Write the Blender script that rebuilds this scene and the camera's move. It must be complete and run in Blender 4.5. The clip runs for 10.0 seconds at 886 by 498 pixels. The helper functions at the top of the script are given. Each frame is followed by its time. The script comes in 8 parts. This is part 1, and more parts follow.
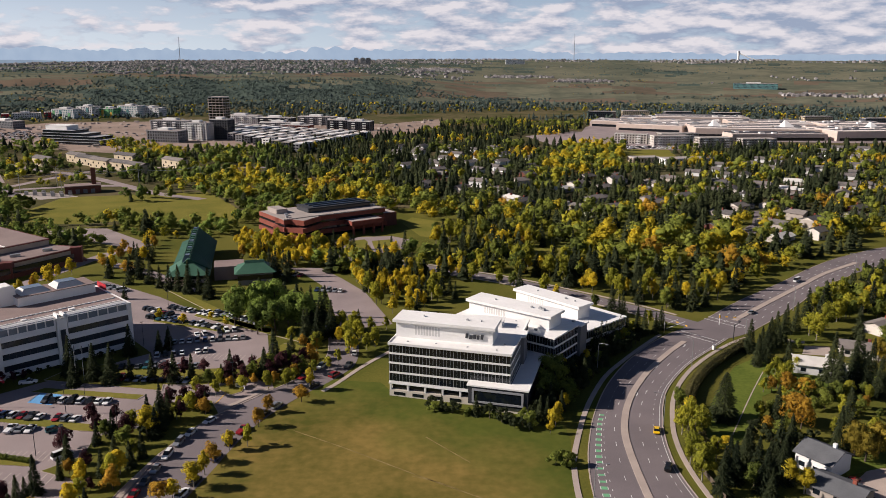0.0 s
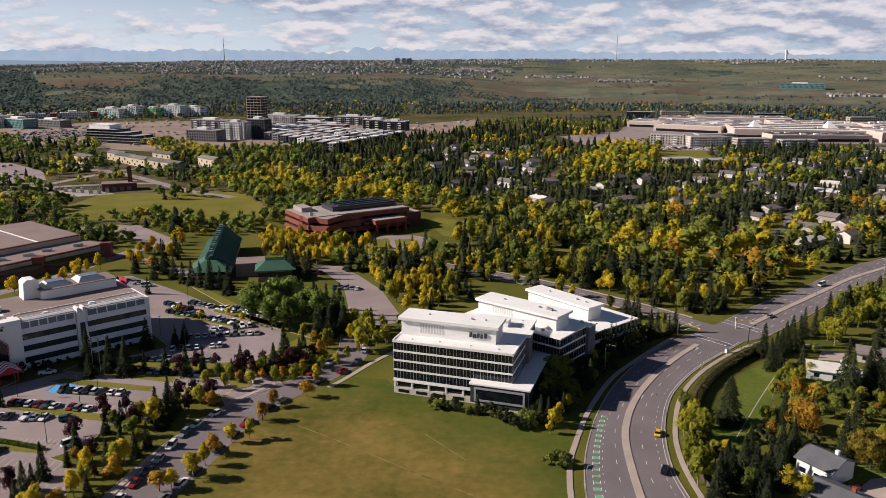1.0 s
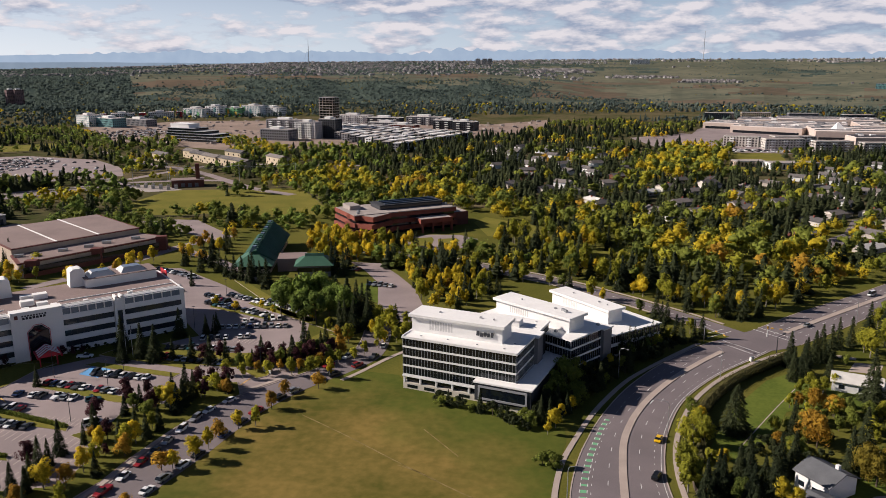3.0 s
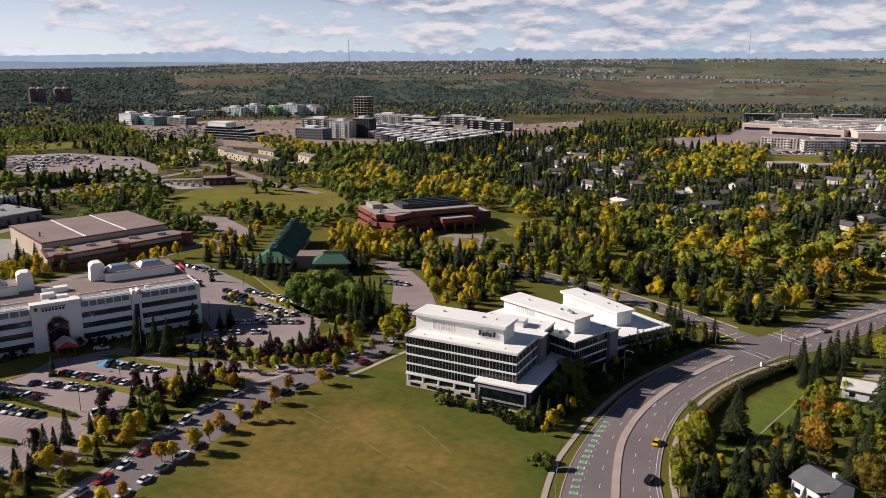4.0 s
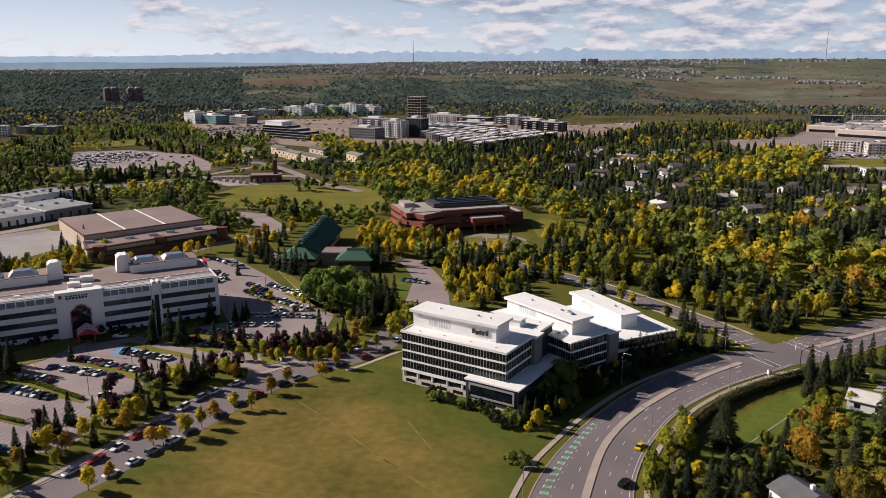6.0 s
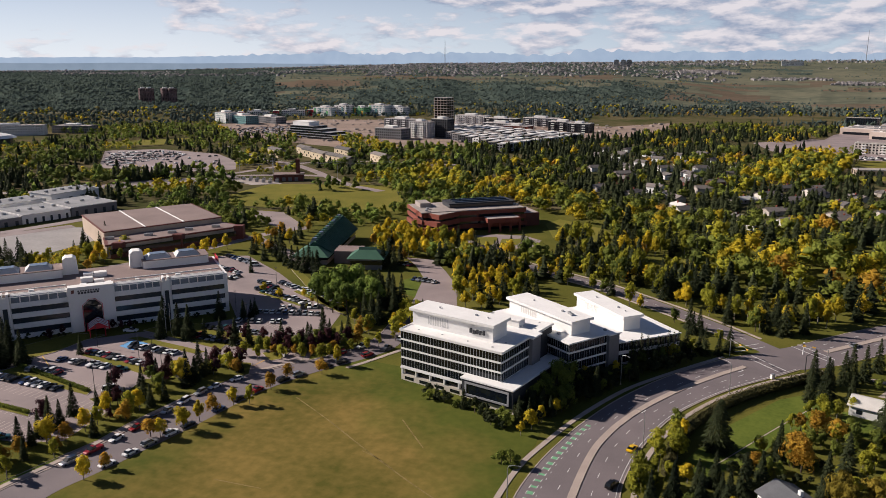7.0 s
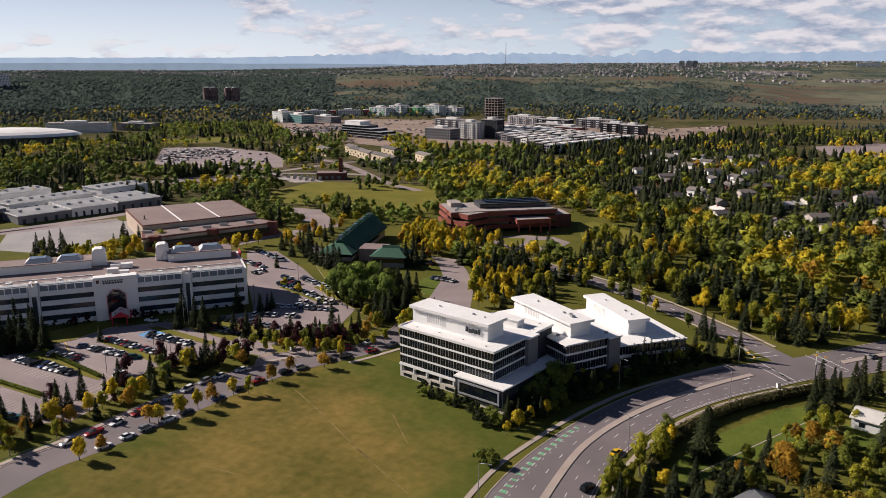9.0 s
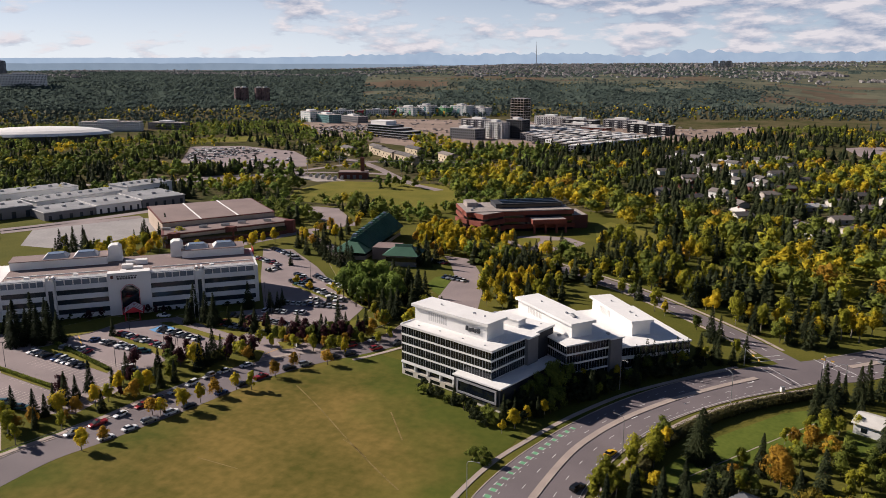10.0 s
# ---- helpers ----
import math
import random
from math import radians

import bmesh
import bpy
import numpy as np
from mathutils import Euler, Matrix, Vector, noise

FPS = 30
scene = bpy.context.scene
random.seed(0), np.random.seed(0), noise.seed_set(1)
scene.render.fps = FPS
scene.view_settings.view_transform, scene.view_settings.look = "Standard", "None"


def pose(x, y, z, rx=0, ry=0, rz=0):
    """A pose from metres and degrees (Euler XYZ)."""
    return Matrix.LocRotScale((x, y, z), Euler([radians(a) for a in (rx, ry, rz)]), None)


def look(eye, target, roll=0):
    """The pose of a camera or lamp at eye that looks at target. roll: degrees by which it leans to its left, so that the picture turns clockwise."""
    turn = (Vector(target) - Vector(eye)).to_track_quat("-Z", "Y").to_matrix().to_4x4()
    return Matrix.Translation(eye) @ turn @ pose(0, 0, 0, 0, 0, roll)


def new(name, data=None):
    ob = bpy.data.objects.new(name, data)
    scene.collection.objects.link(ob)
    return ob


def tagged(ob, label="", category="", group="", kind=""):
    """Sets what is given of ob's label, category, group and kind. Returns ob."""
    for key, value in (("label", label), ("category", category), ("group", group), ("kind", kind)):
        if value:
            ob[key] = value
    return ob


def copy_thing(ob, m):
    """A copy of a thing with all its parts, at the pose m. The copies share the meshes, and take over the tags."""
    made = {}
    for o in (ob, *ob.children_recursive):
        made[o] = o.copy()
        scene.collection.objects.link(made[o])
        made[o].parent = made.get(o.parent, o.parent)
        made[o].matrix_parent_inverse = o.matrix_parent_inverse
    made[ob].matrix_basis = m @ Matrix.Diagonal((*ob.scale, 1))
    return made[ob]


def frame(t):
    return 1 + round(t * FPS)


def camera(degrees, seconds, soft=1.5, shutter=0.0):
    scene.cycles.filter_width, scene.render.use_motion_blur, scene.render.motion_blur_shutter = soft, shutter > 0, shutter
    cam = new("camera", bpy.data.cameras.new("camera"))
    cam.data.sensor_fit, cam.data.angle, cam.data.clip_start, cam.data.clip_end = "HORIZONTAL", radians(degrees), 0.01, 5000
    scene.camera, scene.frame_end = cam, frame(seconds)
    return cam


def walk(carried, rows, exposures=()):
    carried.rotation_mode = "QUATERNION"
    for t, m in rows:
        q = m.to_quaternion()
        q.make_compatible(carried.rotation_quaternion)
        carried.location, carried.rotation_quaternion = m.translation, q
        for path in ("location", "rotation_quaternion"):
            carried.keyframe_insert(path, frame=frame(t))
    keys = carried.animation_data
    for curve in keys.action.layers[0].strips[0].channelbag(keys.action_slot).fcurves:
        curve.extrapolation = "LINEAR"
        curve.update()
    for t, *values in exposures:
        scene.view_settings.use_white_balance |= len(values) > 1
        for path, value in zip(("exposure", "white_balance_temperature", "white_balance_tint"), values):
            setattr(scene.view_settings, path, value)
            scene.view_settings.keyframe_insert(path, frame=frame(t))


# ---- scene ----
cam = camera(59.5, 10.0, soft=0.5)
PATH = [
    (0, (-1.199, 0.312, 101.886), (-1.188, 2.256, 101.416), 0.2),
    (0.5, (4.408, -0.348, 101.881), (4.366, 1.596, 101.412), 0.1),
    (1, (10.017, -0.964, 101.907), (9.922, 0.978, 101.437), 0.1),
    (1.5, (15.633, -1.464, 101.95), (15.486, 0.475, 101.48), 0.0),
    (2, (21.234, -1.774, 102.0), (21.036, 0.16, 101.53), 0.0),
    (2.5, (26.832, -1.887, 102.029), (26.582, 0.041, 101.56), -0.1),
    (4, (43.869, -0.786, 102.101), (43.465, 1.116, 101.632), -0.1),
    (4.5, (49.471, -0.185, 102.099), (49.023, 1.707, 101.631), -0.1),
    (5, (54.981, 0.576, 102.068), (54.492, 2.458, 101.601), -0.0),
    (5.5, (60.37, 1.494, 102.005), (59.842, 3.366, 101.537), -0.1),
    (7, (76.099, 4.763, 101.51), (75.453, 6.598, 101.045), -0.1),
    (7.5, (81.13, 6.042, 101.449), (80.446, 7.863, 100.985), -0.1),
    (8, (86.01, 7.42, 101.406), (85.288, 9.227, 100.942), -0.1),
    (8.5, (90.82, 8.823, 101.355), (90.063, 10.615, 100.892), -0.1),
    (9, (95.496, 10.252, 101.318), (94.703, 12.028, 100.855), -0.0),
    (9.5, (100.044, 11.673, 101.294), (99.214, 13.433, 100.831), -0.0),
    (10, (104.602, 13.104, 101.275), (103.737, 14.847, 100.812), 0.0),
]
walk(cam, [(t, look(eye, target, roll)) for t, eye, target, roll in PATH], exposures=((0, 0.47, 6500, 17), (10, 0.47, 6500, 17)))
# ---- sky and sun ----
SUN_AZ, SUN_EL = radians(180.3), radians(29.6)   # direction to the sun, from +x
world = bpy.data.worlds.new("world")
scene.world = world
world.use_nodes = True
wn, wl = world.node_tree.nodes, world.node_tree.links
wn.clear()
w_out, w_bg = wn.new("ShaderNodeOutputWorld"), wn.new("ShaderNodeBackground")
w_sky = wn.new("ShaderNodeTexSky")
w_sky.sky_type = 'NISHITA'
w_sky.sun_disc = False
w_sky.sun_elevation = SUN_EL
w_sky.sun_rotation = radians(90) - SUN_AZ
w_sky.altitude = 1100.0
w_sky.air_density, w_sky.dust_density, w_sky.ozone_density = 0.6, 0.32, 1.0
w_bg.inputs["Strength"].default_value = 0.05
w_co = wn.new("ShaderNodeTexCoord")


def wmath(op, a, b=None, clamp=False):
    n = wn.new("ShaderNodeMath")
    n.operation, n.use_clamp = op, clamp
    for i, v in enumerate((a, b)):
        if v is None:
            continue
        if isinstance(v, (int, float)):
            n.inputs[i].default_value = v
        else:
            wl.new(v, n.inputs[i])
    return n.outputs[0]


def wnoise(scale, detail, rough, offset):
    mp = wn.new("ShaderNodeMapping")
    mp.inputs["Scale"].default_value = scale
    mp.inputs["Location"].default_value = offset
    wl.new(w_co.outputs["Generated"], mp.inputs["Vector"])
    n = wn.new("ShaderNodeTexNoise")
    n.inputs["Scale"].default_value, n.inputs["Detail"].default_value, n.inputs["Roughness"].default_value = 1.0, detail, rough
    wl.new(mp.outputs["Vector"], n.inputs["Vector"])
    return n.outputs["Fac"]


def wmix(fac, a, b):
    n = wn.new("ShaderNodeMix")
    n.data_type = 'RGBA'
    for i, v in ((0, fac), (6, a), (7, b)):
        if isinstance(v, (int, float, tuple)):
            n.inputs[i].default_value = v
        else:
            wl.new(v, n.inputs[i])
    return n.outputs[2]


w_sep = wn.new("ShaderNodeSeparateXYZ")
wl.new(w_co.outputs["Generated"], w_sep.inputs[0])
elev = w_sep.outputs["Z"]
# broad cloud cover, with more of it to the north (right) and puffs inside it
cover = wnoise((4.2, 4.2, 22.0), 3.0, 0.5, (1.3, 0.2, 0.4))
puff = wnoise((19.0, 19.0, 62.0), 8.0, 0.55, (4.1, 7.3, 2.2))
under = wnoise((19.0, 19.0, 62.0), 8.0, 0.55, (4.1, 7.3, 2.75))
side = wmath('MULTIPLY', wmath('ADD', w_sep.outputs["X"], 0.12), 0.2)
high = wmath('MULTIPLY', wmath('MAXIMUM', wmath('SUBTRACT', elev, 0.09), 0.0), -2.2)
dens = wmath('ADD', wmath('ADD', wmath('MULTIPLY', cover, 0.55), wmath('MULTIPLY', puff, 0.75)), wmath('ADD', side, high))
mask = wmath('MULTIPLY', wmath('SUBTRACT', dens, 0.575), 9.0, True)
lit = wmath('ADD', wmath('MULTIPLY', wmath('SUBTRACT', puff, under), 4.6), 0.5, True)
cloud = wmix(lit, (4.4, 5.4, 7.1, 1), (11.2, 10.9, 11.0, 1))
pale = wmath('SUBTRACT', 1.0, wmath('MULTIPLY', elev, 6.0), True)
toward = wmath('MULTIPLY', w_sep.outputs["X"], -1.6, True)
clear = wmix(wmath('MULTIPLY', pale, 0.8), w_sky.outputs["Color"], wmix(toward, (7.9, 9.7, 11.2, 1), (12.0, 13.1, 13.8, 1)))
up_only = wmath('MULTIPLY', wmath('ADD', elev, 0.01), 60.0, True)
wl.new(wmix(wmath('MULTIPLY', wmath('MULTIPLY', mask, up_only), 0.9), clear, cloud), w_bg.inputs["Color"])
wl.new(w_bg.outputs[0], w_out.inputs["Surface"])

sun = new("sun", bpy.data.lights.new("sun", 'SUN'))
sun.data.energy, sun.data.angle, sun.data.color = 5.0, radians(0.55), (1.0, 0.92, 0.8)
sun.matrix_world = look((math.cos(SUN_AZ) * math.cos(SUN_EL) * 900, math.sin(SUN_AZ) * math.cos(SUN_EL) * 900, math.sin(SUN_EL) * 900), (0, 0, 0))


# ---- materials ----
def material(name, colour, second=None, rough=0.85, metal=0.0, grain=3.0, patch=0.12, amount=0.5, bump=0.15, leafy=False, spread=0.0, spec=0.3):
    """A surface with grain and patches, both in world metres; leafy: colours vary from leaf to leaf and tree to tree."""
    m = bpy.data.materials.new(name)
    m.use_nodes = True
    n, l = m.node_tree.nodes, m.node_tree.links
    b = n["Principled BSDF"]
    b.inputs["Roughness"].default_value, b.inputs["Metallic"].default_value = rough, metal
    b.inputs["Specular IOR Level"].default_value = spec
    second = second or tuple(c * 0.72 for c in colour)
    geo = n.new("ShaderNodeNewGeometry")
    fine, wide = n.new("ShaderNodeTexNoise"), n.new("ShaderNodeTexNoise")
    for t, s, d in ((fine, grain, 5.0), (wide, patch, 4.0)):
        t.inputs["Scale"].default_value, t.inputs["Detail"].default_value = s, d
        l.new(geo.outputs["Position"], t.inputs["Vector"])

    def add(op, x, y):
        k = n.new("ShaderNodeMath")
        k.operation = op
        for i, v in enumerate((x, y)):
            if isinstance(v, (int, float)):
                k.inputs[i].default_value = v
            else:
                l.new(v, k.inputs[i])
        return k.outputs[0]
    f = add('ADD', add('MULTIPLY', add('SUBTRACT', fine.outputs[0], 0.5), 1.3), add('MULTIPLY', add('SUBTRACT', wide.outputs[0], 0.5), 2.2))
    if leafy:
        info = n.new("ShaderNodeObjectInfo")
        tone = n.new("ShaderNodeAttribute")
        tone.attribute_name = "tone"
        tree_tone = add('ADD', add('MULTIPLY', add('SUBTRACT', info.outputs["Random"], 0.5), 0.9), add('MULTIPLY', tone.outputs["Fac"], 1.1))
        f = add('ADD', f, add('ADD', add('MULTIPLY', add('SUBTRACT', geo.outputs["Random Per Island"], 0.5), 0.8), tree_tone))
    elif spread:
        info = n.new("ShaderNodeObjectInfo")
        f = add('ADD', f, add('MULTIPLY', add('SUBTRACT', info.outputs["Random"], 0.5), spread))
    f = add('ADD', add('MULTIPLY', f, amount), 0.5)
    ramp = n.new("ShaderNodeValToRGB")
    ramp.color_ramp.elements[0].color, ramp.color_ramp.elements[1].color = (*second, 1), (*colour, 1)
    ramp.color_ramp.elements[0].position, ramp.color_ramp.elements[1].position = 0.15, 0.85
    l.new(f, ramp.inputs[0])
    l.new(ramp.outputs[0], b.inputs["Base Color"])
    if bump and not leafy:
        bp = n.new("ShaderNodeBump")
        bp.inputs["Strength"].default_value, bp.inputs["Distance"].default_value = bump, 0.05
        l.new(fine.outputs[0], bp.inputs["Height"])
        l.new(bp.outputs[0], b.inputs["Normal"])
    if leafy:
        lump, bp = n.new("ShaderNodeTexNoise"), n.new("ShaderNodeBump")
        lump.inputs["Scale"].default_value, lump.inputs["Detail"].default_value, lump.inputs["Roughness"].default_value = 1.9, 3.0, 0.6
        l.new(geo.outputs["Position"], lump.inputs["Vector"])
        bp.inputs["Strength"].default_value, bp.inputs["Distance"].default_value = 0.9, 0.8
        l.new(lump.outputs[0], bp.inputs["Height"])
        l.new(bp.outputs[0], b.inputs["Normal"])
        tr, mx = n.new("ShaderNodeBsdfTranslucent"), n.new("ShaderNodeMixShader")
        mx.inputs[0].default_value = 0.36
        l.new(ramp.outputs[0], tr.inputs["Color"])
        l.new(b.outputs[0], mx.inputs[1])
        l.new(tr.outputs[0], mx.inputs[2])
        l.new(mx.outputs[0], n["Material Output"].inputs["Surface"])
    return m


M = {
    "asphalt": material("asphalt", (0.3, 0.242, 0.235), (0.21, 0.17, 0.168), 0.9, grain=6, patch=0.05, amount=0.7),
    "road": material("road_asphalt", (0.182, 0.153, 0.158), (0.132, 0.112, 0.117), 0.88, grain=5, patch=0.06, amount=0.7),
    "concrete": material("concrete", (0.42, 0.345, 0.3), (0.31, 0.255, 0.225), 0.9, grain=4, patch=0.2),
    "paint": material("road_paint", (0.72, 0.72, 0.7), (0.5, 0.5, 0.49), 0.7, grain=6, patch=0.6),
    "faint_paint": material("worn_bay_paint", (0.6, 0.52, 0.44), (0.42, 0.36, 0.32), 0.8, grain=6, patch=0.6),
    "green_paint": material("green_paint", (0.16, 0.42, 0.22), (0.12, 0.3, 0.17), 0.7, grain=6, patch=0.6),
    "blue_paint": material("blue_paint", (0.12, 0.34, 0.62), (0.1, 0.27, 0.5), 0.7),
    "yellow_paint": material("yellow_paint", (0.72, 0.42, 0.06), (0.6, 0.35, 0.06), 0.7),
    "lawn": material("lawn", (0.14, 0.124, 0.027), (0.06, 0.073, 0.013), 0.95, grain=1.2, patch=0.03, amount=0.55, bump=0.5, spec=0.04),
    "field": material("playing_field_grass", (0.225, 0.155, 0.045), (0.088, 0.082, 0.017), 0.95, grain=0.35, patch=0.035, amount=0.68, bump=0.5, spec=0.04),
    "park": material("park_grass", (0.2, 0.172, 0.038), (0.115, 0.118, 0.022), 0.95, grain=0.8, patch=0.05, amount=0.6, bump=0.5, spec=0.04),
    "worn": material("worn_grass", (0.25, 0.185, 0.08), (0.13, 0.1, 0.03), 0.95, grain=2.0, patch=0.3, amount=0.8, spec=0.04),
    "soil": material("bare_soil", (0.3, 0.22, 0.18), (0.2, 0.145, 0.11), 0.95, grain=0.3, patch=0.02, amount=0.8),
    "white": material("white_render", (0.8, 0.79, 0.77), (0.7, 0.69, 0.67), 0.8, grain=2, patch=0.12, amount=0.4, bump=0.05),
    "roof_white": material("white_roof_membrane", (0.82, 0.81, 0.79), (0.7, 0.69, 0.67), 0.75, grain=1.0, patch=0.1, amount=0.5, bump=0.05),
    "dark_metal": material("dark_metal", (0.05, 0.055, 0.065), (0.03, 0.033, 0.04), 0.45, 0.5, amount=0.4),
    "grey_metal": material("grey_metal", (0.4, 0.41, 0.42), (0.3, 0.31, 0.32), 0.45, 0.6, amount=0.4),
    "grey_panel": material("grey_panel", (0.2, 0.2, 0.215), (0.15, 0.15, 0.16), 0.6, 0.1, amount=0.5),
    "charcoal": material("charcoal_panel", (0.045, 0.048, 0.055), (0.03, 0.032, 0.038), 0.85, amount=0.5),
    "mullion": material("pale_mullion", (0.42, 0.43, 0.44), (0.34, 0.35, 0.36), 0.5, amount=0.4),
    "frame_grey": material("grey_frame_panel", (0.33, 0.335, 0.35), (0.26, 0.265, 0.28), 0.6, amount=0.4),
    "plinth": material("buff_stone", (0.64, 0.58, 0.5), (0.5, 0.46, 0.4), 0.85, grain=3, patch=0.4),
    "brick": material("red_brick", (0.25, 0.07, 0.047), (0.17, 0.048, 0.033), 0.9, grain=5, patch=0.2, amount=0.6),
    "brick_dark": material("dark_brick", (0.15, 0.055, 0.042), (0.1, 0.038, 0.03), 0.9, grain=5, patch=0.2),
    "gravel": material("roof_gravel", (0.38, 0.33, 0.3), (0.27, 0.235, 0.215), 0.95, grain=3, patch=0.08, amount=0.7),
    "mauve_roof": material("brown_roof_gravel", (0.26, 0.195, 0.18), (0.19, 0.14, 0.13), 0.95, grain=2, patch=0.06, amount=0.7),
    "grey_roof": material("grey_roof", (0.4, 0.4, 0.41), (0.28, 0.28, 0.29), 0.9, grain=1, patch=0.07, amount=0.7),
    "workshop_roof": material("weathered_grey_roof", (0.29, 0.295, 0.305), (0.19, 0.195, 0.205), 0.9, grain=1, patch=0.07, amount=0.8),
    "yard": material("pale_yard_concrete", (0.33, 0.31, 0.3), (0.25, 0.235, 0.23), 0.9, grain=0.6, patch=0.05, amount=0.8),
    "cream": material("cream_panel", (0.5, 0.4, 0.32), (0.4, 0.32, 0.25), 0.85, amount=0.5),
    # lighter green: sunlight put into the hip's colour; frames and rails are pale
    "green_roof_light": material("sunlit_and_pale_green_metal", (0.058, 0.145, 0.095), (0.036, 0.1, 0.066), 0.6, 0.2, amount=0.5),
    # green darkened to match the roof slope in shade
    "green_roof": material("green_metal_roof", (0.026, 0.096, 0.062), (0.015, 0.056, 0.038), 0.75, 0.0, grain=1, patch=0.2, amount=0.6),
    "beige": material("beige_stucco", (0.55, 0.46, 0.33), (0.44, 0.36, 0.25), 0.9, amount=0.5, spread=0.5),
    "siding": material("house_siding", (0.62, 0.58, 0.53), (0.3, 0.26, 0.23), 0.85, amount=0.35, spread=2.2),
    "shingle": material("asphalt_shingle", (0.2, 0.175, 0.16), (0.09, 0.085, 0.085), 0.9, grain=4, patch=0.4, amount=0.45, spread=1.7),
    "bark": material("bark", (0.11, 0.085, 0.062), (0.06, 0.045, 0.034), 0.95, grain=8, patch=0.8),
    "pale_bark": material("pale_bark", (0.3, 0.27, 0.22), (0.16, 0.14, 0.11), 0.95, grain=8, patch=0.8),
    "rubber": material("rubber", (0.02, 0.02, 0.02), (0.014, 0.014, 0.014), 0.8),
    "red": material("red_panel", (0.5, 0.025, 0.04), (0.4, 0.02, 0.03), 0.6),
    "rust": material("rust_red_panel", (0.16, 0.05, 0.04), (0.11, 0.035, 0.03), 0.7),
    "louvre": material("pale_louvre", (0.6, 0.59, 0.58), (0.5, 0.49, 0.48), 0.7),
    "lime": material("lime_panel", (0.2, 0.5, 0.22), (0.15, 0.4, 0.18), 0.7),
    "teal": material("teal_panel", (0.14, 0.3, 0.3), (0.1, 0.22, 0.23), 0.5),
    "brown_tower": material("brown_tower_concrete", (0.2, 0.13, 0.13), (0.15, 0.1, 0.1), 0.9),
    "mall": material("sandstone_panel", (0.56, 0.46, 0.4), (0.42, 0.34, 0.3), 0.9, grain=0.3, patch=0.02, amount=0.6),
    "garden": material("garden_grass", (0.125, 0.15, 0.028), (0.07, 0.1, 0.018), 0.95, grain=0.8, patch=0.1, amount=0.6, bump=0.4, spec=0.04),
    "mall_roof": material("pale_roof_ballast", (0.72, 0.64, 0.59), (0.54, 0.48, 0.45), 0.9, grain=0.3, patch=0.03, amount=0.8),
    "spruce": material("spruce_needles", (0.07, 0.084, 0.036), (0.02, 0.029, 0.015), 0.9, leafy=True, amount=0.55, patch=0.05, grain=2.2, spec=0.1),
    "leaf_green": material("green_leaves", (0.245, 0.28, 0.05), (0.09, 0.118, 0.026), 0.85, leafy=True, amount=0.55, patch=0.05, grain=2.2, spec=0.1),
    "leaf_fresh": material("fresh_green_leaves", (0.27, 0.36, 0.07), (0.12, 0.17, 0.036), 0.85, leafy=True, amount=0.55, patch=0.05, grain=2.2, spec=0.1),
    "leaf_lime": material("yellow_green_leaves", (0.47, 0.44, 0.044), (0.19, 0.2, 0.024), 0.85, leafy=True, amount=0.55, patch=0.05, grain=2.2, spec=0.1),
    "leaf_yellow": material("yellow_leaves", (0.8, 0.6, 0.042), (0.45, 0.36, 0.028), 0.85, leafy=True, amount=0.55, patch=0.05, grain=2.2, spec=0.1),
    "leaf_orange": material("orange_leaves", (0.6, 0.36, 0.045), (0.3, 0.17, 0.025), 0.85, leafy=True, amount=0.55, patch=0.05, grain=2.2, spec=0.1),
    "leaf_olive": material("olive_willow_leaves", (0.4, 0.3, 0.045), (0.16, 0.13, 0.02), 0.85, leafy=True, amount=0.55, patch=0.05, grain=2.2, spec=0.1),
    "hedge": material("hedge_leaves", (0.13, 0.115, 0.038), (0.055, 0.055, 0.02), 0.9, leafy=True, amount=0.6, patch=0.08, grain=0.5),
    "leaf_purple": material("dark_red_leaves", (0.11, 0.042, 0.05), (0.05, 0.02, 0.024), 0.85, leafy=True, amount=0.55, patch=0.05, grain=2.2, spec=0.1),
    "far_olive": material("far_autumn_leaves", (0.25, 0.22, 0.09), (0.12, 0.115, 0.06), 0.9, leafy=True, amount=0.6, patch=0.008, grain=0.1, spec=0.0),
    # leaves lifted towards blue: distance haze is mixed into this base colour
    "hazed_wood": material("hazed_woodland_leaves", (0.14, 0.18, 0.148), (0.068, 0.094, 0.088), 0.9, leafy=True, amount=0.6, patch=0.008, grain=0.1, spec=0.0),
}


def glass(name, tint, rough=0.06):
    m = bpy.data.materials.new(name)
    m.use_nodes = True
    n, l = m.node_tree.nodes, m.node_tree.links
    b = n["Principled BSDF"]
    geo, tex, ramp = n.new("ShaderNodeNewGeometry"), n.new("ShaderNodeTexNoise"), n.new("ShaderNodeValToRGB")
    tex.inputs["Scale"].default_value = 0.35
    l.new(geo.outputs["Position"], tex.inputs["Vector"])
    l.new(tex.outputs[0], ramp.inputs[0])
    ramp.color_ramp.elements[0].color, ramp.color_ramp.elements[1].color = (*(c * 0.5 for c in tint), 1), (*tint, 1)
    l.new(ramp.outputs[0], b.inputs["Base Color"])
    b.inputs["Roughness"].default_value, b.inputs["Specular IOR Level"].default_value = rough, 0.5
    return m


M["glass"] = glass("dark_window_glass", (0.01, 0.015, 0.022))
M["glass_blue"] = glass("blue_window_glass", (0.045, 0.06, 0.075), 0.08)
# pale base tint stands in for sky mirrored in the glass
M["glass_sky"] = glass("sky_reflection_window_glass", (0.22, 0.27, 0.33), 0.15)
M["glass_car"] = glass("car_glass", (0.015, 0.018, 0.02))


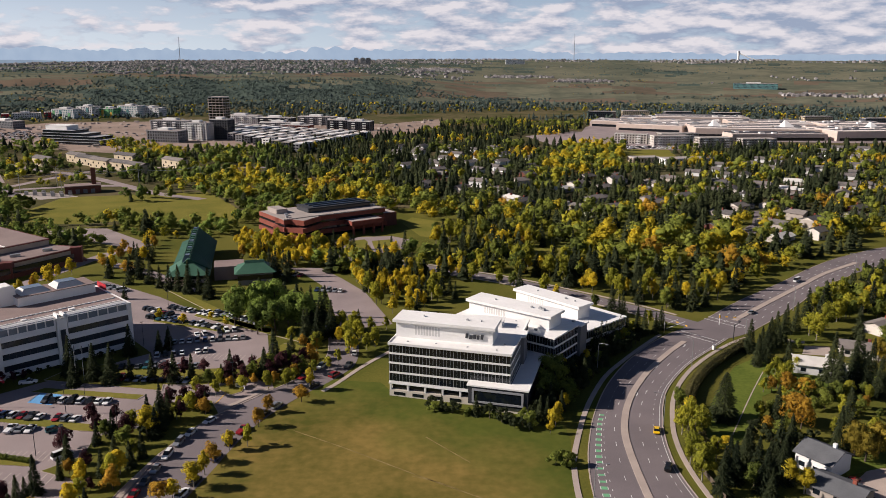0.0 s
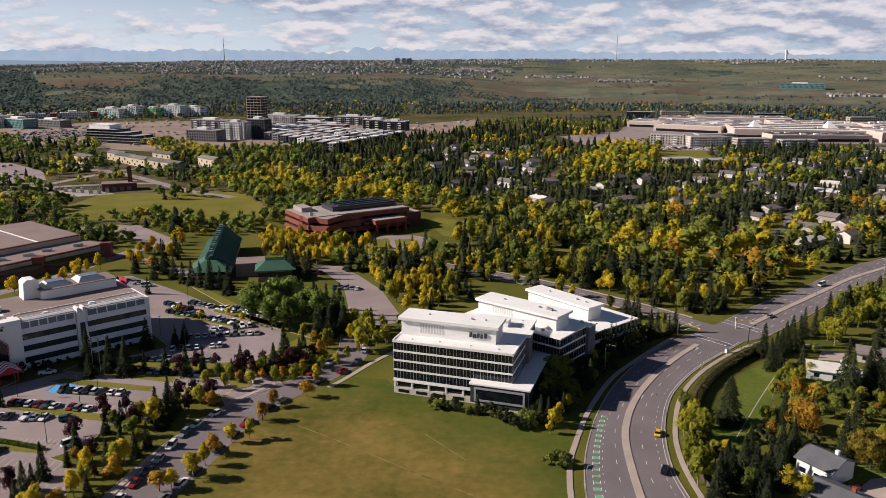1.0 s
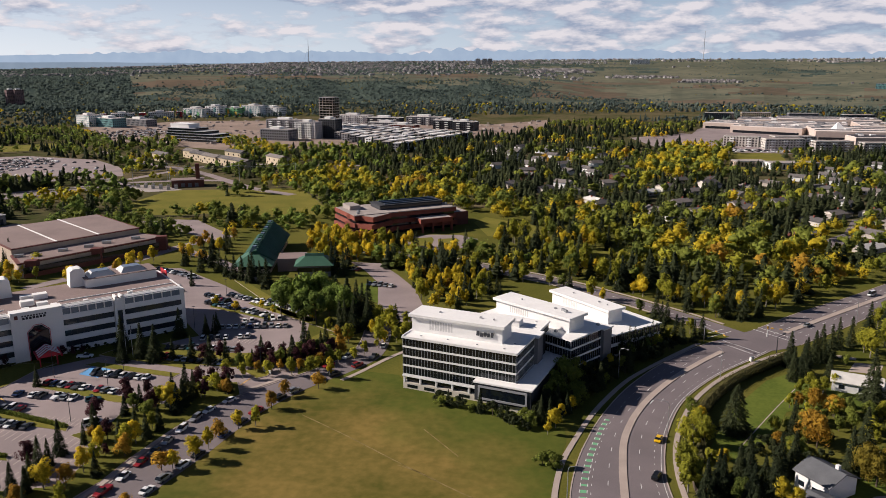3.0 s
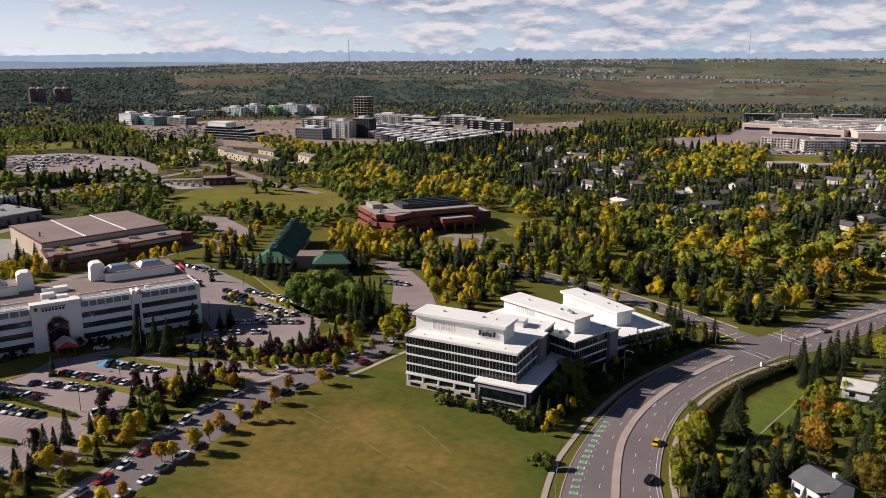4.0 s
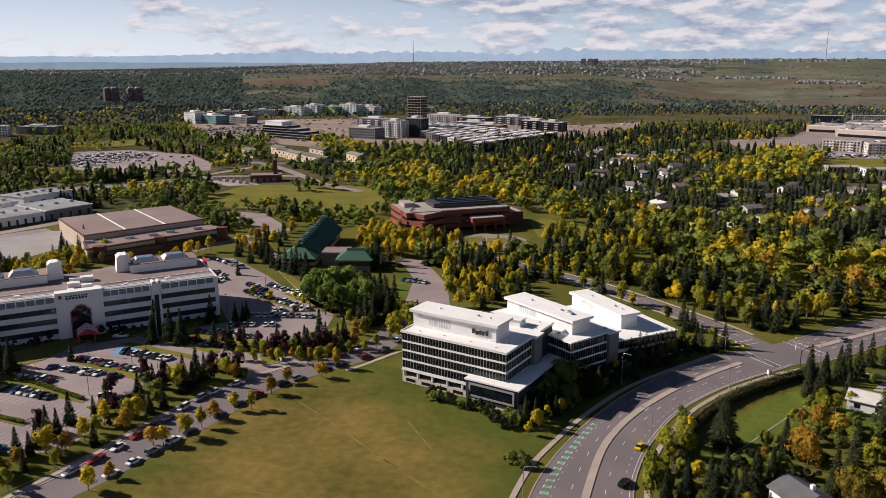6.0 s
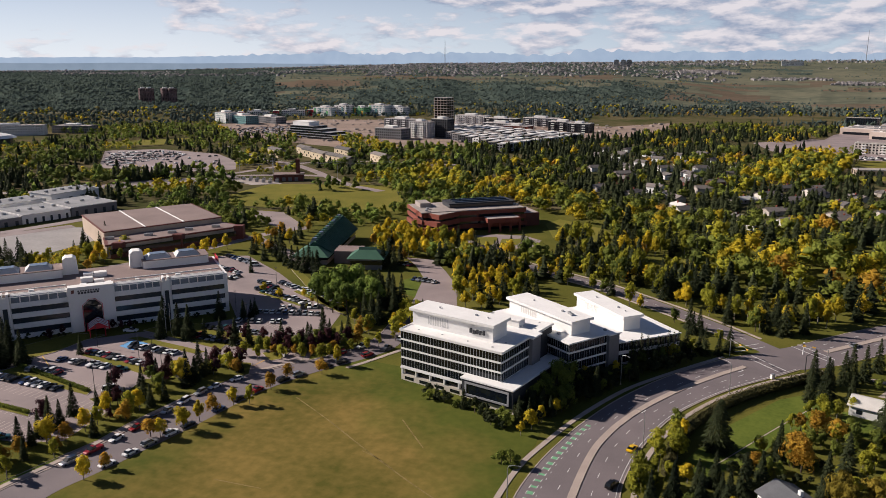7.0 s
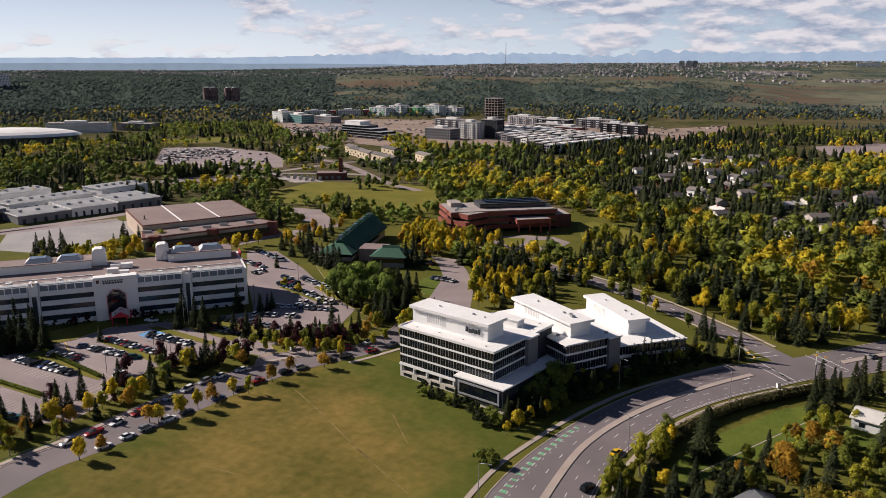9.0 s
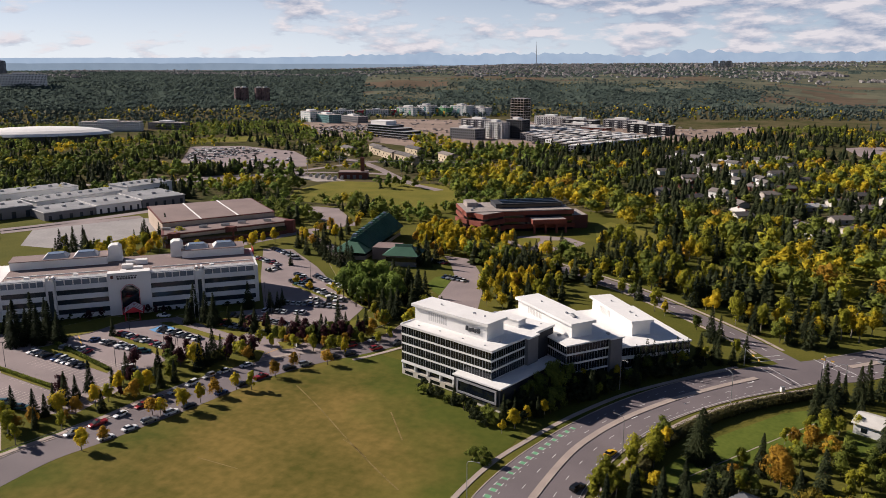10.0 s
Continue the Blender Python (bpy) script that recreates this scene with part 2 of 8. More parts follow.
# ---- mesh helpers ----
class Build:
    """Collects faces and makes one mesh object of them."""

    def __init__(self):
        self.v, self.f = [], []

    def box(self, x0, x1, y0, y1, z0, z1):
        return self.prism([(x0, y0), (x1, y0), (x1, y1), (x0, y1)], z0, z1)

    def prism(self, poly, z0, z1, top=None):
        """An upright prism on a plan (counter-clockwise or not); top: another plan of as many corners."""
        if sum(a[0] * b[1] - b[0] * a[1] for a, b in zip(poly, poly[1:] + poly[:1])) < 0:
            poly, top = poly[::-1], top[::-1] if top else None
        k, n = len(self.v), len(poly)
        self.v += [(x, y, z0) for x, y in poly] + [(x, y, z1) for x, y in (top or poly)]
        self.f += [tuple(k + i for i in range(n))[::-1], tuple(k + n + i for i in range(n))]
        self.f += [(k + i, k + (i + 1) % n, k + n + (i + 1) % n, k + n + i) for i in range(n)]
        return self

    def gable(self, x0, x1, y0, y1, z0, z1, over=0.4, thick=0.2):
        """A gable roof with its ridge along x."""
        k, ym = len(self.v), (y0 + y1) / 2
        x0, x1, y0, y1 = x0 - over, x1 + over, y0 - over, y1 + over
        for x in (x0, x1):
            self.v += [(x, y0, z0), (x, ym, z1), (x, y1, z0), (x, y1, z0 - thick), (x, ym, z1 - thick), (x, y0, z0 - thick)]
        a = [k + i for i in range(6)]
        self.f += [tuple(a), tuple(i + 6 for i in a[::-1])]
        self.f += [(a[i] + 6, a[(i + 1) % 6] + 6, a[(i + 1) % 6], a[i]) for i in range(6)]
        return self

    def hip(self, x0, x1, y0, y1, z0, z1, inset):
        k, ym = len(self.v), (y0 + y1) / 2
        self.v += [(x0, y0, z0), (x1, y0, z0), (x1, y1, z0), (x0, y1, z0), (x0 + inset, ym, z1), (x1 - inset, ym, z1)]
        self.f += [(k, k + 3, k + 2, k + 1), (k, k + 1, k + 5, k + 4), (k + 1, k + 2, k + 5), (k + 2, k + 3, k + 4, k + 5), (k + 3, k, k + 4)]
        return self

    def tube(self, points, radii, sides=8):
        k = len(self.v)
        for (x, y, z), r, i in zip(points, radii, range(len(points))):
            a, b = Vector(points[max(i - 1, 0)]), Vector(points[min(i + 1, len(points) - 1)])
            d = (b - a).normalized()
            p = d.orthogonal().normalized() if abs(d.z) < 0.95 else (Vector((1, 0, 0)) - d * d.x).normalized()
            q = d.cross(p)
            for s in range(sides):
                w = Vector((x, y, z)) + (p * math.cos(s * math.tau / sides) + q * math.sin(s * math.tau / sides)) * r
                self.v.append(tuple(w))
        for i in range(len(points) - 1):
            for s in range(sides):
                a, b = k + i * sides + s, k + i * sides + (s + 1) % sides
                self.f.append((a, b, b + sides, a + sides))
        self.f += [tuple(k + s for s in range(sides))[::-1], tuple(k + (len(points) - 1) * sides + s for s in range(sides))]
        return self

    def mesh(self, name, mat, smooth=False):
        me = bpy.data.meshes.new(name)
        me.from_pydata(self.v, [], self.f)
        me.materials.append(M[mat] if isinstance(mat, str) else mat)
        if smooth:
            me.shade_smooth()
        me.update()
        return me

    def part(self, name, mat, parent=None, label="", smooth=False):
        ob = new(name, self.mesh(name, mat, smooth))
        if parent:
            ob.parent = parent
        return tagged(ob, label)


def thing(name, label, category, x=0, y=0, z=0, turn=0, group="", kind=""):
    ob = new(name)
    ob.empty_display_size = 0.5
    ob.matrix_basis = pose(x, y, z, 0, 0, turn)
    return tagged(ob, label, category, group, kind)


def inside(p, poly):
    x, y, hit = p[0], p[1], False
    for (ax, ay), (bx, by) in zip(poly, poly[1:] + poly[:1]):
        if (ay > y) != (by > y) and x < (bx - ax) * (y - ay) / (by - ay) + ax:
            hit = not hit
    return hit


def bend(points, step=3.0):
    """A smooth line through the points (Catmull-Rom), in steps of about step metres."""
    pts = [Vector((*p, 0)) for p in points]
    pts = [pts[0] * 2 - pts[1]] + pts + [pts[-1] * 2 - pts[-2]]
    out = []
    for a, b, c, d in zip(pts, pts[1:], pts[2:], pts[3:]):
        n = max(1, round((c - b).length / step))
        for i in range(n):
            t = i / n
            q = 0.5 * (2 * b + (c - a) * t + (2 * a - 5 * b + 4 * c - d) * t * t + (3 * b - 3 * c + d - a) * t ** 3)
            out.append((q.x, q.y))
    return out + [(pts[-2].x, pts[-2].y)]


def offset(line, d):
    """The line moved by d metres to its left."""
    out = []
    for i, p in enumerate(line):
        a, b = line[max(i - 1, 0)], line[min(i + 1, len(line) - 1)]
        n = math.hypot(b[0] - a[0], b[1] - a[1]) or 1
        out.append((p[0] - (b[1] - a[1]) / n * d, p[1] + (b[0] - a[0]) / n * d))
    return out


def ribbon(bm, left, right, z0, z1):
    """A strip with thickness between two lines of as many points."""
    k, n = len(bm.v), len(left)
    for z in (z1, z0):
        bm.v += [(x, y, z) for x, y in left] + [(x, y, z) for x, y in right]
    for i in range(n - 1):
        a, b, c, d = k + i, k + i + 1, k + n + i + 1, k + n + i
        bm.f += [(d, c, b, a), (a + 2 * n, b + 2 * n, c + 2 * n, d + 2 * n), (a, b, b + 2 * n, a + 2 * n), (d + 2 * n, c + 2 * n, c, d)]
    for i in (0, n - 1):
        bm.f.append((k + i, k + n + i, k + 3 * n + i, k + 2 * n + i))
    return bm


def pieces(bm, line, half, start, length, gap, z):
    """Dashes along a line."""
    run, on, last = -start, None, line[0]
    path = bend(line, 0.5)
    seg = []
    for p, q in zip(path, path[1:]):
        run += math.hypot(q[0] - p[0], q[1] - p[1])
        if run >= 0 and run % (length + gap) < length:
            seg.append(p)
        elif len(seg) > 1:
            ribbon(bm, offset(seg, half), offset(seg, -half), z - 0.015, z)
            seg = []
        else:
            seg = []
    return bm


# ---- ground ----
def height(x, y):
    """The land: level near by, an escarpment beyond the river, then terraces up to a long ridge."""
    r, az = math.hypot(x - 50, y), math.degrees(math.atan2(x - 50, y))
    if abs(az) > 100:
        return 0.0
    r += 70 * noise.noise((az * 0.22, 8.1, 0.0))
    left = np.interp(r, (1930, 2150, 2450, 3000, 4000, 4700), (0, 24, 48, 58, 66, 69))
    mid = np.interp(r, (1900, 2050, 2250, 2400, 2900, 3500, 4000, 4500, 4700), (0, 14, 40, 51, 59, 77, 92, 106, 107))
    right = np.interp(r, (1900, 2500, 3000, 3500, 4000, 4500, 4700), (0, 12, 40, 70, 97, 114, 112))
    steep = min(1.0, max(0.0, (2 - az) / 9))
    far = mid * steep + right * (1 - steep)
    w = np.interp(az, (-40, -33, -27, -20, -12), (1, 0.85, 0.45, 0.15, 0))
    z = left * w + far * (1 - w)
    edge = min(1.0, max(0.0, (100 - abs(az)) / 25))
    if r > 1950:
        # gullies cut into the slope, gentler swells on the terraces
        bite = min(1.0, (r - 1950) / 150) * (1.0 if r < 2450 else max(0.25, 1 - (r - 2450) / 500))
        z += (noise.noise((x / 260, y / 260, 0.3)) * 8.0 - abs(noise.noise((az * 0.32, 2.2, 0.0))) * 9.0) * bite
    return float(max(z, 0.0)) * edge


g = Build()
RINGS = [0, 60, 120, 180, 250, 330, 420, 550, 700, 900, 1150, 1400, 1650, 1850] + list(range(1930, 2700, 45)) + list(range(2700, 4860, 80))
SPOKES = 480
for r in RINGS:
    for s in range(SPOKES):
        a = s * math.tau / SPOKES
        x, y = 50 + r * math.sin(a), r * math.cos(a)
        g.v.append((x, y, height(x, y) - (0.0 if r < 4800 else 30.0)))
for i in range(len(RINGS) - 1):
    for s in range(SPOKES):
        a, b = i * SPOKES + s, i * SPOKES + (s + 1) % SPOKES
        g.f.append((a, a + SPOKES, b + SPOKES, b))
ground = tagged(g.part("ground", "lawn"), "autumn grass land rising to a distant ridge", "ground", kind="structure")
M["prairie"] = material("prairie_grass", (0.152, 0.148, 0.104), (0.09, 0.1, 0.074), 0.95, grain=0.03, patch=0.0045, amount=1.1, bump=0.0, spec=0.0)
M["scrub"] = material("reddish_autumn_scrub", (0.148, 0.112, 0.082), (0.105, 0.09, 0.066), 0.95, grain=0.03, patch=0.006, amount=1.1, bump=0.0, spec=0.0)
M["suburb"] = material("suburban_ground", (0.13, 0.105, 0.06), (0.05, 0.058, 0.022), 0.95, grain=0.08, patch=0.012, amount=0.8, bump=0.0, spec=0.0)
ground.data.materials.append(M["suburb"])
ground.data.materials.append(M["prairie"])
# floor brightened to a greenish blue, distance haze put into the colour
M["woodland"] = material("hazed_woodland_floor", (0.085, 0.11, 0.09), (0.045, 0.064, 0.057), 0.95, grain=0.05, patch=0.01, amount=0.8, bump=0.0, spec=0.0)
ground.data.materials.append(M["woodland"])
ground.data.materials.append(M["scrub"])


def far_cover(az, r, x, y):
    """How wooded the far land is, from 0 to 1, by bearing and distance."""
    lumps = noise.noise((x / 210, y / 120, 4.4)) + 0.6 * noise.noise((x / 70, y / 70, 1.2))
    forest = np.interp(az, (-60, -33, -30, -24, -21, -5, -1, 8, 30), (1, 1, 0.5, 0.5, 0.85, 0.8, 0.25, 0.15, 0.18))
    slope = np.interp(r, (1930, 2000, 2330, 2420, 2850, 2950, 4600), (0.7, 1, 1, 0.22, 0.15, 0.75, 0.8))
    if az < -31:
        slope = np.interp(r, (1930, 2600, 4600), (1, 0.95, 0.8))
    elif az > -3:
        slope = np.interp(r, (1930, 2100, 2700, 3300, 3800), (0.9, 0.5, 0.55, 1.3, 1.6))
    return float(forest * slope) + lumps * 0.55 * (0.5 if az < -31 else 1.0)


for p in ground.data.polygons:
    r = math.hypot(p.center.x - 50, p.center.y)
    az = math.degrees(math.atan2(p.center.x - 50, p.center.y))
    red = noise.noise((p.center.x / 240, p.center.y / 130, 6.1)) > 0.18 and 2000 < r < 3000 and az > -33
    wooded = r > 1900 and abs(az) < 70 and far_cover(az, r, p.center.x, p.center.y) > 0.5
    p.material_index = 3 if wooded else (4 if red else 2) if r > 1850 else 1 if r > 560 else 0


def sheet(name, poly, z, mat, label, category="pavement", thick=0.06, kind="structure"):
    ob = Build().prism([tuple(p) for p in poly], z - thick, z).part(name, mat)
    return tagged(ob, label, category, kind=kind)


FIELD_EDGE = [(-69, 60), (-69.5, 110), (-70, 127), (-69.5, 135), (-67.5, 142), (-65.5, 149), (-63.5, 159), (-61.5, 167.5), (-59.5, 177), (-57.3, 190), (-54.5, 203), (-49.5, 215.5), (-43.5, 226.5), (-36, 238), (-30, 252), (-31, 272), (-36, 292)]
STREET_FAR = [(-82, 60), (-83, 110), (-83, 128), (-81.3, 136.6), (-78.8, 147), (-77, 157), (-76, 167), (-74.9, 179.5), (-73.4, 195.6), (-69, 208), (-61, 220), (-54, 230), (-46, 242), (-41, 256), (-42, 274), (-46, 292)]
ROAD_L = [(52, 40), (43, 90), (38.5, 130), (37, 150), (36.6, 166.9), (37.4, 178), (39.2, 189.6), (41.7, 200), (44.6, 210.5), (50.2, 226), (56.4, 239.5), (66, 256), (79, 273.5), (90, 285), (101, 295), (110, 303), (132, 326.6), (160.7, 353.5), (186, 379), (215, 404), (260, 432), (340, 470), (440, 520)]
ROAD_R = [(80, 40), (70, 90), (65, 130), (63, 150), (61.2, 167), (60.3, 178), (60.6, 187), (62.2, 199.3), (65, 211.5), (70.2, 227), (77.9, 241), (87.5, 254.5), (99, 267.3), (108.5, 278), (114.5, 281), (121, 286), (148.8, 314.4), (175, 343.9), (196, 363.2), (222, 384), (266, 412), (346, 450), (446, 500)]
MEDIAN = [(66, 40), (56.5, 90), (51.5, 130), (50, 150), (49.5, 167), (50, 185), (51.2, 199), (53.4, 209), (56.6, 219), (61.8, 231), (71, 247.5), (82.2, 263.5), (91, 274.5)]
MEDIAN_FAR = [(119, 299), (140, 320.5), (168, 348.5), (190, 370.5), (218, 393)]
CROSS = [(103, 291), (93, 302), (82, 314), (65.5, 329.5), (50, 343), (32, 357.5), (10, 371), (-20, 388), (-50, 402), (-75, 408)]
WALK_L = [(45, 40), (38, 90), (34.5, 130), (33, 150), (32.7, 167), (34.2, 183.6), (37.2, 196), (42, 212), (47.3, 226), (54.6, 241.6), (62.7, 254), (73, 268), (84, 282)]
WALK_R = [(86, 40), (75, 90), (68.5, 130), (66, 150), (64.3, 167), (63.6, 180.6), (64.2, 192.7), (66.6, 206), (72.8, 225.7), (82.4, 243.6), (94.2, 258.8), (106, 271), (116, 279)]


def strip(name, left, right, z, mat, label, category, thick=0.1):
    n = 90
    a, b = even(bend(left), n), even(bend(right), n)
    ob = ribbon(Build(), a, b, z - thick, z).part(name, mat)
    return tagged(ob, label, category, kind="structure")


def even(line, n):
    d = [0.0]
    for p, q in zip(line, line[1:]):
        d.append(d[-1] + math.hypot(q[0] - p[0], q[1] - p[1]))
    t = np.linspace(0, d[-1], n)
    return list(zip(np.interp(t, d, [p[0] for p in line]).tolist(), np.interp(t, d, [p[1] for p in line]).tolist()))


LAWN_FIELD = FIELD_EDGE[:14] + [(-20, 236), (-16, 229), (27, 216), (35, 205), (35.5, 196), (33.2, 183), (32, 167), (32.3, 150), (34, 130), (37, 90), (44, 40)]


def worn_into_lawn(m, fresh, fresh_dark):
    """Greener grass along the offices and the pavement, with a soft uneven border to the dry field."""
    n, l = m.node_tree.nodes, m.node_tree.links
    shader = n["Principled BSDF"]
    dry = shader.inputs["Base Color"].links[0].from_socket
    ramp = n.new("ShaderNodeValToRGB")
    ramp.color_ramp.elements[0].color, ramp.color_ramp.elements[1].color = (*fresh_dark, 1), (*fresh, 1)
    l.new(dry.node.inputs[0].links[0].from_socket, ramp.inputs[0])
    geo, sep, tex, fine = n.new("ShaderNodeNewGeometry"), n.new("ShaderNodeSeparateXYZ"), n.new("ShaderNodeTexNoise"), n.new("ShaderNodeTexNoise")
    l.new(geo.outputs["Position"], sep.inputs[0])
    for t, s in ((tex, 0.06), (fine, 0.5)):
        t.inputs["Scale"].default_value, t.inputs["Detail"].default_value = s, 5.0
        l.new(geo.outputs["Position"], t.inputs["Vector"])

    def calc(op, x, y, clamp=False):
        k = n.new("ShaderNodeMath")
        k.operation, k.use_clamp = op, clamp
        for i, v in enumerate((x, y)):
            if isinstance(v, (int, float)):
                k.inputs[i].default_value = v
            else:
                l.new(v, k.inputs[i])
        return k.outputs[0]
    north = calc('SUBTRACT', 168.0, calc('ADD', calc('MULTIPLY', sep.outputs[0], 0.544), calc('MULTIPLY', sep.outputs[1], 0.84)))
    east = calc('SUBTRACT', 25.0, sep.outputs[0])
    west = calc('MULTIPLY', calc('ADD', sep.outputs[0], 66.0), 0.8)
    d = calc('MINIMUM', calc('MINIMUM', north, east), west)
    d = calc('ADD', d, calc('ADD', calc('MULTIPLY', calc('SUBTRACT', tex.outputs[0], 0.5), 46.0), calc('MULTIPLY', calc('SUBTRACT', fine.outputs[0], 0.5), 12.0)))
    mix = n.new("ShaderNodeMix")
    mix.data_type = 'RGBA'
    l.new(calc('ADD', calc('DIVIDE', d, 26.0), 0.35, True), mix.inputs[0])
    l.new(ramp.outputs[0], mix.inputs[6])
    l.new(dry, mix.inputs[7])
    l.new(mix.outputs[2], shader.inputs["Base Color"])


worn_into_lawn(M["field"], (0.11, 0.118, 0.023), (0.05, 0.068, 0.012))
sheet("playing_field", LAWN_FIELD, 0.04, "field", "dry olive playing field with worn tracks", "field")
b = Build()
for line, half in (([(-42.3, 202.1), (-25.7, 191.3), (-7.8, 178.6), (7.2, 168.5), (18.9, 161.2)], 0.2), ([(-4.7, 198.3), (1.5, 190.9), (7.2, 184.1)], 0.2), ([(-36.7, 151.7), (-23.3, 151.8)], 0.15), ([(-7.9, 177.4), (-2.2, 174.9), (3.6, 171.2)], 0.15)):
    ribbon(b, offset(bend(line), half), offset(bend(line), -half), 0.03, 0.052)
tagged(b.part("worn_track", "worn"), "pale worn foot tracks in dry grass", "track", kind="stuff")

LOT = [(-290, 60), (-82, 60), (-83, 110), (-82, 128), (-80, 137), (-77.5, 147), (-76, 157), (-75, 167), (-74, 179.5), (-72.6, 195), (-68, 208), (-60, 220), (-53.5, 230), (-58, 244), (-62, 262), (-66, 279), (-70, 292), (-88, 297), (-125, 330), (-160, 356), (-176, 350), (-137, 300), (-104, 262), (-122, 244), (-152, 213), (-176, 190), (-290, 90)]
sheet("parking_lot", LOT, 0.05, "asphalt", "weathered pinkish grey asphalt parking lot", "parking lot")
strip("street", STREET_FAR, FIELD_EDGE, 0.062, "road", "asphalt street along the playing field", "street")
strip("road", ROAD_L, ROAD_R, 0.08, "road", "curving four-lane asphalt road with bicycle lane", "road")
strip("side_street", offset(bend(CROSS), -4.4), offset(bend(CROSS), 4.4), 0.074, "road", "two-lane asphalt side street", "street")
strip("pavement", offset(bend(WALK_L), 0.75), offset(bend(WALK_L), -0.75), 0.16, "concrete", "pale concrete pavement beside the road", "pavement", 0.16)
strip("pavement", offset(bend(WALK_R), 0.7), offset(bend(WALK_R), -0.7), 0.16, "concrete", "pale concrete pavement beside the road", "pavement", 0.16)
strip("pavement", offset(bend(STREET_FAR[2:12]), 2.6), offset(bend(STREET_FAR[2:12]), 1.0), 0.17, "concrete", "narrow concrete pavement beside the street", "pavement", 0.16)
strip("pavement", offset(bend(CROSS[1:]), 6.4), offset(bend(CROSS[1:]), 5.2), 0.16, "concrete", "pale concrete pavement beside the side street", "pavement", 0.14)
strip("pavement", offset(bend(CROSS[1:]), -5.4), offset(bend(CROSS[1:]), -6.6), 0.16, "concrete", "pale concrete pavement beside the side street", "pavement", 0.14)
strip("median", offset(bend(MEDIAN), 1.0), offset(bend(MEDIAN), -1.0), 0.24, "concrete", "raised concrete median strip", "median", 0.2)
strip("median", offset(bend(MEDIAN_FAR), 1.2), offset(bend(MEDIAN_FAR), -1.2), 0.24, "concrete", "raised concrete median strip", "median", 0.2)
for line, side in ((ROAD_L[:14], 0.15), (ROAD_R[:14], -0.15), (ROAD_L[15:], 0.15), (ROAD_R[15:], -0.15), (STREET_FAR, 0.15)):
    c = offset(bend(line), side)
    strip("kerb", offset(c, 0.16), offset(c, -0.16), 0.17, "concrete", "pale concrete kerb", "kerb", 0.17)

# lane marks
mk = Build()
ml, mr = bend(ROAD_L[:14]), bend(ROAD_R[:14])
mid = bend(MEDIAN)
n = 140
el, er, em = even(ml, n), even(mr, n), even(mid, n)


def between(a, b, k):
    return [(p[0] + (q[0] - p[0]) * k, p[1] + (q[1] - p[1]) * k) for p, q in zip(a, b)]


for a, k in ((el, 0.68), (er, 0.6)):
    pieces(mk, between(a, em, k)[:-6], 0.075, 1.5, 3.0, 6.0, 0.1)
pieces(mk, between(er, em, 0.24)[:-6], 0.06, 1.5, 1.4, 2.2, 0.1)
pieces(mk, between(el, em, 0.36)[60:-4], 0.06, 1.5, 1.4, 2.6, 0.1)
ribbon(mk, offset(between(er, em, 0.07), 0.07), offset(between(er, em, 0.07), -0.07), 0.085, 0.1)
for a, b2, w in (((91.5, 284.5), (101.5, 273.5), 0.14), ((93.5, 286.5), (104, 275.2), 0.14), ((88, 288.5), (98.5, 297.5), 0.14), ((85.5, 291), (96.5, 300.3), 0.14), ((107.5, 301.5), (118.5, 289.5), 0.14), ((110, 304), (121, 292), 0.14)):
    ribbon(mk, offset([a, b2], w), offset([a, b2], -w), 0.085, 0.1)
fl, fr, fm = even(bend(ROAD_L[15:]), 60), even(bend(ROAD_R[15:]), 60), None
for k in (0.2, 0.8, 0.36, 0.64):
    pieces(mk, between(fl, fr, k), 0.1, 1.0, 3.0, 6.0, 0.1)
pieces(mk, bend(CROSS[1:]), 0.1, 2.0, 3.0, 3.0, 0.095)
tagged(mk.part("lane_marking", "paint"), "white painted lane dashes and crossing lines", "road marking", kind="stuff")
gp = Build()
pieces(gp, between(el, em, 0.22)[:96], 0.75, 1.0, 1.7, 1.5, 0.1)
tagged(gp.part("bicycle_lane_marking", "green_paint"), "green painted blocks of a bicycle lane", "road marking", kind="stuff")
gw = Build()
for k in (0.15, 0.29):
    pieces(gw, between(el, em, k)[:96], 0.09, 0.9, 1.9, 1.3, 0.105)
tagged(gw.part("bicycle_lane_edge", "paint"), "white edges of the green bicycle blocks", "road marking", kind="stuff")


def turn_arrow(x, y, turn):
    b = Build()
    b.prism([(-0.15, -2.0), (0.15, -2.0), (0.15, 0.8), (-0.15, 0.8)], 0.088, 0.1)
    b.prism([(-0.15, 0.5), (-1.1, 0.5), (-1.1, 1.1), (-0.15, 0.8)], 0.088, 0.1)
    b.prism([(-1.1, 0.1), (-2.0, 0.8), (-1.1, 1.5)], 0.088, 0.1)
    ob = tagged(b.part("turn_arrow", "paint"), "white left-turn arrow painted on the road", "road marking", "turn arrows", "structure")
    ob.matrix_basis = pose(x, y, 0, 0, 0, turn)


for (x, y), turn in zip([(90, 270.3), (74.2, 250.1)] + [(61.7, 227.4)], (-38, -33, -24)):
    turn_arrow(x, y, turn)


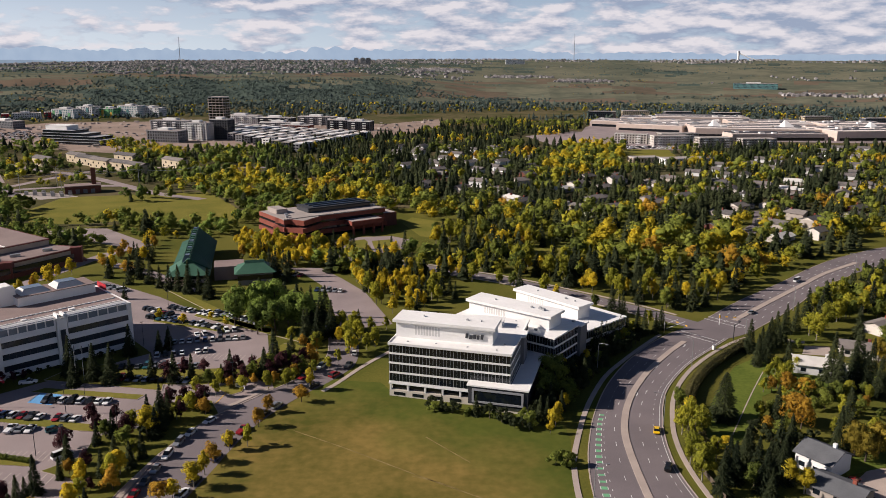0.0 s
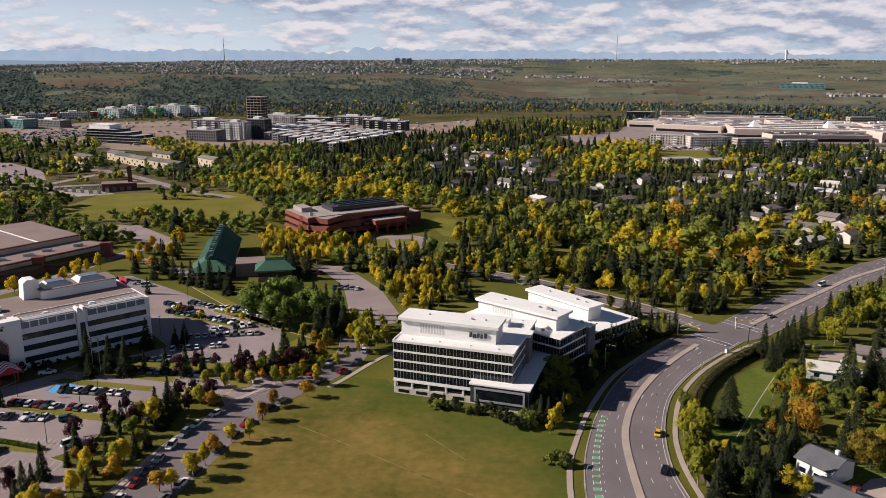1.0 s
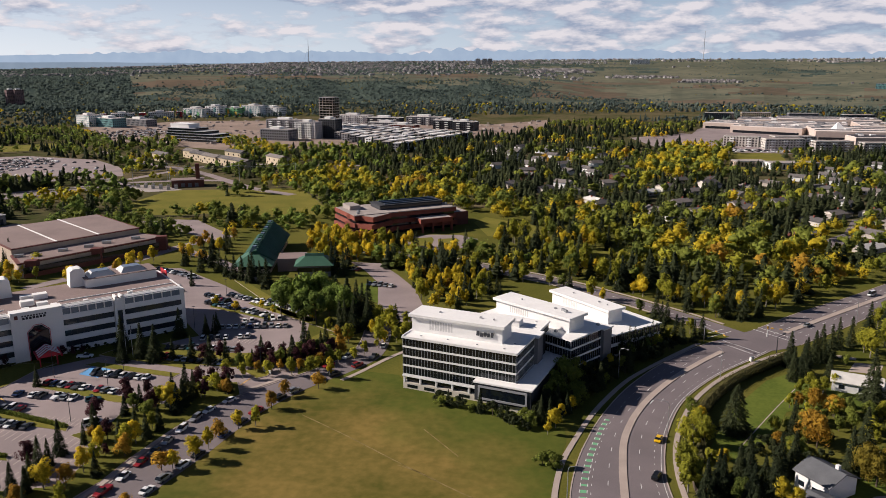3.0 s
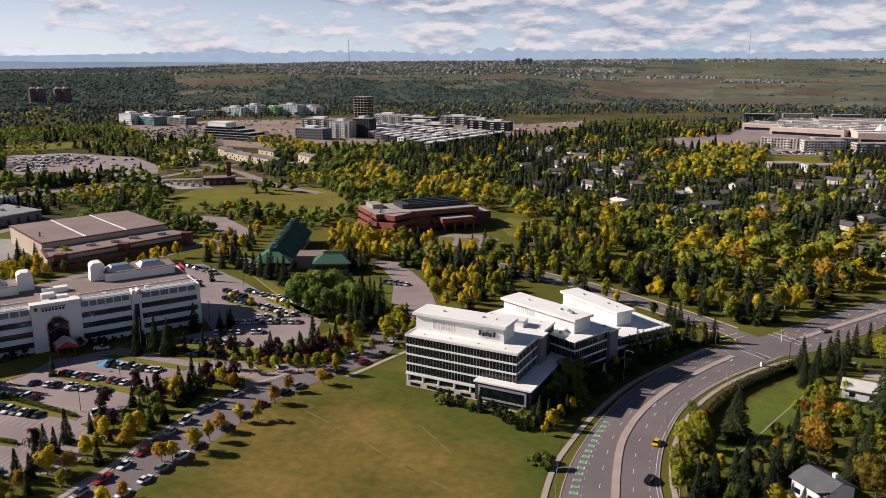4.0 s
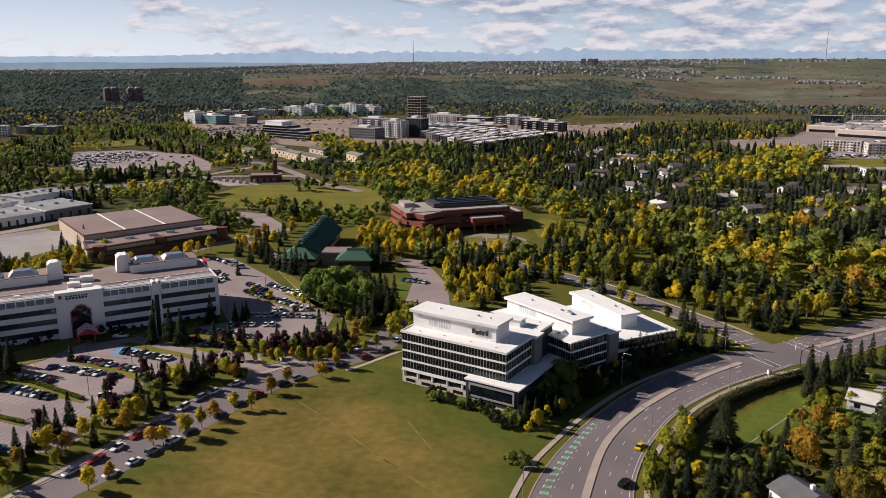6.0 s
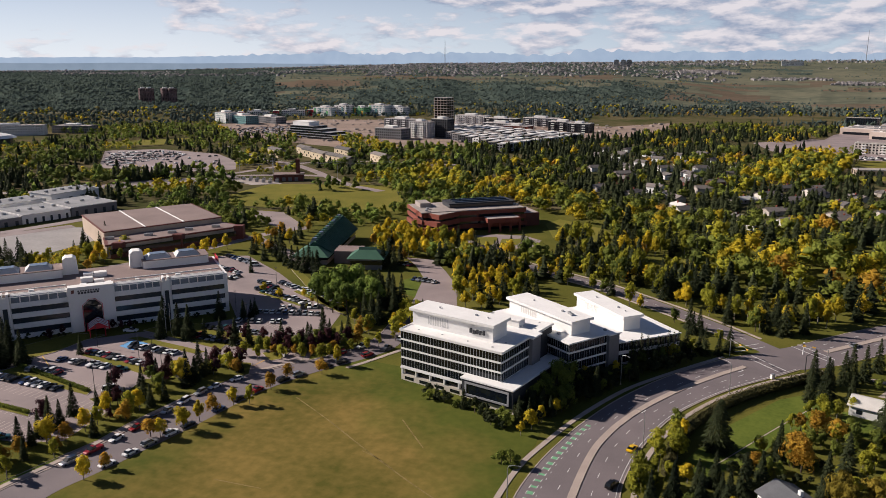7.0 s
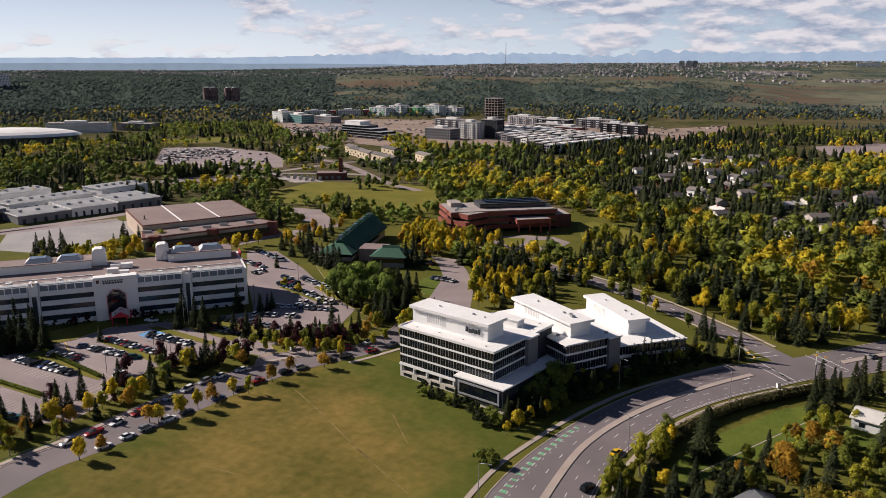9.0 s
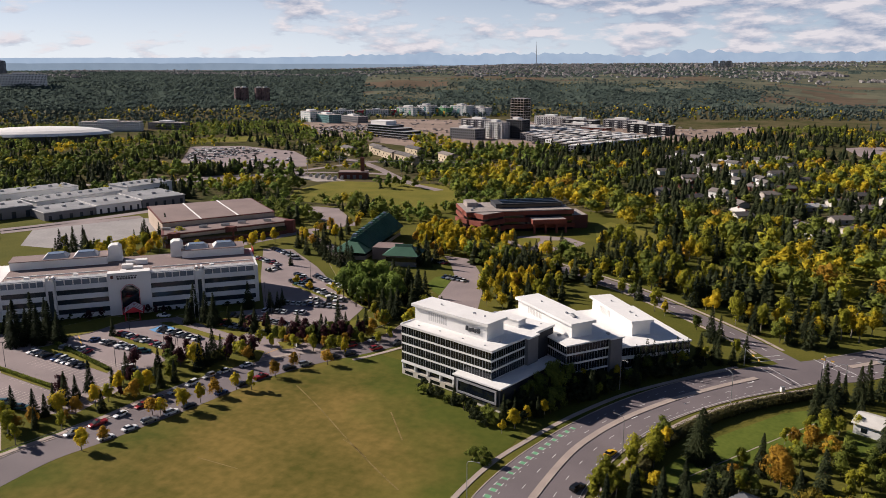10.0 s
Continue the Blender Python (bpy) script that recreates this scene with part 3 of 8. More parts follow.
# grass islands, lawns and yards
def island(poly, mat="park", z=0.2, label="kerbed grass island in the parking lot"):
    rim = Build().prism(poly, 0.0, z).part("kerb_island", "concrete")
    c = Vector((sum(p[0] for p in poly) / len(poly), sum(p[1] for p in poly) / len(poly), 0))
    inner = [tuple((c + (Vector((*p, 0)) - c) * (1 - 0.35 / max(1.5, (Vector((*p, 0)) - c).length))).xy) for p in poly]
    Build().prism(inner, 0.0, z + 0.03).part("grass", mat, rim)
    return tagged(rim, label, "grass island", "grass islands", "structure")


BELT = [(-86.6, 130.4), (-83.1, 145), (-79.7, 157.6), (-78.8, 169.5), (-75.7, 187.6), (-71.7, 201.9), (-66.4, 213.2), (-71, 222), (-87.9, 220.1), (-86.8, 203.1), (-96.6, 198.3), (-95.6, 187.3), (-102.7, 179.4), (-90.3, 174.3), (-88.2, 154.7), (-97.2, 150.2), (-112.5, 148.3)]
island(BELT, "lawn", label="grass belt with trees beside the parking lot")
for poly in (
    [(-142.6, 169), (-112.9, 167.1), (-109.8, 163.6), (-137.9, 165.8)],
    [(-134.8, 208.5), (-132.5, 211.8), (-101.4, 205.7), (-88.7, 205.1), (-86.7, 200.2), (-102.5, 201.4)],
    [(-148.4, 186.2), (-144.9, 195.2), (-106.2, 184.8), (-105.1, 181.5)],
    [(-130.1, 228), (-127.1, 231.1), (-92.9, 225.8), (-94, 222.5)],
    [(-130.4, 237.5), (-125.5, 249.2), (-90.3, 235.6), (-88.9, 229.2)],
    [(-148.6, 198.1), (-144.3, 207.4), (-143.4, 221.4), (-140.1, 228.6), (-153.5, 226.1), (-161.9, 206)],
    [(-73.3, 231.4), (-64.3, 238.6), (-63.2, 228.4), (-66.2, 225.7)],
    [(-126.3, 242.9), (-88.6, 233.6), (-77.5, 233.4), (-60.7, 239), (-49.5, 253), (-46.5, 269.5), (-58.5, 271.5), (-67.4, 248.5), (-87.6, 246), (-115.7, 251.5)],
    [(-101.8, 303.5), (-100.9, 309.4), (-50.9, 277), (-50.7, 272.1)],
    [(-116.1, 296.4), (-116.7, 301.6), (-85.5, 291.2), (-82.9, 282.9)],
    [(-136, 352.5), (-123.8, 344.1), (-78.9, 297.6), (-63.6, 285.6), (-67.5, 283.1), (-82, 292.7)],
):
    island(poly)
bay = sheet("disabled_bay", [(-127, 220.4), (-126.8, 228.1), (-118.7, 226), (-118.8, 218.6)], 0.075, "blue_paint", "blue painted disabled parking bays", "parking bay", 0.02)
strip("pavement", offset([(-37.9, 228.9), (-33.8, 236), (-26.8, 250.5), (-18.5, 264.3)], 0.8), offset([(-37.9, 228.9), (-33.8, 236), (-26.8, 250.5), (-18.5, 264.3)], -0.8), 0.15, "concrete", "concrete path between the street and the office", "pavement", 0.12)
for line in ([(-69.5, 219), (-68.8, 223.1), (-68.2, 227.3)], [(-148.9, 205.1), (-142.6, 201.1), (-135.7, 196.4)], [(-126.7, 221.3), (-126.6, 228.2), (-123.9, 227.9)]):
    tagged(ribbon(Build(), offset(line, 0.15), offset(line, -0.15), 0.06, 0.075).part("yellow_line", "yellow_paint"), "yellow painted kerb line", "road marking", kind="structure")
for line, w in (([(-545, 776), (-453, 700), (-330.5, 600)], 4.5), ([(-335, 601), (-353.4, 603), (-378.9, 560), (-422, 518), (-433, 496)], 3.5), ([(-360.7, 624), (-314.9, 744), (-166.7, 763)], 4.0), ([(-349.9, 311.6), (-333.4, 347.1), (-311.8, 387.9)], 5.0)):
    strip("far_street", offset(bend(line), w), offset(bend(line), -w), 0.09, "asphalt", "distant asphalt street", "street")
PARK_WAY = [(-470, 470), (-433, 498), (-411, 551), (-374, 591), (-347, 619), (-300, 640), (-264, 645)]
strip("far_street", offset(bend(PARK_WAY), 4.5), offset(bend(PARK_WAY), -4.5), 0.1, "asphalt", "pale two-lane street across the park", "street")
HILL_WAY = [(-513, 845), (-390, 742), (-342, 715), (-300, 680), (-264, 645), (-221, 604), (-180, 580)]
strip("far_street", offset(bend(HILL_WAY), 4.5), offset(bend(HILL_WAY), -4.5), 0.11, "asphalt", "pale two-lane street past the utility building", "street")
LOT3 = [(-247, 464), (-226, 474), (-208, 474), (-163, 429), (-172, 420), (-207, 441)]
sheet("parking_lot", LOT3, 0.055, "asphalt", "asphalt parking lot behind the arena", "parking lot")
ARENA_WAY = [(-214, 310), (-199, 340), (-189, 374), (-183, 400), (-172, 425)]
strip("side_street", offset(bend(ARENA_WAY), -3.6), offset(bend(ARENA_WAY), 3.6), 0.07, "asphalt", "pale asphalt street beside the arena", "street")
HALL_WAY = [(-183, 400), (-165, 384), (-146, 372), (-128, 354), (-112, 338)]
strip("side_street", offset(bend(HALL_WAY), -3.0), offset(bend(HALL_WAY), 3.0), 0.078, "asphalt", "pale asphalt drive to the green-roofed hall", "street")
LOT2 = [(-76.9, 380.4), (-60.9, 380.1), (-47.7, 360.4), (-34.6, 338), (-19.5, 294.1), (-38.6, 286.5), (-45.2, 309.4), (-53.4, 344.4), (-65.5, 365.4)]
sheet("parking_lot", LOT2, 0.055, "asphalt", "asphalt parking lot behind the white-roofed office", "parking lot")
sheet("plaza", [(-61.8, 430), (-60.8, 443), (-46.8, 452), (-29.5, 454), (-16.7, 444), (-18.6, 425), (-34, 410), (-46.3, 412)], 0.06, "asphalt", "paved forecourt of the brick building", "plaza")
sheet("plaza_lawn", [(-58, 433), (-55.5, 440), (-44.8, 445), (-42.4, 439), (-41.2, 421), (-48.2, 422)], 0.1, "park", "curved lawn in the paved forecourt", "lawn")
sheet("plaza_lawn", [(-40.3, 441), (-30.3, 445), (-27.1, 439), (-28.1, 427), (-36.9, 421)], 0.1, "park", "curved lawn in the paved forecourt", "lawn")
sheet("park_lawn", [(-25.1, 493), (-19.3, 512), (14.7, 488), (23.9, 465), (6.7, 444), (-12.1, 454)], 0.05, "park", "open mown lawn among park trees", "lawn")
sheet("park_lawn", [(47.1, 415), (63.3, 432), (73.2, 414), (65, 387.4), (51.5, 390.2)], 0.05, "park", "open mown lawn among park trees", "lawn")
sheet("park_lawn", [(-61.5, 338.9), (-57, 347.4), (-53.5, 343.2), (-45.8, 312.9), (-51, 316.5), (-59.8, 327.9)], 0.06, "garden", "green lawn beside the rear parking lot", "lawn")
strip("far_street", [(-372, 300), (-350, 340), (-329, 400), (-322, 445)], [(-362, 296), (-341, 336), (-320, 398), (-312, 445)], 0.09, "asphalt", "service road before the workshops", "street")
sheet("yard", [(-338, 325), (-306, 294), (-268, 300), (-267, 362), (-291, 388), (-312, 384)], 0.06, "yard", "pale concrete yard beside the workshops", "yard")
sheet("parking_lot", [(-512, 627), (-421, 615), (-372.1, 659), (-406, 713), (-470, 769), (-569, 791), (-620, 754)], 0.08, "asphalt", "large distant parking lot half full of cars", "parking lot")
sheet("far_street", [(-425, 487), (-414, 509), (-371.1, 549), (-341.8, 586), (-353.4, 603), (-385, 568), (-430, 528), (-446, 509)], 0.08, "road", "distant two-lane street", "street")
sheet("meadow", [(-288.5, 528), (-287.9, 587), (-185.6, 613), (-161.1, 574), (-131.7, 519), (-143.4, 483), (-202.5, 500), (-231.6, 488), (-261.4, 485)], 0.06, "park", "mown meadow with scattered trees", "meadow")
sheet("meadow", [(224.6, 944), (276.1, 943), (250.6, 784), (179.7, 763)], 0.06, "park", "mown sports meadow between groves", "meadow")
sheet("building_site", [(-743, 1156), (-650, 1314), (-408, 1371), (-90.2, 1311), (-1.8, 1424), (6.2, 1221), (-80.5, 1079), (-268, 907), (-376.2, 881), (-563, 956)], 0.1, "soil", "bare soil of a building site", "building site")
sheet("green_slope", [(-703, 842), (-631, 928), (-569, 862), (-654, 802)], 0.1, "park", "distant mown green slope", "meadow")
sheet("back_garden", [(71.7, 192.6), (78.9, 211.7), (85.4, 225.6), (100.6, 249.7), (113.7, 260.3), (115.7, 246.1), (106.8, 229.8), (100.5, 225.6), (91.8, 206.1), (79.4, 192.6)], 0.045, "garden", "bright green open back lawn", "lawn")
sheet("back_garden", [(117.6, 246.1), (127.4, 248.6), (130.8, 243.6), (125.7, 229.7), (118.5, 229.8), (116.1, 236.5)], 0.05, "garden", "green back lawn of the white bungalow", "lawn")
sheet("front_garden", [(109.3, 189.2), (119.4, 192.3), (123.7, 189.2), (121.1, 184.6), (110.5, 180.3), (102.5, 177.6)], 0.05, "garden", "green front lawn by the turning circle", "lawn")
sheet("corner_lawn", [(-108, 143), (-95, 149), (-94, 153), (-85, 150), (-82, 147), (-83, 139), (-84.5, 128), (-100, 128)], 0.09, "garden", "bright green lawn at the corner of the parking lot", "lawn")
strip("garden_path", offset([(109.3, 246.2), (97.5, 226.9), (81.7, 199.8)], 0.16), offset([(109.3, 246.2), (97.5, 226.9), (81.7, 199.8)], -0.16), 0.07, "concrete", "narrow pale garden path across the lawn", "path", 0.04)
sheet("driveway", [(134.5, 270.4), (143.4, 269.2), (138.9, 260.1), (129.6, 261.8)], 0.06, "concrete", "pale concrete driveway of the white bungalow", "driveway")
sheet("driveway", [(129.3, 277.7), (136.7, 275.2), (135.6, 272.8), (128.2, 275.2)], 0.06, "concrete", "narrow concrete garden path", "path")
sheet("cul_de_sac", [(102.2, 177), (104.5, 175.9), (108.8, 179.8), (113.2, 181.2), (124.9, 181.1), (126.6, 174.7), (118.5, 162.1), (105, 164.6), (103.7, 169.1), (104.2, 172.7), (101.1, 174.8)], 0.06, "concrete", "pale concrete turning circle", "street")
sheet("residential_street", [(181.4, 467), (202, 492), (221.8, 538), (225.7, 538), (209.3, 492), (185.6, 451), (169.4, 443)], 0.06, "road", "short residential street", "street")
sheet("parking_lot", [(205, 1140), (235, 1260), (300, 1395), (500, 1395), (685, 1250), (695, 1080), (560, 1015), (400, 1035), (320, 1090)], 0.07, "asphalt", "asphalt apron round the shopping centre", "parking lot")
sheet("parking_lot", [(150, 940), (300, 930), (320, 1100), (200, 1180), (120, 1100)], 0.08, "asphalt", "distant shopping centre parking lot", "parking lot")


# ---- buildings ----
def glazed_face(owner, p, q, z0, z1, storeys, band=0.34, pane=1.1, wall="white", glassy="glass", proud=0.12):
    """Window bands with mullions and pale spandrels on the face from p to q (outside to the right of p to q), as parts of owner."""
    d = Vector((q[0] - p[0], q[1] - p[1], 0))
    run = d.length
    d.normalize()
    nrm = Vector((d.y, -d.x, 0))
    h = (z1 - z0) / storeys

    def slab(bm, a, b, c, e, deep0, deep1):
        k = [Vector((*p, 0)) + d * s + nrm * t for s, t in ((a, deep0), (b, deep0), (b, deep1), (a, deep1))]
        bm.prism([(v.x, v.y) for v in k], c, e)
    for s in range(storeys):
        g0, g1 = z0 + s * h + h * band, z0 + (s + 1) * h
        bm = Build()
        slab(bm, 0.1, run - 0.1, g0, g1, 0.0, proud * 0.3)
        win = bm.part("window_band", glassy, owner, "dark ribbon window")
        bm = Build()
        m = max(2, round(run / pane))
        for i in range(m + 1):
            s0 = 0.06 + (run - 0.2) * i / m
            slab(bm, s0, s0 + 0.055, g0, g1, proud * 0.3, proud * 0.9)
        tagged(bm.part("mullion_grid", "mullion", win), kind="stuff")
        bm = Build()
        slab(bm, 0, run, z0 + s * h, g0, 0.0, proud)
        bm.part("spandrel", wall, owner, "white horizontal spandrel")


def rotated(origin, deg):
    c, s = math.cos(radians(deg)), math.sin(radians(deg))
    return lambda u, v: (origin[0] + u * c - v * s, origin[1] + u * s + v * c)


def rect(at, u0, u1, v0, v1):
    return [at(u0, v0), at(u1, v0), at(u1, v1), at(u0, v1)]


def penthouse(owner, at, u0, u1, v0, v1, z0, z1, over=0.9):
    b = Build().prism(rect(at, u0, u1, v0, v1), z0, z1 - 0.9)
    body = b.part("penthouse", "white", owner, "white windowless roof storey")
    Build().prism(rect(at, u0 - over, u1 + over, v0 - over, v1 + over), z1 - 0.9, z1).part("roof_slab", "roof_white", body, "overhanging white roof slab")
    for i in range(9):
        u = u0 + (u1 - u0) * (0.2 + 0.03 * i)
        Build().prism(rect(at, u, u + 0.55, v0 - 0.05, v0 + 0.02), z0 + 1.2, z1 - 1.7).part("louvre", "louvre", body)
    for k, s in ((0.25, 0.5), (0.7, 0.7), (0.85, 0.4)):
        u, v = u0 + (u1 - u0) * k, (v0 + v1) / 2
        Build().prism(rect(at, u, u + s, v, v + s), z1, z1 + 0.45).part("roof_vent", "grey_metal", body)


def corner_office():
    at1 = rotated((-16.5, 226.2), -15.5)
    at2 = rotated((36.5, 238.8), -36.8)
    at3 = rotated((49.6, 258.6), -47.8)
    o = thing("office_building", "five-storey dark glass office with white bands and white stepped roofs", "office building")
    # first wing
    body = Build().prism(rect(at1, 0.05, 38.1, 0.05, 20), 4.1, 17.0).prism(rect(at1, 18, 38.05, 19.9, 33), 0, 17.0)
    body.part("core_wall", "charcoal", o, "dark panel wall")
    Build().prism(rect(at1, 0, 38.6, -0.1, 20), -0.5, 2.1).part("plinth", "plinth", o, "buff stone base")
    Build().prism(rect(at1, 0.8, 37.6, 1.0, 19.5), 2.1, 4.1).part("ground_floor_glass", "glass", o, "recessed dark ground floor windows")
    for i in range(6):
        u = 0.1 + i * 5.6
        Build().prism(rect(at1, u, u + 0.55, -0.1, 0.9), 2.1, 4.1).part("column", "white", o, "white column")
    for i in range(4):
        u = 1.5 + i * 6.0
        Build().prism(rect(at1, u, u + 3.6, -0.16, -0.05), 0.5, 1.5).part("basement_window", "glass", o)
    Build().prism(rect(at1, -0.2, 38.4, -0.25, 20.1), 4.1, 4.6).part("soffit_band", "white", o)
    glazed_face(o, at1(0, 0), at1(38.1, 0), 4.5, 17.0, 4, band=0.2)
    glazed_face(o, at1(38.1, 0), at1(38.1, 17), 4.5, 17.0, 4, band=0.2, wall="white")
    glazed_face(o, at1(0, 20), at1(0, 0), 4.5, 17.0, 4, band=0.2)
    Build().prism(rect(at1, 38.05, 39.4, 17, 22.5), 0, 17.1).part("stair_tower", "grey_panel", o, "grey panel stair tower")
    r = Build().prism(rect(at1, -0.35, 38.5, -0.35, 20.3), 17.0, 17.45).prism(rect(at1, 18, 38.5, 20.3, 33.3), 17.0, 17.45)
    r.prism(rect(at1, 38.5, 39.8, 16.6, 22.8), 17.0, 17.45)
    roof = r.part("roof", "roof_white", o, "white membrane roof")
    b = Build()
    for p0, p1 in ((at1(-0.35, -0.35), at1(38.5, -0.35)), (at1(38.5, -0.35), at1(38.5, 16.6)), (at1(-0.35, 20.3), at1(-0.35, -0.35)), (at1(38.5, 22.8), at1(38.5, 33.3))):
        ribbon(b, offset([p0, p1], 0.0), offset([p0, p1], 0.3), 17.44, 17.75)
    b.part("parapet", "white", roof)
    penthouse(o, at1, 0.3, 31.3, 6.2, 14.6, 17.45, 23.3)
    hut = Build().prism(rect(at1, 20.5, 31, 23.0, 27), 17.45, 19.6).part("roof_hut", "white", o, "low white plant room")
    Build().prism(rect(at1, 20.2, 31.3, 22.7, 27.3), 19.6, 19.85).part("roof_slab", "roof_white", hut)
    Build().prism(rect(at1, 16, 19.5, 22.5, 30), 17.2, 18.2).part("roof_unit", "grey_metal", o, "grey roof plant")
    for u, v in ((5, 2.5), (14, 3), (24, 2.6), (33, 2.5), (34.5, 8), (35.5, 25), (26, 29.5), (34, 31)):
        Build().prism(rect(at1, u, u + 0.5, v, v + 0.5), 17.44, 17.62).part("roof_drain", "grey_metal", o)
    # low framed block round the corner
    Build().prism(rect(at1, 26, 44, -3.2, 0), 2.0, 7.7).prism(rect(at1, 38.0, 44, -0.1, 28), -0.5, 7.7).part("podium", "charcoal", o, "charcoal panel podium")
    Build().prism(rect(at1, 25.6, 44.4, -3.6, 0.0), 7.7, 8.15).prism(rect(at1, 38.6, 44.4, 0, 28.4), 7.7, 8.15).part("podium_roof", "roof_white", o, "white podium roof")
    fr = Build()
    for u0, u1, z0, z1 in ((27.2, 42.8, 2.6, 3.2), (27.2, 42.8, 6.4, 7.0), (27.2, 27.8, 3.2, 6.4), (42.2, 42.8, 3.2, 6.4)):
        fr.prism(rect(at1, u0, u1, -3.5, -3.15), z0, z1)
    fr.part("window_frame", "frame_grey", o, "pale picture frame round the podium window")
    Build().prism(rect(at1, 27.8, 42.2, -3.3, -3.15), 3.2, 6.4).part("podium_window", "glass", o, "long dark window")
    Build().prism(rect(at1, 33, 44, -2.6, 0.2), -0.5, 2.0).part("podium_base", "plinth", o)
    # sign: dark strokes standing on the front of the roof storey
    for i, (w, hi, tilt) in enumerate(((0.8, 1.5, 0.1), (1.0, 1.2, -0.08), (0.9, 1.3, 0.12), (0.75, 1.3, 0.0), (0.8, 1.5, 0.1))):
        u = 22.8 + i * 1.2
        Build().prism(rect(at1, u, u + w, 5.8, 6.1), 19.1 + tilt, 19.1 + hi + tilt, rect(at1, u + 0.12, u + w + 0.12, 5.8, 6.1)).part("sign_stroke", "charcoal", o, "dark raised sign stroke")
    # second wing
    Build().prism(rect(at2, -40, 0, 0, 21), 0, 14.0).part("core_wall", "charcoal", o, "dark panel wall")
    glazed_face(o, at2(-14, 0), at2(0, 0), 1.0, 14.0, 4, band=0.2)
    glazed_face(o, at2(0, 0), at2(0, 19), 1.0, 14.0, 4, band=0.2)
    Build().prism(rect(at2, -0.1, 1.2, 16.8, 21.5), 0, 14.2).part("stair_tower", "grey_panel", o, "grey panel stair tower")
    Build().prism(rect(at2, -40, 0.4, -0.4, 21.3), 14.0, 14.45).prism(rect(at2, 0.4, 1.6, 16.4, 22), 14.0, 14.45).part("roof", "roof_white", o, "white membrane roof")
    penthouse(o, at2, -37.4, -4.9, 5.4, 13.6, 14.45, 19.6)
    for u, v in ((-10, 9), (-11.5, 9.5), (-9, 2.6), (-3, 18)):
        Build().prism(rect(at2, u, u + 1.0, v, v + 0.9), 14.44 if v < 5 or v > 14 else 19.58, 15.1 if v < 5 or v > 14 else 20.4).part("roof_unit", "grey_metal", o)
    # third, low wing
    Build().prism(rect(at3, -40, 0, 0, 26), 0, 9.1).part("core_wall", "charcoal", o, "dark panel wall")
    glazed_face(o, at3(0, 0), at3(0, 26), 0.8, 9.1, 2, band=0.3)
    Build().prism(rect(at3, -40, 0.4, -0.4, 26.4), 9.1, 9.5).part("roof", "roof_white", o, "white membrane roof")
    penthouse(o, at3, -39.5, -9, 8.6, 15.6, 9.5, 15.0)


corner_office()


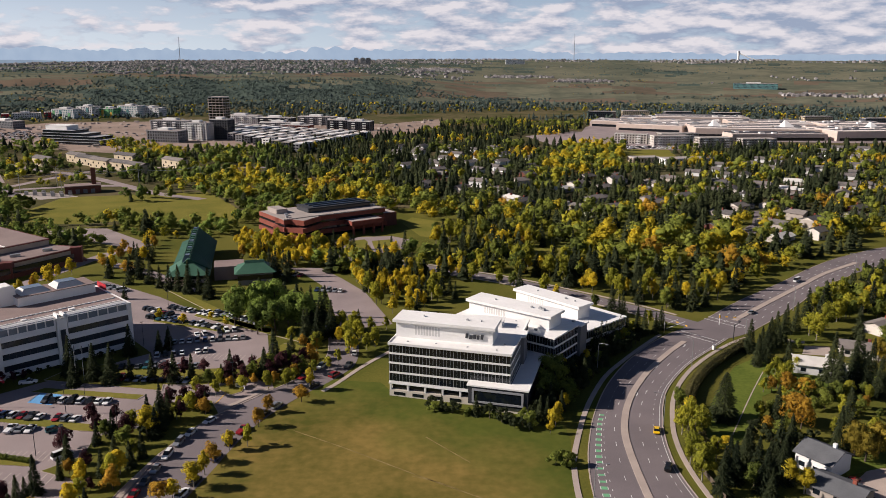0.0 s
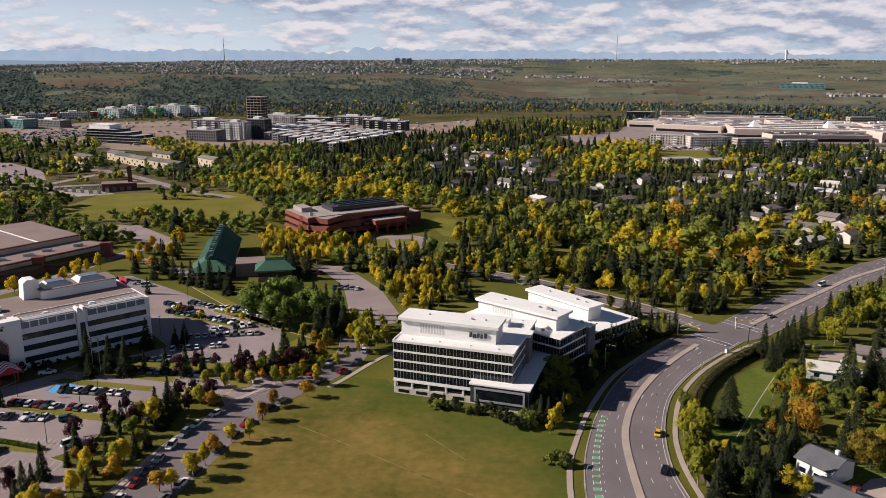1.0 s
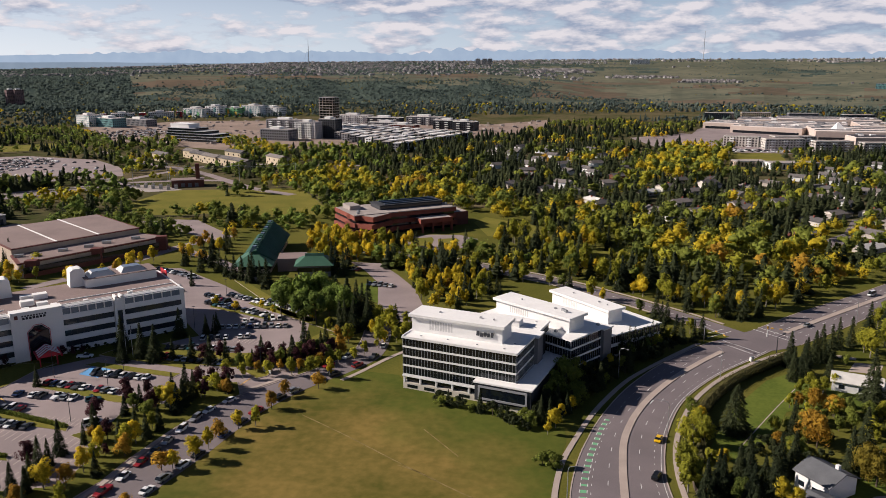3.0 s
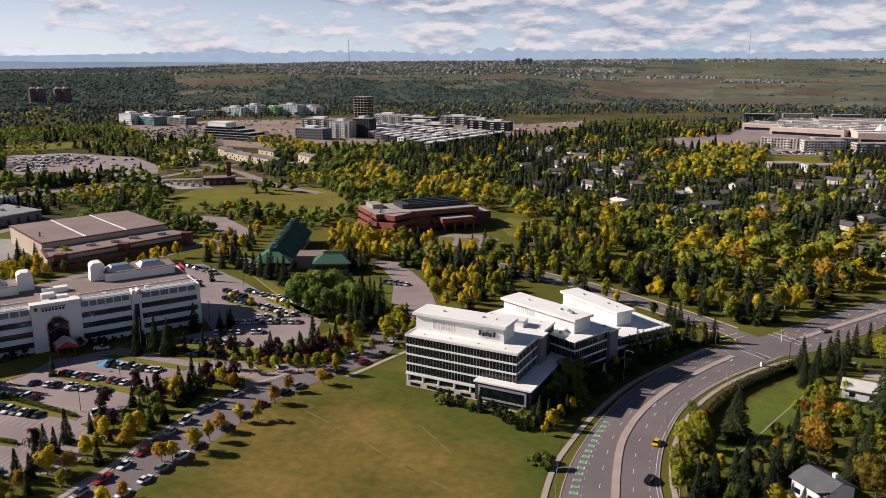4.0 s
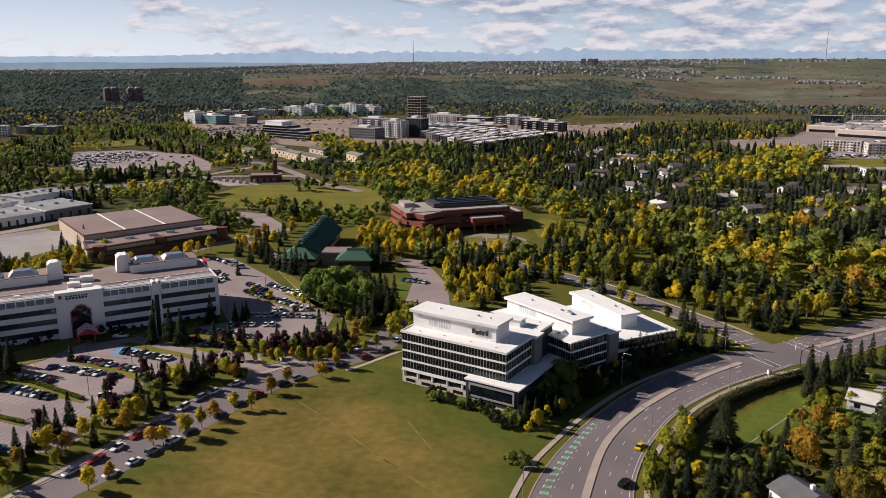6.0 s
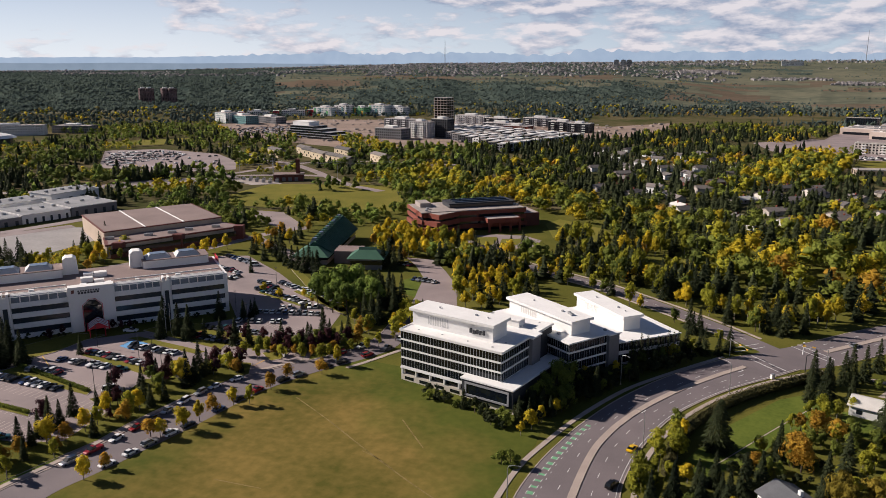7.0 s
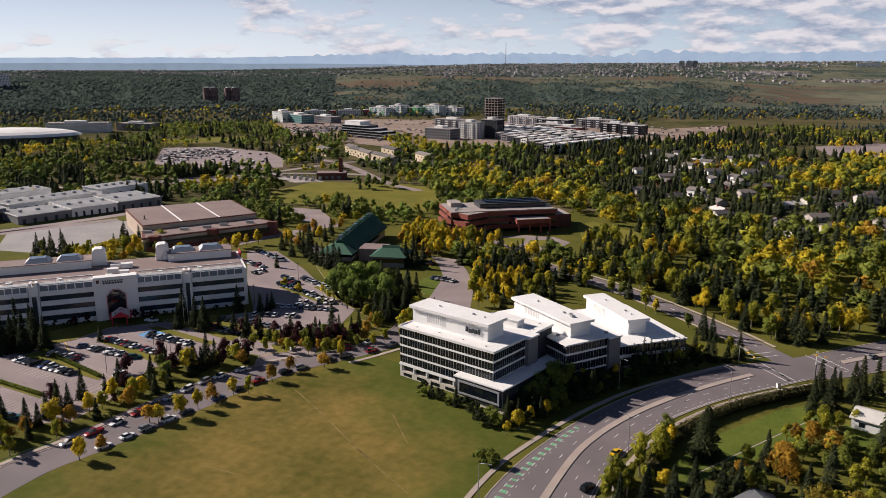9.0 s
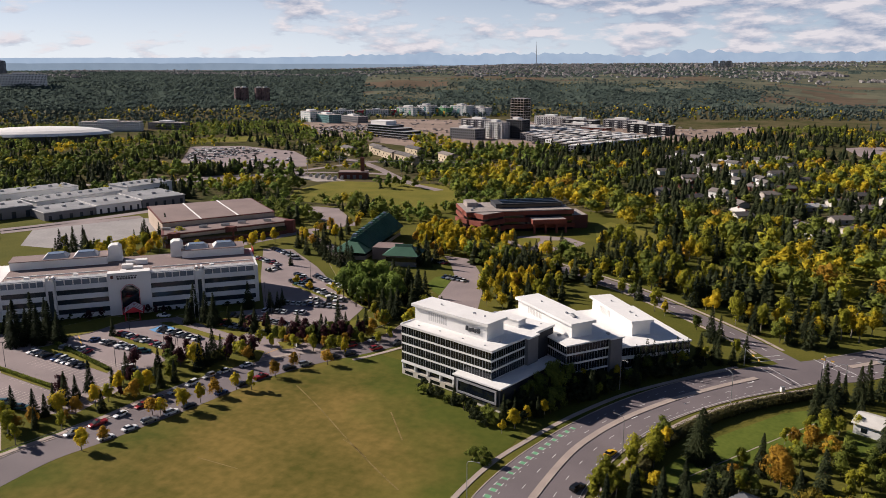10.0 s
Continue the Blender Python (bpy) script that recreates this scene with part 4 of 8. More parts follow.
def white_office():
    """Long four-storey white block; its front runs from the far right end towards the lower left."""
    at = rotated((-112.6, 269.6), -135.0)   # u along the front, v out of the front (towards the viewer)
    o = thing("university_building", "long four-storey white office with ribbon windows and arched entrance", "office building")
    H, LONG = 17.4, 100.0
    Build().prism(rect(at, 0, LONG, -34, -0.6), -0.5, H - 1.0).part("wall", "white", o, "white rendered wall")
    Build().prism(rect(at, 1.2, LONG, -33.5, -2.0), H - 1.0, H - 0.7).part("roof", "mauve_roof", o, "brown gravel flat roof")
    bays = ((1.5, 22.5), (26.5, 44.0), (60.5, 80), (84, 100))
    for a, b2 in bays:
        for s in range(4):
            z = 0.6 + s * 4.1
            up = s == 3
            bm = Build().prism(rect(at, a, b2, -0.62, -0.35 if up else -0.5), z + 1.25, z + 3.95 if up else z + 3.25)
            if up:
                for i in range(6):
                    u = a + (b2 - a) * i / 6
                    Build().prism(rect(at, u + 0.3, u + (b2 - a) / 6 - 0.1, -0.62, -0.33), z + 1.25, z + 3.95).part("upper_window", "glass_sky", o, "tall upper window with the sky's reflection in its colour")
            win = bm.part("window_band", "charcoal" if up else "glass_blue", o, "dark band behind the upper windows" if up else "dark ribbon window")
            bm = Build()
            m = 6 if up else 8
            for i in range(m + 1):
                u = a + (b2 - a - 0.25) * i / m
                bm.prism(rect(at, u, u + (0.4 if up else 0.07), -0.4, -0.1 if up else -0.3), z + 1.4, z + 3.9 if up else z + 3.1)
            tagged(bm.part("mullion_grid", "white" if up else "dark_metal", win), kind="stuff")
            Build().prism(rect(at, a, b2, -0.6, 0.25), z - 0.45, z + 1.3, rect(at, a, b2, -0.6, -0.2)).part("spandrel", "white", o, "sloping white spandrel")
        Build().prism(rect(at, a, b2, -2.0, 0.2), H - 0.9, H - 0.1, rect(at, a, b2, -2.0, -1.5)).part("parapet", "white", o, "sloping white parapet")
    for u in (22.5, 80.0):
        Build().prism(rect(at, u, u + 4.0, -1.5, 0.8), -0.4, H - 1.2, rect(at, u + 0.4, u + 3.6, -1.5, 0.2)).part("pier", "white", o, "white pier")
        Build().prism(rect(at, u + 1.2, u + 2.8, -0.2, 0.95), 0.2, H - 5).part("stair_window", "glass_blue", o, "tall narrow stair window")
        Build().prism(rect(at, u + 0.6, u + 1.4, -3.4, 0.5), H - 1, H + 0.5).part("fin", "white", o)
        Build().prism(rect(at, u + 2.6, u + 3.4, -3.4, 0.5), H - 1, H + 0.5).part("fin", "white", o)
    # entrance bay
    Build().prism(rect(at, 44, 60.5, -3, 1.2), -0.4, H + 0.6).part("entrance_bay", "white", o, "white entrance bay")
    bm = Build()
    pts = [(0, 0), (1, 0), (1, 0.8), (0.66, 0.97), (0.34, 0.97), (0, 0.8)]
    for dv in (0.0, 0.25):
        p, q = at(48.9, 1.15 + dv), at(55.6, 1.15 + dv)
        bm.v += [(p[0] + (q[0] - p[0]) * a, p[1] + (q[1] - p[1]) * a, 12.8 * c) for a, c in pts]
    bm.f += [tuple(range(6)), tuple(range(6, 12))[::-1]] + [(i, (i + 1) % 6, 6 + (i + 1) % 6, 6 + i) for i in range(6)]
    bm.part("entrance_glass", "glass", o, "dark arched entrance glazing")
    fr = Build()
    p, q = at(48.7, 1.5), at(55.8, 1.5)
    ring = [(p[0] + (q[0] - p[0]) * a, p[1] + (q[1] - p[1]) * a, 13.2 * c) for a, c in pts[1:] + pts[:1]]
    fr.tube(ring, [0.12] * 6, 6)
    fr.part("entrance_frame", "red", o, "red entrance frame")
    can = Build().prism(rect(at, 47.4, 54.6, 2.5, 11), 3.5, 5.6, rect(at, 50.7, 51.3, 2.5, 11))
    can.part("canopy", "red", o, "red gabled entrance canopy with white stripes")
    for k in range(4):
        v = 3.4 + k * 2.0
        Build().prism(rect(at, 47.3, 54.7, v, v + 0.9), 3.56, 5.68, rect(at, 50.6, 51.4, v, v + 0.9)).part("canopy_stripe", "white", o, "white canopy stripe")
    for u in (47.0, 54.4):
        Build().prism(rect(at, u, u + 0.6, 2.4, 11.2), 3.0, 3.7).part("canopy_side", "red", o, "red canopy side")
    for u in (48.6, 54.0):
        Build().prism(rect(at, u, u + 0.4, 10.2, 10.7), 0, 3.3).part("canopy_post", "red", o)
    bars = Build()
    for i in range(7):
        bars.prism(rect(at, 49.5 + i * 1.1, 50.3 + i * 1.1, 1.18, 1.3), H - 2.2, H - 1.4)
    for i in range(9):
        bars.prism(rect(at, 49.2 + i * 0.9, 49.8 + i * 0.9, 1.18, 1.3), H - 1.2, H - 0.7)
    bars.part("lettering", "charcoal", o, "dark lettering strokes")
    Build().prism(rect(at, 58.2, 59.3, 1.18, 1.35), H - 1.7, H - 0.4).part("crest", "rust", o)
    # roof storeys and plant
    for u0, u1, v0, v1, z1 in ((4, 31, -33, -22, 20.0), (62, 100, -33, -22, 20.0)):
        Build().prism(rect(at, u0, u1, v0, v1), H - 0.8, z1).part("roof_storey", "white", o, "white roof storey")
        Build().prism(rect(at, u0 - 0.3, u1 + 0.3, v0 - 0.3, v1 + 0.3), z1, z1 + 0.3).part("roof_edge", "mauve_roof", o)
        for u in (u0 + 3.5, u0 + 15.5):
            Build().prism(rect(at, u, u + 10, v0 + 1, v1 - 1), z1 + 0.3, z1 + 1.9, rect(at, u + 1.6, u + 8.4, v0 + 3, v1 - 3)).part("skylight", "louvre", o, "pyramid skylight in white frame")
            Build().prism(rect(at, u + 1.8, u + 8.2, v0 + 3.2, v1 - 3.2), z1 + 1.9, z1 + 2.1).part("skylight_cap", "glass_sky", o)
    for u, v in ((33, -29), (59, -29)):
        Build().prism(rect(at, u - 3, u + 3, v - 3, v + 3), H - 0.8, 23.0, rect(at, u - 2.6, u + 2.6, v - 3, v + 3)).part("stair_tower", "white", o, "rounded white roof tower")
        Build().prism(rect(at, u - 2.6, u + 2.6, v - 3, v + 3), 23.0, 23.9, rect(at, u - 1.4, u + 1.4, v - 3, v + 3)).part("tower_cap", "white", o)
    for u, v, s in ((47, -9, 2.4), (51, -13, 3.0), (45.5, -20, 3.2), (53.5, -6, 1.6), (50.5, -21, 2.6), (18, -6, 1.3), (72, -6, 1.3), (34, -5, 1.1), (90, -6, 1.4), (44.5, -6, 1.4)):
        Build().prism(rect(at, u, u + s * 1.5, v, v + s), H - 0.7, H - 0.7 + s * 0.6).part("air_unit", "white", o, "white rooftop air unit")
    Build().prism([at(-0.2, -31), at(-0.4, -31), at(-0.4, -23), at(-0.2, -23)], 14, 18.4).part("banner", "red", o, "red banner panel on the end wall")
    for v in (-4.4, -9.5):
        Build().prism(rect(at, 2, 43.5, v, v + 0.35), H - 0.72, H - 0.35).part("roof_kerb", "white", o, "white roof kerb")
        Build().prism(rect(at, 61, 99, v, v + 0.35), H - 0.72, H - 0.35).part("roof_kerb", "white", o, "white roof kerb")
    # far rear wing edge
    Build().prism(rect(at, 100, 190, -34, -4), -0.5, H - 1.0).part("wing", "white", o, "white rear wing")


white_office()


def arena():
    o = thing("sports_arena", "large brown-roofed arena hall with cream walls and lower front block", "arena")
    main = [(-293, 377), (-254, 433), (-206.8, 399.5), (-243, 341)]
    Build().prism(main, 0, 10.0).part("wall", "cream", o, "cream panel wall")
    c = (-249, 388)
    edge = [((p[0] - c[0]) * 1.012 + c[0], (p[1] - c[1]) * 1.012 + c[1]) for p in main]
    Build().prism(edge, 10.0, 10.5).part("roof_edge", "rust", o, "rust red roof edge")
    inner = [((p[0] - c[0]) * 0.985 + c[0], (p[1] - c[1]) * 0.985 + c[1]) for p in main]
    Build().prism(inner, 10.5, 10.62).part("roof", "mauve_roof", o, "brown gravel roof")
    b = Build()
    for k in (0.33, 0.66):
        p = (main[0][0] + (main[1][0] - main[0][0]) * k, main[0][1] + (main[1][1] - main[0][1]) * k)
        q = (main[3][0] + (main[2][0] - main[3][0]) * k, main[3][1] + (main[2][1] - main[3][1]) * k)
        ribbon(b, offset([p, q], 0.5), offset([p, q], -0.5), 10.6, 10.8)
    b.part("roof_joint", "white", o, "white expansion joint")
    low = [(-243, 341), (-206.8, 399.5), (-188, 394), (-228, 326)]
    Build().prism(low, 0, 6.6).part("front_block", "cream", o, "lower front block")
    c2 = (-216, 365)
    Build().prism([((p[0] - c2[0]) * 1.02 + c2[0], (p[1] - c2[1]) * 1.02 + c2[1]) for p in low], 6.6, 7.4).part("fascia", "rust", o, "rust red fascia")
    Build().prism([((p[0] - c2[0]) * 0.97 + c2[0], (p[1] - c2[1]) * 0.97 + c2[1]) for p in low], 7.4, 7.5).part("front_roof", "mauve_roof", o)
    p, q = (-225.5, 325.6), (-189, 388)
    ribbon(Build(), offset([p, q], 0.1), offset([p, q], -0.35), 2.4, 5.2).part("window_band", "glass", o, "dark window band")
    ribbon(Build(), offset([p, q], 0.1), offset([p, q], -0.3), 0, 2.4).part("base_wall", "brick_dark", o)
    for k in (0.08, 0.5, 0.97):
        p = (low[3][0] + (low[2][0] - low[3][0]) * k, low[3][1] + (low[2][1] - low[3][1]) * k)
        Build().prism([(p[0] - 2, p[1] - 3), (p[0] + 3, p[1] - 1), (p[0] + 2, p[1] + 3), (p[0] - 3, p[1] + 1)], 0, 8.0).part("buttress", "rust", o, "rust red buttress")
    for x, y in ((-222, 352), (-214, 362), (-210, 372), (-200, 384), (-236, 337)):
        Build().prism([(x - 2, y - 1.2), (x + 2, y + 1.2), (x + 1.2, y + 2.6), (x - 2.8, y + 0.2)], 7.5, 8.9).part("air_unit", "grey_metal", o, "grey rooftop air unit")
    Build().prism([(-187, 396), (-183, 391), (-183.6, 390), (-188, 395)], 0, 0.3, [(-190, 401), (-189, 400), (-189.6, 399), (-190.6, 400)]).part("stay", "rust", o)


arena()


def warehouse(x, y, turn, long, deep, h, roof, wall, label, units=4, doors=5):
    o = thing("warehouse", label, "warehouse", x, y, 0, turn, "warehouses")
    Build().box(0, long, 0, deep, 0, h).part("wall", wall, o)
    Build().box(-0.4, long + 0.4, -0.4, deep + 0.4, h, h + 0.45).part("parapet", "louvre", o, "pale roof edge")
    Build().box(0.4, long - 0.4, 0.4, deep - 0.4, h + 0.5, h + 0.56).part("roof", roof, o)
    for i in range(units):
        u = long * (i + 0.5) / units
        Build().box(u, u + 2.4, deep * 0.45, deep * 0.45 + 1.8, h + 0.5, h + 1.8).part("roof_unit", "grey_metal", o)
    for i in range(doors):
        u = long * (i + 0.4) / doors
        Build().box(u, u + long / doors * 0.3, -0.12, 0.02, 0, h * 0.6).part("loading_door", "glass_blue", o, "dark loading door")
    return o


warehouse(-357, 348, 72, 34, 30, 5.2, "workshop_roof", "grey_panel", "low grey workshop hall with pale flat roof", 3, 5)
warehouse(-346.6, 381, 72, 32, 36, 5.6, "workshop_roof", "white", "low white workshop hall with pale flat roof", 4, 6)
warehouse(-336.4, 412.3, 72, 33, 40, 6.0, "workshop_roof", "grey_panel", "grey workshop hall with pale flat roof", 3, 5)
warehouse(-396, 372, 80, 66, 24, 6.0, "workshop_roof", "white", "white laboratory hall with rooftop plant", 8, 9)
warehouse(-383, 441, 80, 40, 26, 8.0, "workshop_roof", "white", "taller white laboratory hall with dark window strip", 6, 4)
warehouse(-394, 316, 72, 44, 28, 7.5, "workshop_roof", "grey_panel", "grey industrial hall with pale flat roof", 4, 5)
warehouse(-440, 360, 75, 70, 26, 8.0, "workshop_roof", "white", "white industrial hall behind the workshops", 6, 6)


def green_hall():
    o = thing("green_roof_hall", "low hall with tall sloping dark green metal roofs", "hall")
    a = rotated((-119.7, 356.0), 102.6)    # u away from the viewer, v to the left
    Build().prism(rect(a, -5, 60, -8.4, 7.4), -0.2, 5.2).part("wall", "cream", o, "pale wall under the eaves")
    Build().prism(rect(a, -5.1, 60.1, -8.5, 7.5), 2.2, 3.8).part("window_band", "glass", o, "dark window band")
    # hip takes the lighter green that imitates sun on it
    Build().prism(rect(a, -8, 12, -10, 10), 4.4, 8.2, rect(a, 0, 12, -2.6, 3.4)).part("hip_roof", "green_roof_light", o, "lower hipped roof with sunlight put into its green")
    # steep roof with its ridge near the left edge
    b = Build()
    for u, eave, ridge, left in ((1.5, 5.0, 10.2, 6.4), (20, 4.8, 11.0, 6.4), (42, 4.8, 12.0, 6.6), (62, 5.0, 13.0, 7.0)):
        for v, z in ((-9.8, eave), (-0.8, ridge), (0.6, ridge), (4.6, left), (8.6, left - 1.6)):
            b.v.append((*a(u, v), z))
    for i in range(3):
        for k in range(4):
            q = i * 5 + k
            b.f.append((q, q + 1, q + 6, q + 5))
    b.f += [(0, 4, 3, 2, 1), (15, 16, 17, 18, 19), (0, 5, 10, 15, 19, 14, 9, 4)]
    b.part("roof", "green_roof", o, "dark green standing seam roof")
    for i in range(24):
        u = 3 + i * 2.4
        z = 10.25 + u / 60 * 2.75
        Build().tube([(*a(u, -0.8), z + 0.12), (*a(u, -9.7), 5.05)], [0.09, 0.09], 4).part("roof_seam", "green_roof", o)
    for i in range(13):
        u = 4 + i * 4.3
        z = 10.2 + u / 60 * 2.75
        Build().prism(rect(a, u, u + 2.8, -0.5, 3.6), z - 2.6, z + 1.5, rect(a, u + 0.3, u + 2.5, -0.3, 1.6)).part("skylight", "green_roof_light" if i % 3 else "glass_sky", o, "skylight in a pale green frame")
    for v, up in ((-0.6, 0.9), (3.0, -0.9)):
        Build().tube([(*a(2, v), 10.3 + up), (*a(61, v), 13.0 + up)], [0.12, 0.12], 6).part("rail", "green_roof_light", o, "pale green roof rail")
    for i in range(9):
        u = 3 + i * 7.0
        z = 10.25 + u / 60 * 2.75
        Build().tube([(*a(u, -0.6), z - 0.4), (*a(u, -0.6), z + 0.95)], [0.08, 0.08], 5).part("rail_post", "green_roof_light", o)
    h = rotated((-88.6, 356.8), 15.0)
    Build().prism(rect(h, -8, 8, -7, 7), -0.2, 6.0).part("wall", "grey_panel", o, "grey wall of the smaller hall")
    Build().prism(rect(h, -8.05, 8.05, -7.05, 7.05), 2.4, 4.6).part("window_band", "glass", o)
    Build().prism(rect(h, -9.6, 9.6, -8.6, 8.6), 5.8, 9.0, rect(h, -4.5, 4.5, -1.2, 1.2)).part("hipped_roof", "green_roof_light", o, "hipped green metal roof")
    Build().prism(rect(h, -4.6, 4.6, -1.3, 1.3), 8.9, 10.2, rect(h, -4.6, 4.6, -0.3, 0.3)).part("lantern", "green_roof", o)
    Build().prism(rect(rotated((-103, 365), 15), -7, 7, -7, 6), -0.2, 6.6).part("link", "mauve_roof", o, "flat-roofed link")


green_hall()


def brick_building():
    o = thing("brick_building", "three-storey red brick institute with terraces and dark window bands", "institute", -1, -11)
    a = rotated((-88, 450), 36.0)     # u along the front
    for s in range(3):
        z = s * 4.2
        ins = 0.0 if s == 0 else 0.6
        Build().prism(rect(a, -2 + ins, 68 - ins, 0 + ins, 36), z + 1.7, z + 4.2).part("wall", "brick", o, "red brick band")
        Build().prism(rect(a, -1.2 + ins, 67 - ins, 0.8 + ins, 35), z - 0.2, z + 1.7).part("window_band", "glass", o, "recessed dark window band")
    Build().prism(rect(a, -1, 67, 1, 35), 12.6, 12.75).part("roof", "gravel", o, "pale gravel roof terrace")
    Build().prism(rect(a, -1.6, 67.4, 0.4, 1.2), 12.6, 13.2).part("parapet", "gravel", o, "pale parapet cap")
    Build().prism(rect(a, 20, 63, 12, 28), 12.7, 15.3).part("upper_storey", "charcoal", o, "black panelled upper storey")
    Build().prism(rect(a, 20.4, 62.6, 11.8, 12.05), 13.3, 14.8).part("clerestory_window", "glass", o, "dark clerestory glazing")
    Build().prism(rect(a, 19.5, 63.5, 11.5, 28.5), 15.3, 15.6).part("upper_roof", "charcoal", o, "dark flat upper roof")
    for v in (13.5, 19.0, 24.0):
        Build().prism(rect(a, 24, 61, v, v + 1.8), 15.6, 16.3, rect(a, 24.3, 60.7, v + 0.5, v + 1.3)).part("skylight", "glass_blue", o, "long glazed skylight strip")
    Build().prism(rect(a, 3, 10, 20, 33), 12.7, 15.4).part("roof_hut", "gravel", o, "pale roof hut")
    for u, v in ((2.5, 6), (5, 12), (64, 10), (64.5, 20)):
        Build().prism(rect(a, u, u + 1.6, v, v + 1.4), 12.7, 14.0).part("roof_unit", "grey_metal", o)
    # stepped terraces at the near corner
    t = rotated((-98, 452), -26.0)
    for s, d in ((0, 0), (1, 2.5), (2, 5)):
        Build().prism(rect(t, 0, 22 - d * 0.3, d, 22), s * 4.2 + 1.4, s * 4.2 + 4.2).part("terrace", "brick", o, "brick terrace band")
        Build().prism(rect(t, 0.8, 21 - d * 0.3, d + 1, 22), s * 4.2 - 0.2, s * 4.2 + 1.4).part("window_band", "glass", o)
    Build().prism(rect(t, 1, 20, 6, 21), 12.6, 12.8).part("roof", "gravel", o)
    for s in range(3):
        for u in (8, 15.5):
            Build().tube([(*a(u, 0.5), s * 4.2 + 1.7), (*a(u, 0.5), s * 4.2 + 4.2)], [3.9, 3.9], 18).part("round_bay", "brick", o, "rounded brick bay")
            Build().tube([(*a(u, 0.5), s * 4.2 - 0.2), (*a(u, 0.5), s * 4.2 + 1.7)], [3.2, 3.2], 18).part("bay_window", "glass", o, "curved dark bay window")
    # entrance canopy
    Build().prism(rect(a, 38, 60, -9, 0), 6.0, 8.6).part("canopy", "brick", o, "brick entrance canopy")
    Build().prism(rect(a, 38.6, 59.4, -8.4, 0), 8.6, 8.75).part("canopy_roof", "gravel", o)
    for u in (39, 46, 53, 59):
        Build().prism(rect(a, u, u + 1.2, -8.6, -7.4), -0.2, 6.0).part("pillar", "brick", o, "brick pillar")
    Build().prism(rect(a, 67, 78, 4, 26), -0.2, 8.4).part("side_wing", "brick_dark", o, "lower brick wing")
    Build().prism(rect(a, 67.5, 77.5, 4.5, 25.5), 8.4, 8.5).part("side_roof", "gravel", o)


brick_building()


# ---- trees ----
rng = np.random.default_rng(5)


def quads(centres, along, across):
    """Four-cornered leaves: (n,3) arrays of centre and half axes; returns vertices and faces."""
    v = np.stack([centres - along - across * 0.6, centres + along * 0.2 - across, centres + along + across * 0.3, centres - along * 0.1 + across], 1)
    return v.reshape(-1, 3)


def unit(n):
    d = rng.normal(size=(n, 3))
    return d / np.linalg.norm(d, axis=1, keepdims=True)


def broadleaf_points(n, h, wide, size, lobes=14, bottom=0.1):
    """A crown of lobes with gaps; h: the tree's height, wide: the crown's half width."""
    cz = h * (1 + bottom) / 2
    hz = h * (1 - bottom) / 2
    c = unit(lobes) * rng.uniform(0.3, 0.82, (lobes, 1)) * (wide, wide, hz) + (0, 0, cz)
    c[:, :2] *= np.clip(1.25 - np.abs((c[:, 2:] - cz + hz * 0.25) / hz) * 0.6, 0.4, 1.1)
    c[0] = (0, 0, cz + hz * 0.45)
    r = rng.uniform(0.2, 0.46, lobes)
    k = rng.integers(0, lobes, n)
    d = unit(n)
    d[:, 2] = np.where(rng.random(n) < 0.35, np.abs(d[:, 2]), d[:, 2])
    shell = rng.uniform(0.62, 1.08, (n, 1))
    p = c[k] + d * shell * r[k][:, None] * (wide, wide, hz * 0.8)
    a = unit(n)
    a -= d * (a * d).sum(1, keepdims=True) * 0.88
    b = np.cross(a, d + unit(n) * 0.35)
    b /= np.linalg.norm(b, axis=1, keepdims=True) + 1e-6
    s = size * rng.uniform(0.6, 1.25, (n, 1))
    return quads(p, a * s, b * s * 0.8)


ICO = np.array([(0, 0, 1)] + [(0.894 * math.cos(i * math.tau / 5), 0.894 * math.sin(i * math.tau / 5), 0.447) for i in range(5)] + [(0.894 * math.cos((i + 0.5) * math.tau / 5), 0.894 * math.sin((i + 0.5) * math.tau / 5), -0.447) for i in range(5)] + [(0, 0, -1)])
OCTA = np.array([(0, 0, 1), (1, 0, 0), (0, 1, 0), (-1, 0, 0), (0, -1, 0), (0, 0, -1)])
OCTA_F = np.array([(0, 1 + i, 1 + (i + 1) % 4) for i in range(4)] + [(5, 1 + (i + 1) % 4, 1 + i) for i in range(4)])
ICO_F = np.array([(0, 1 + i, 1 + (i + 1) % 5) for i in range(5)] + [(1 + i, 6 + i, 1 + (i + 1) % 5) for i in range(5)] + [(6 + i, 6 + (i + 1) % 5, 1 + (i + 1) % 5) for i in range(5)] + [(11, 6 + (i + 1) % 5, 6 + i) for i in range(5)])


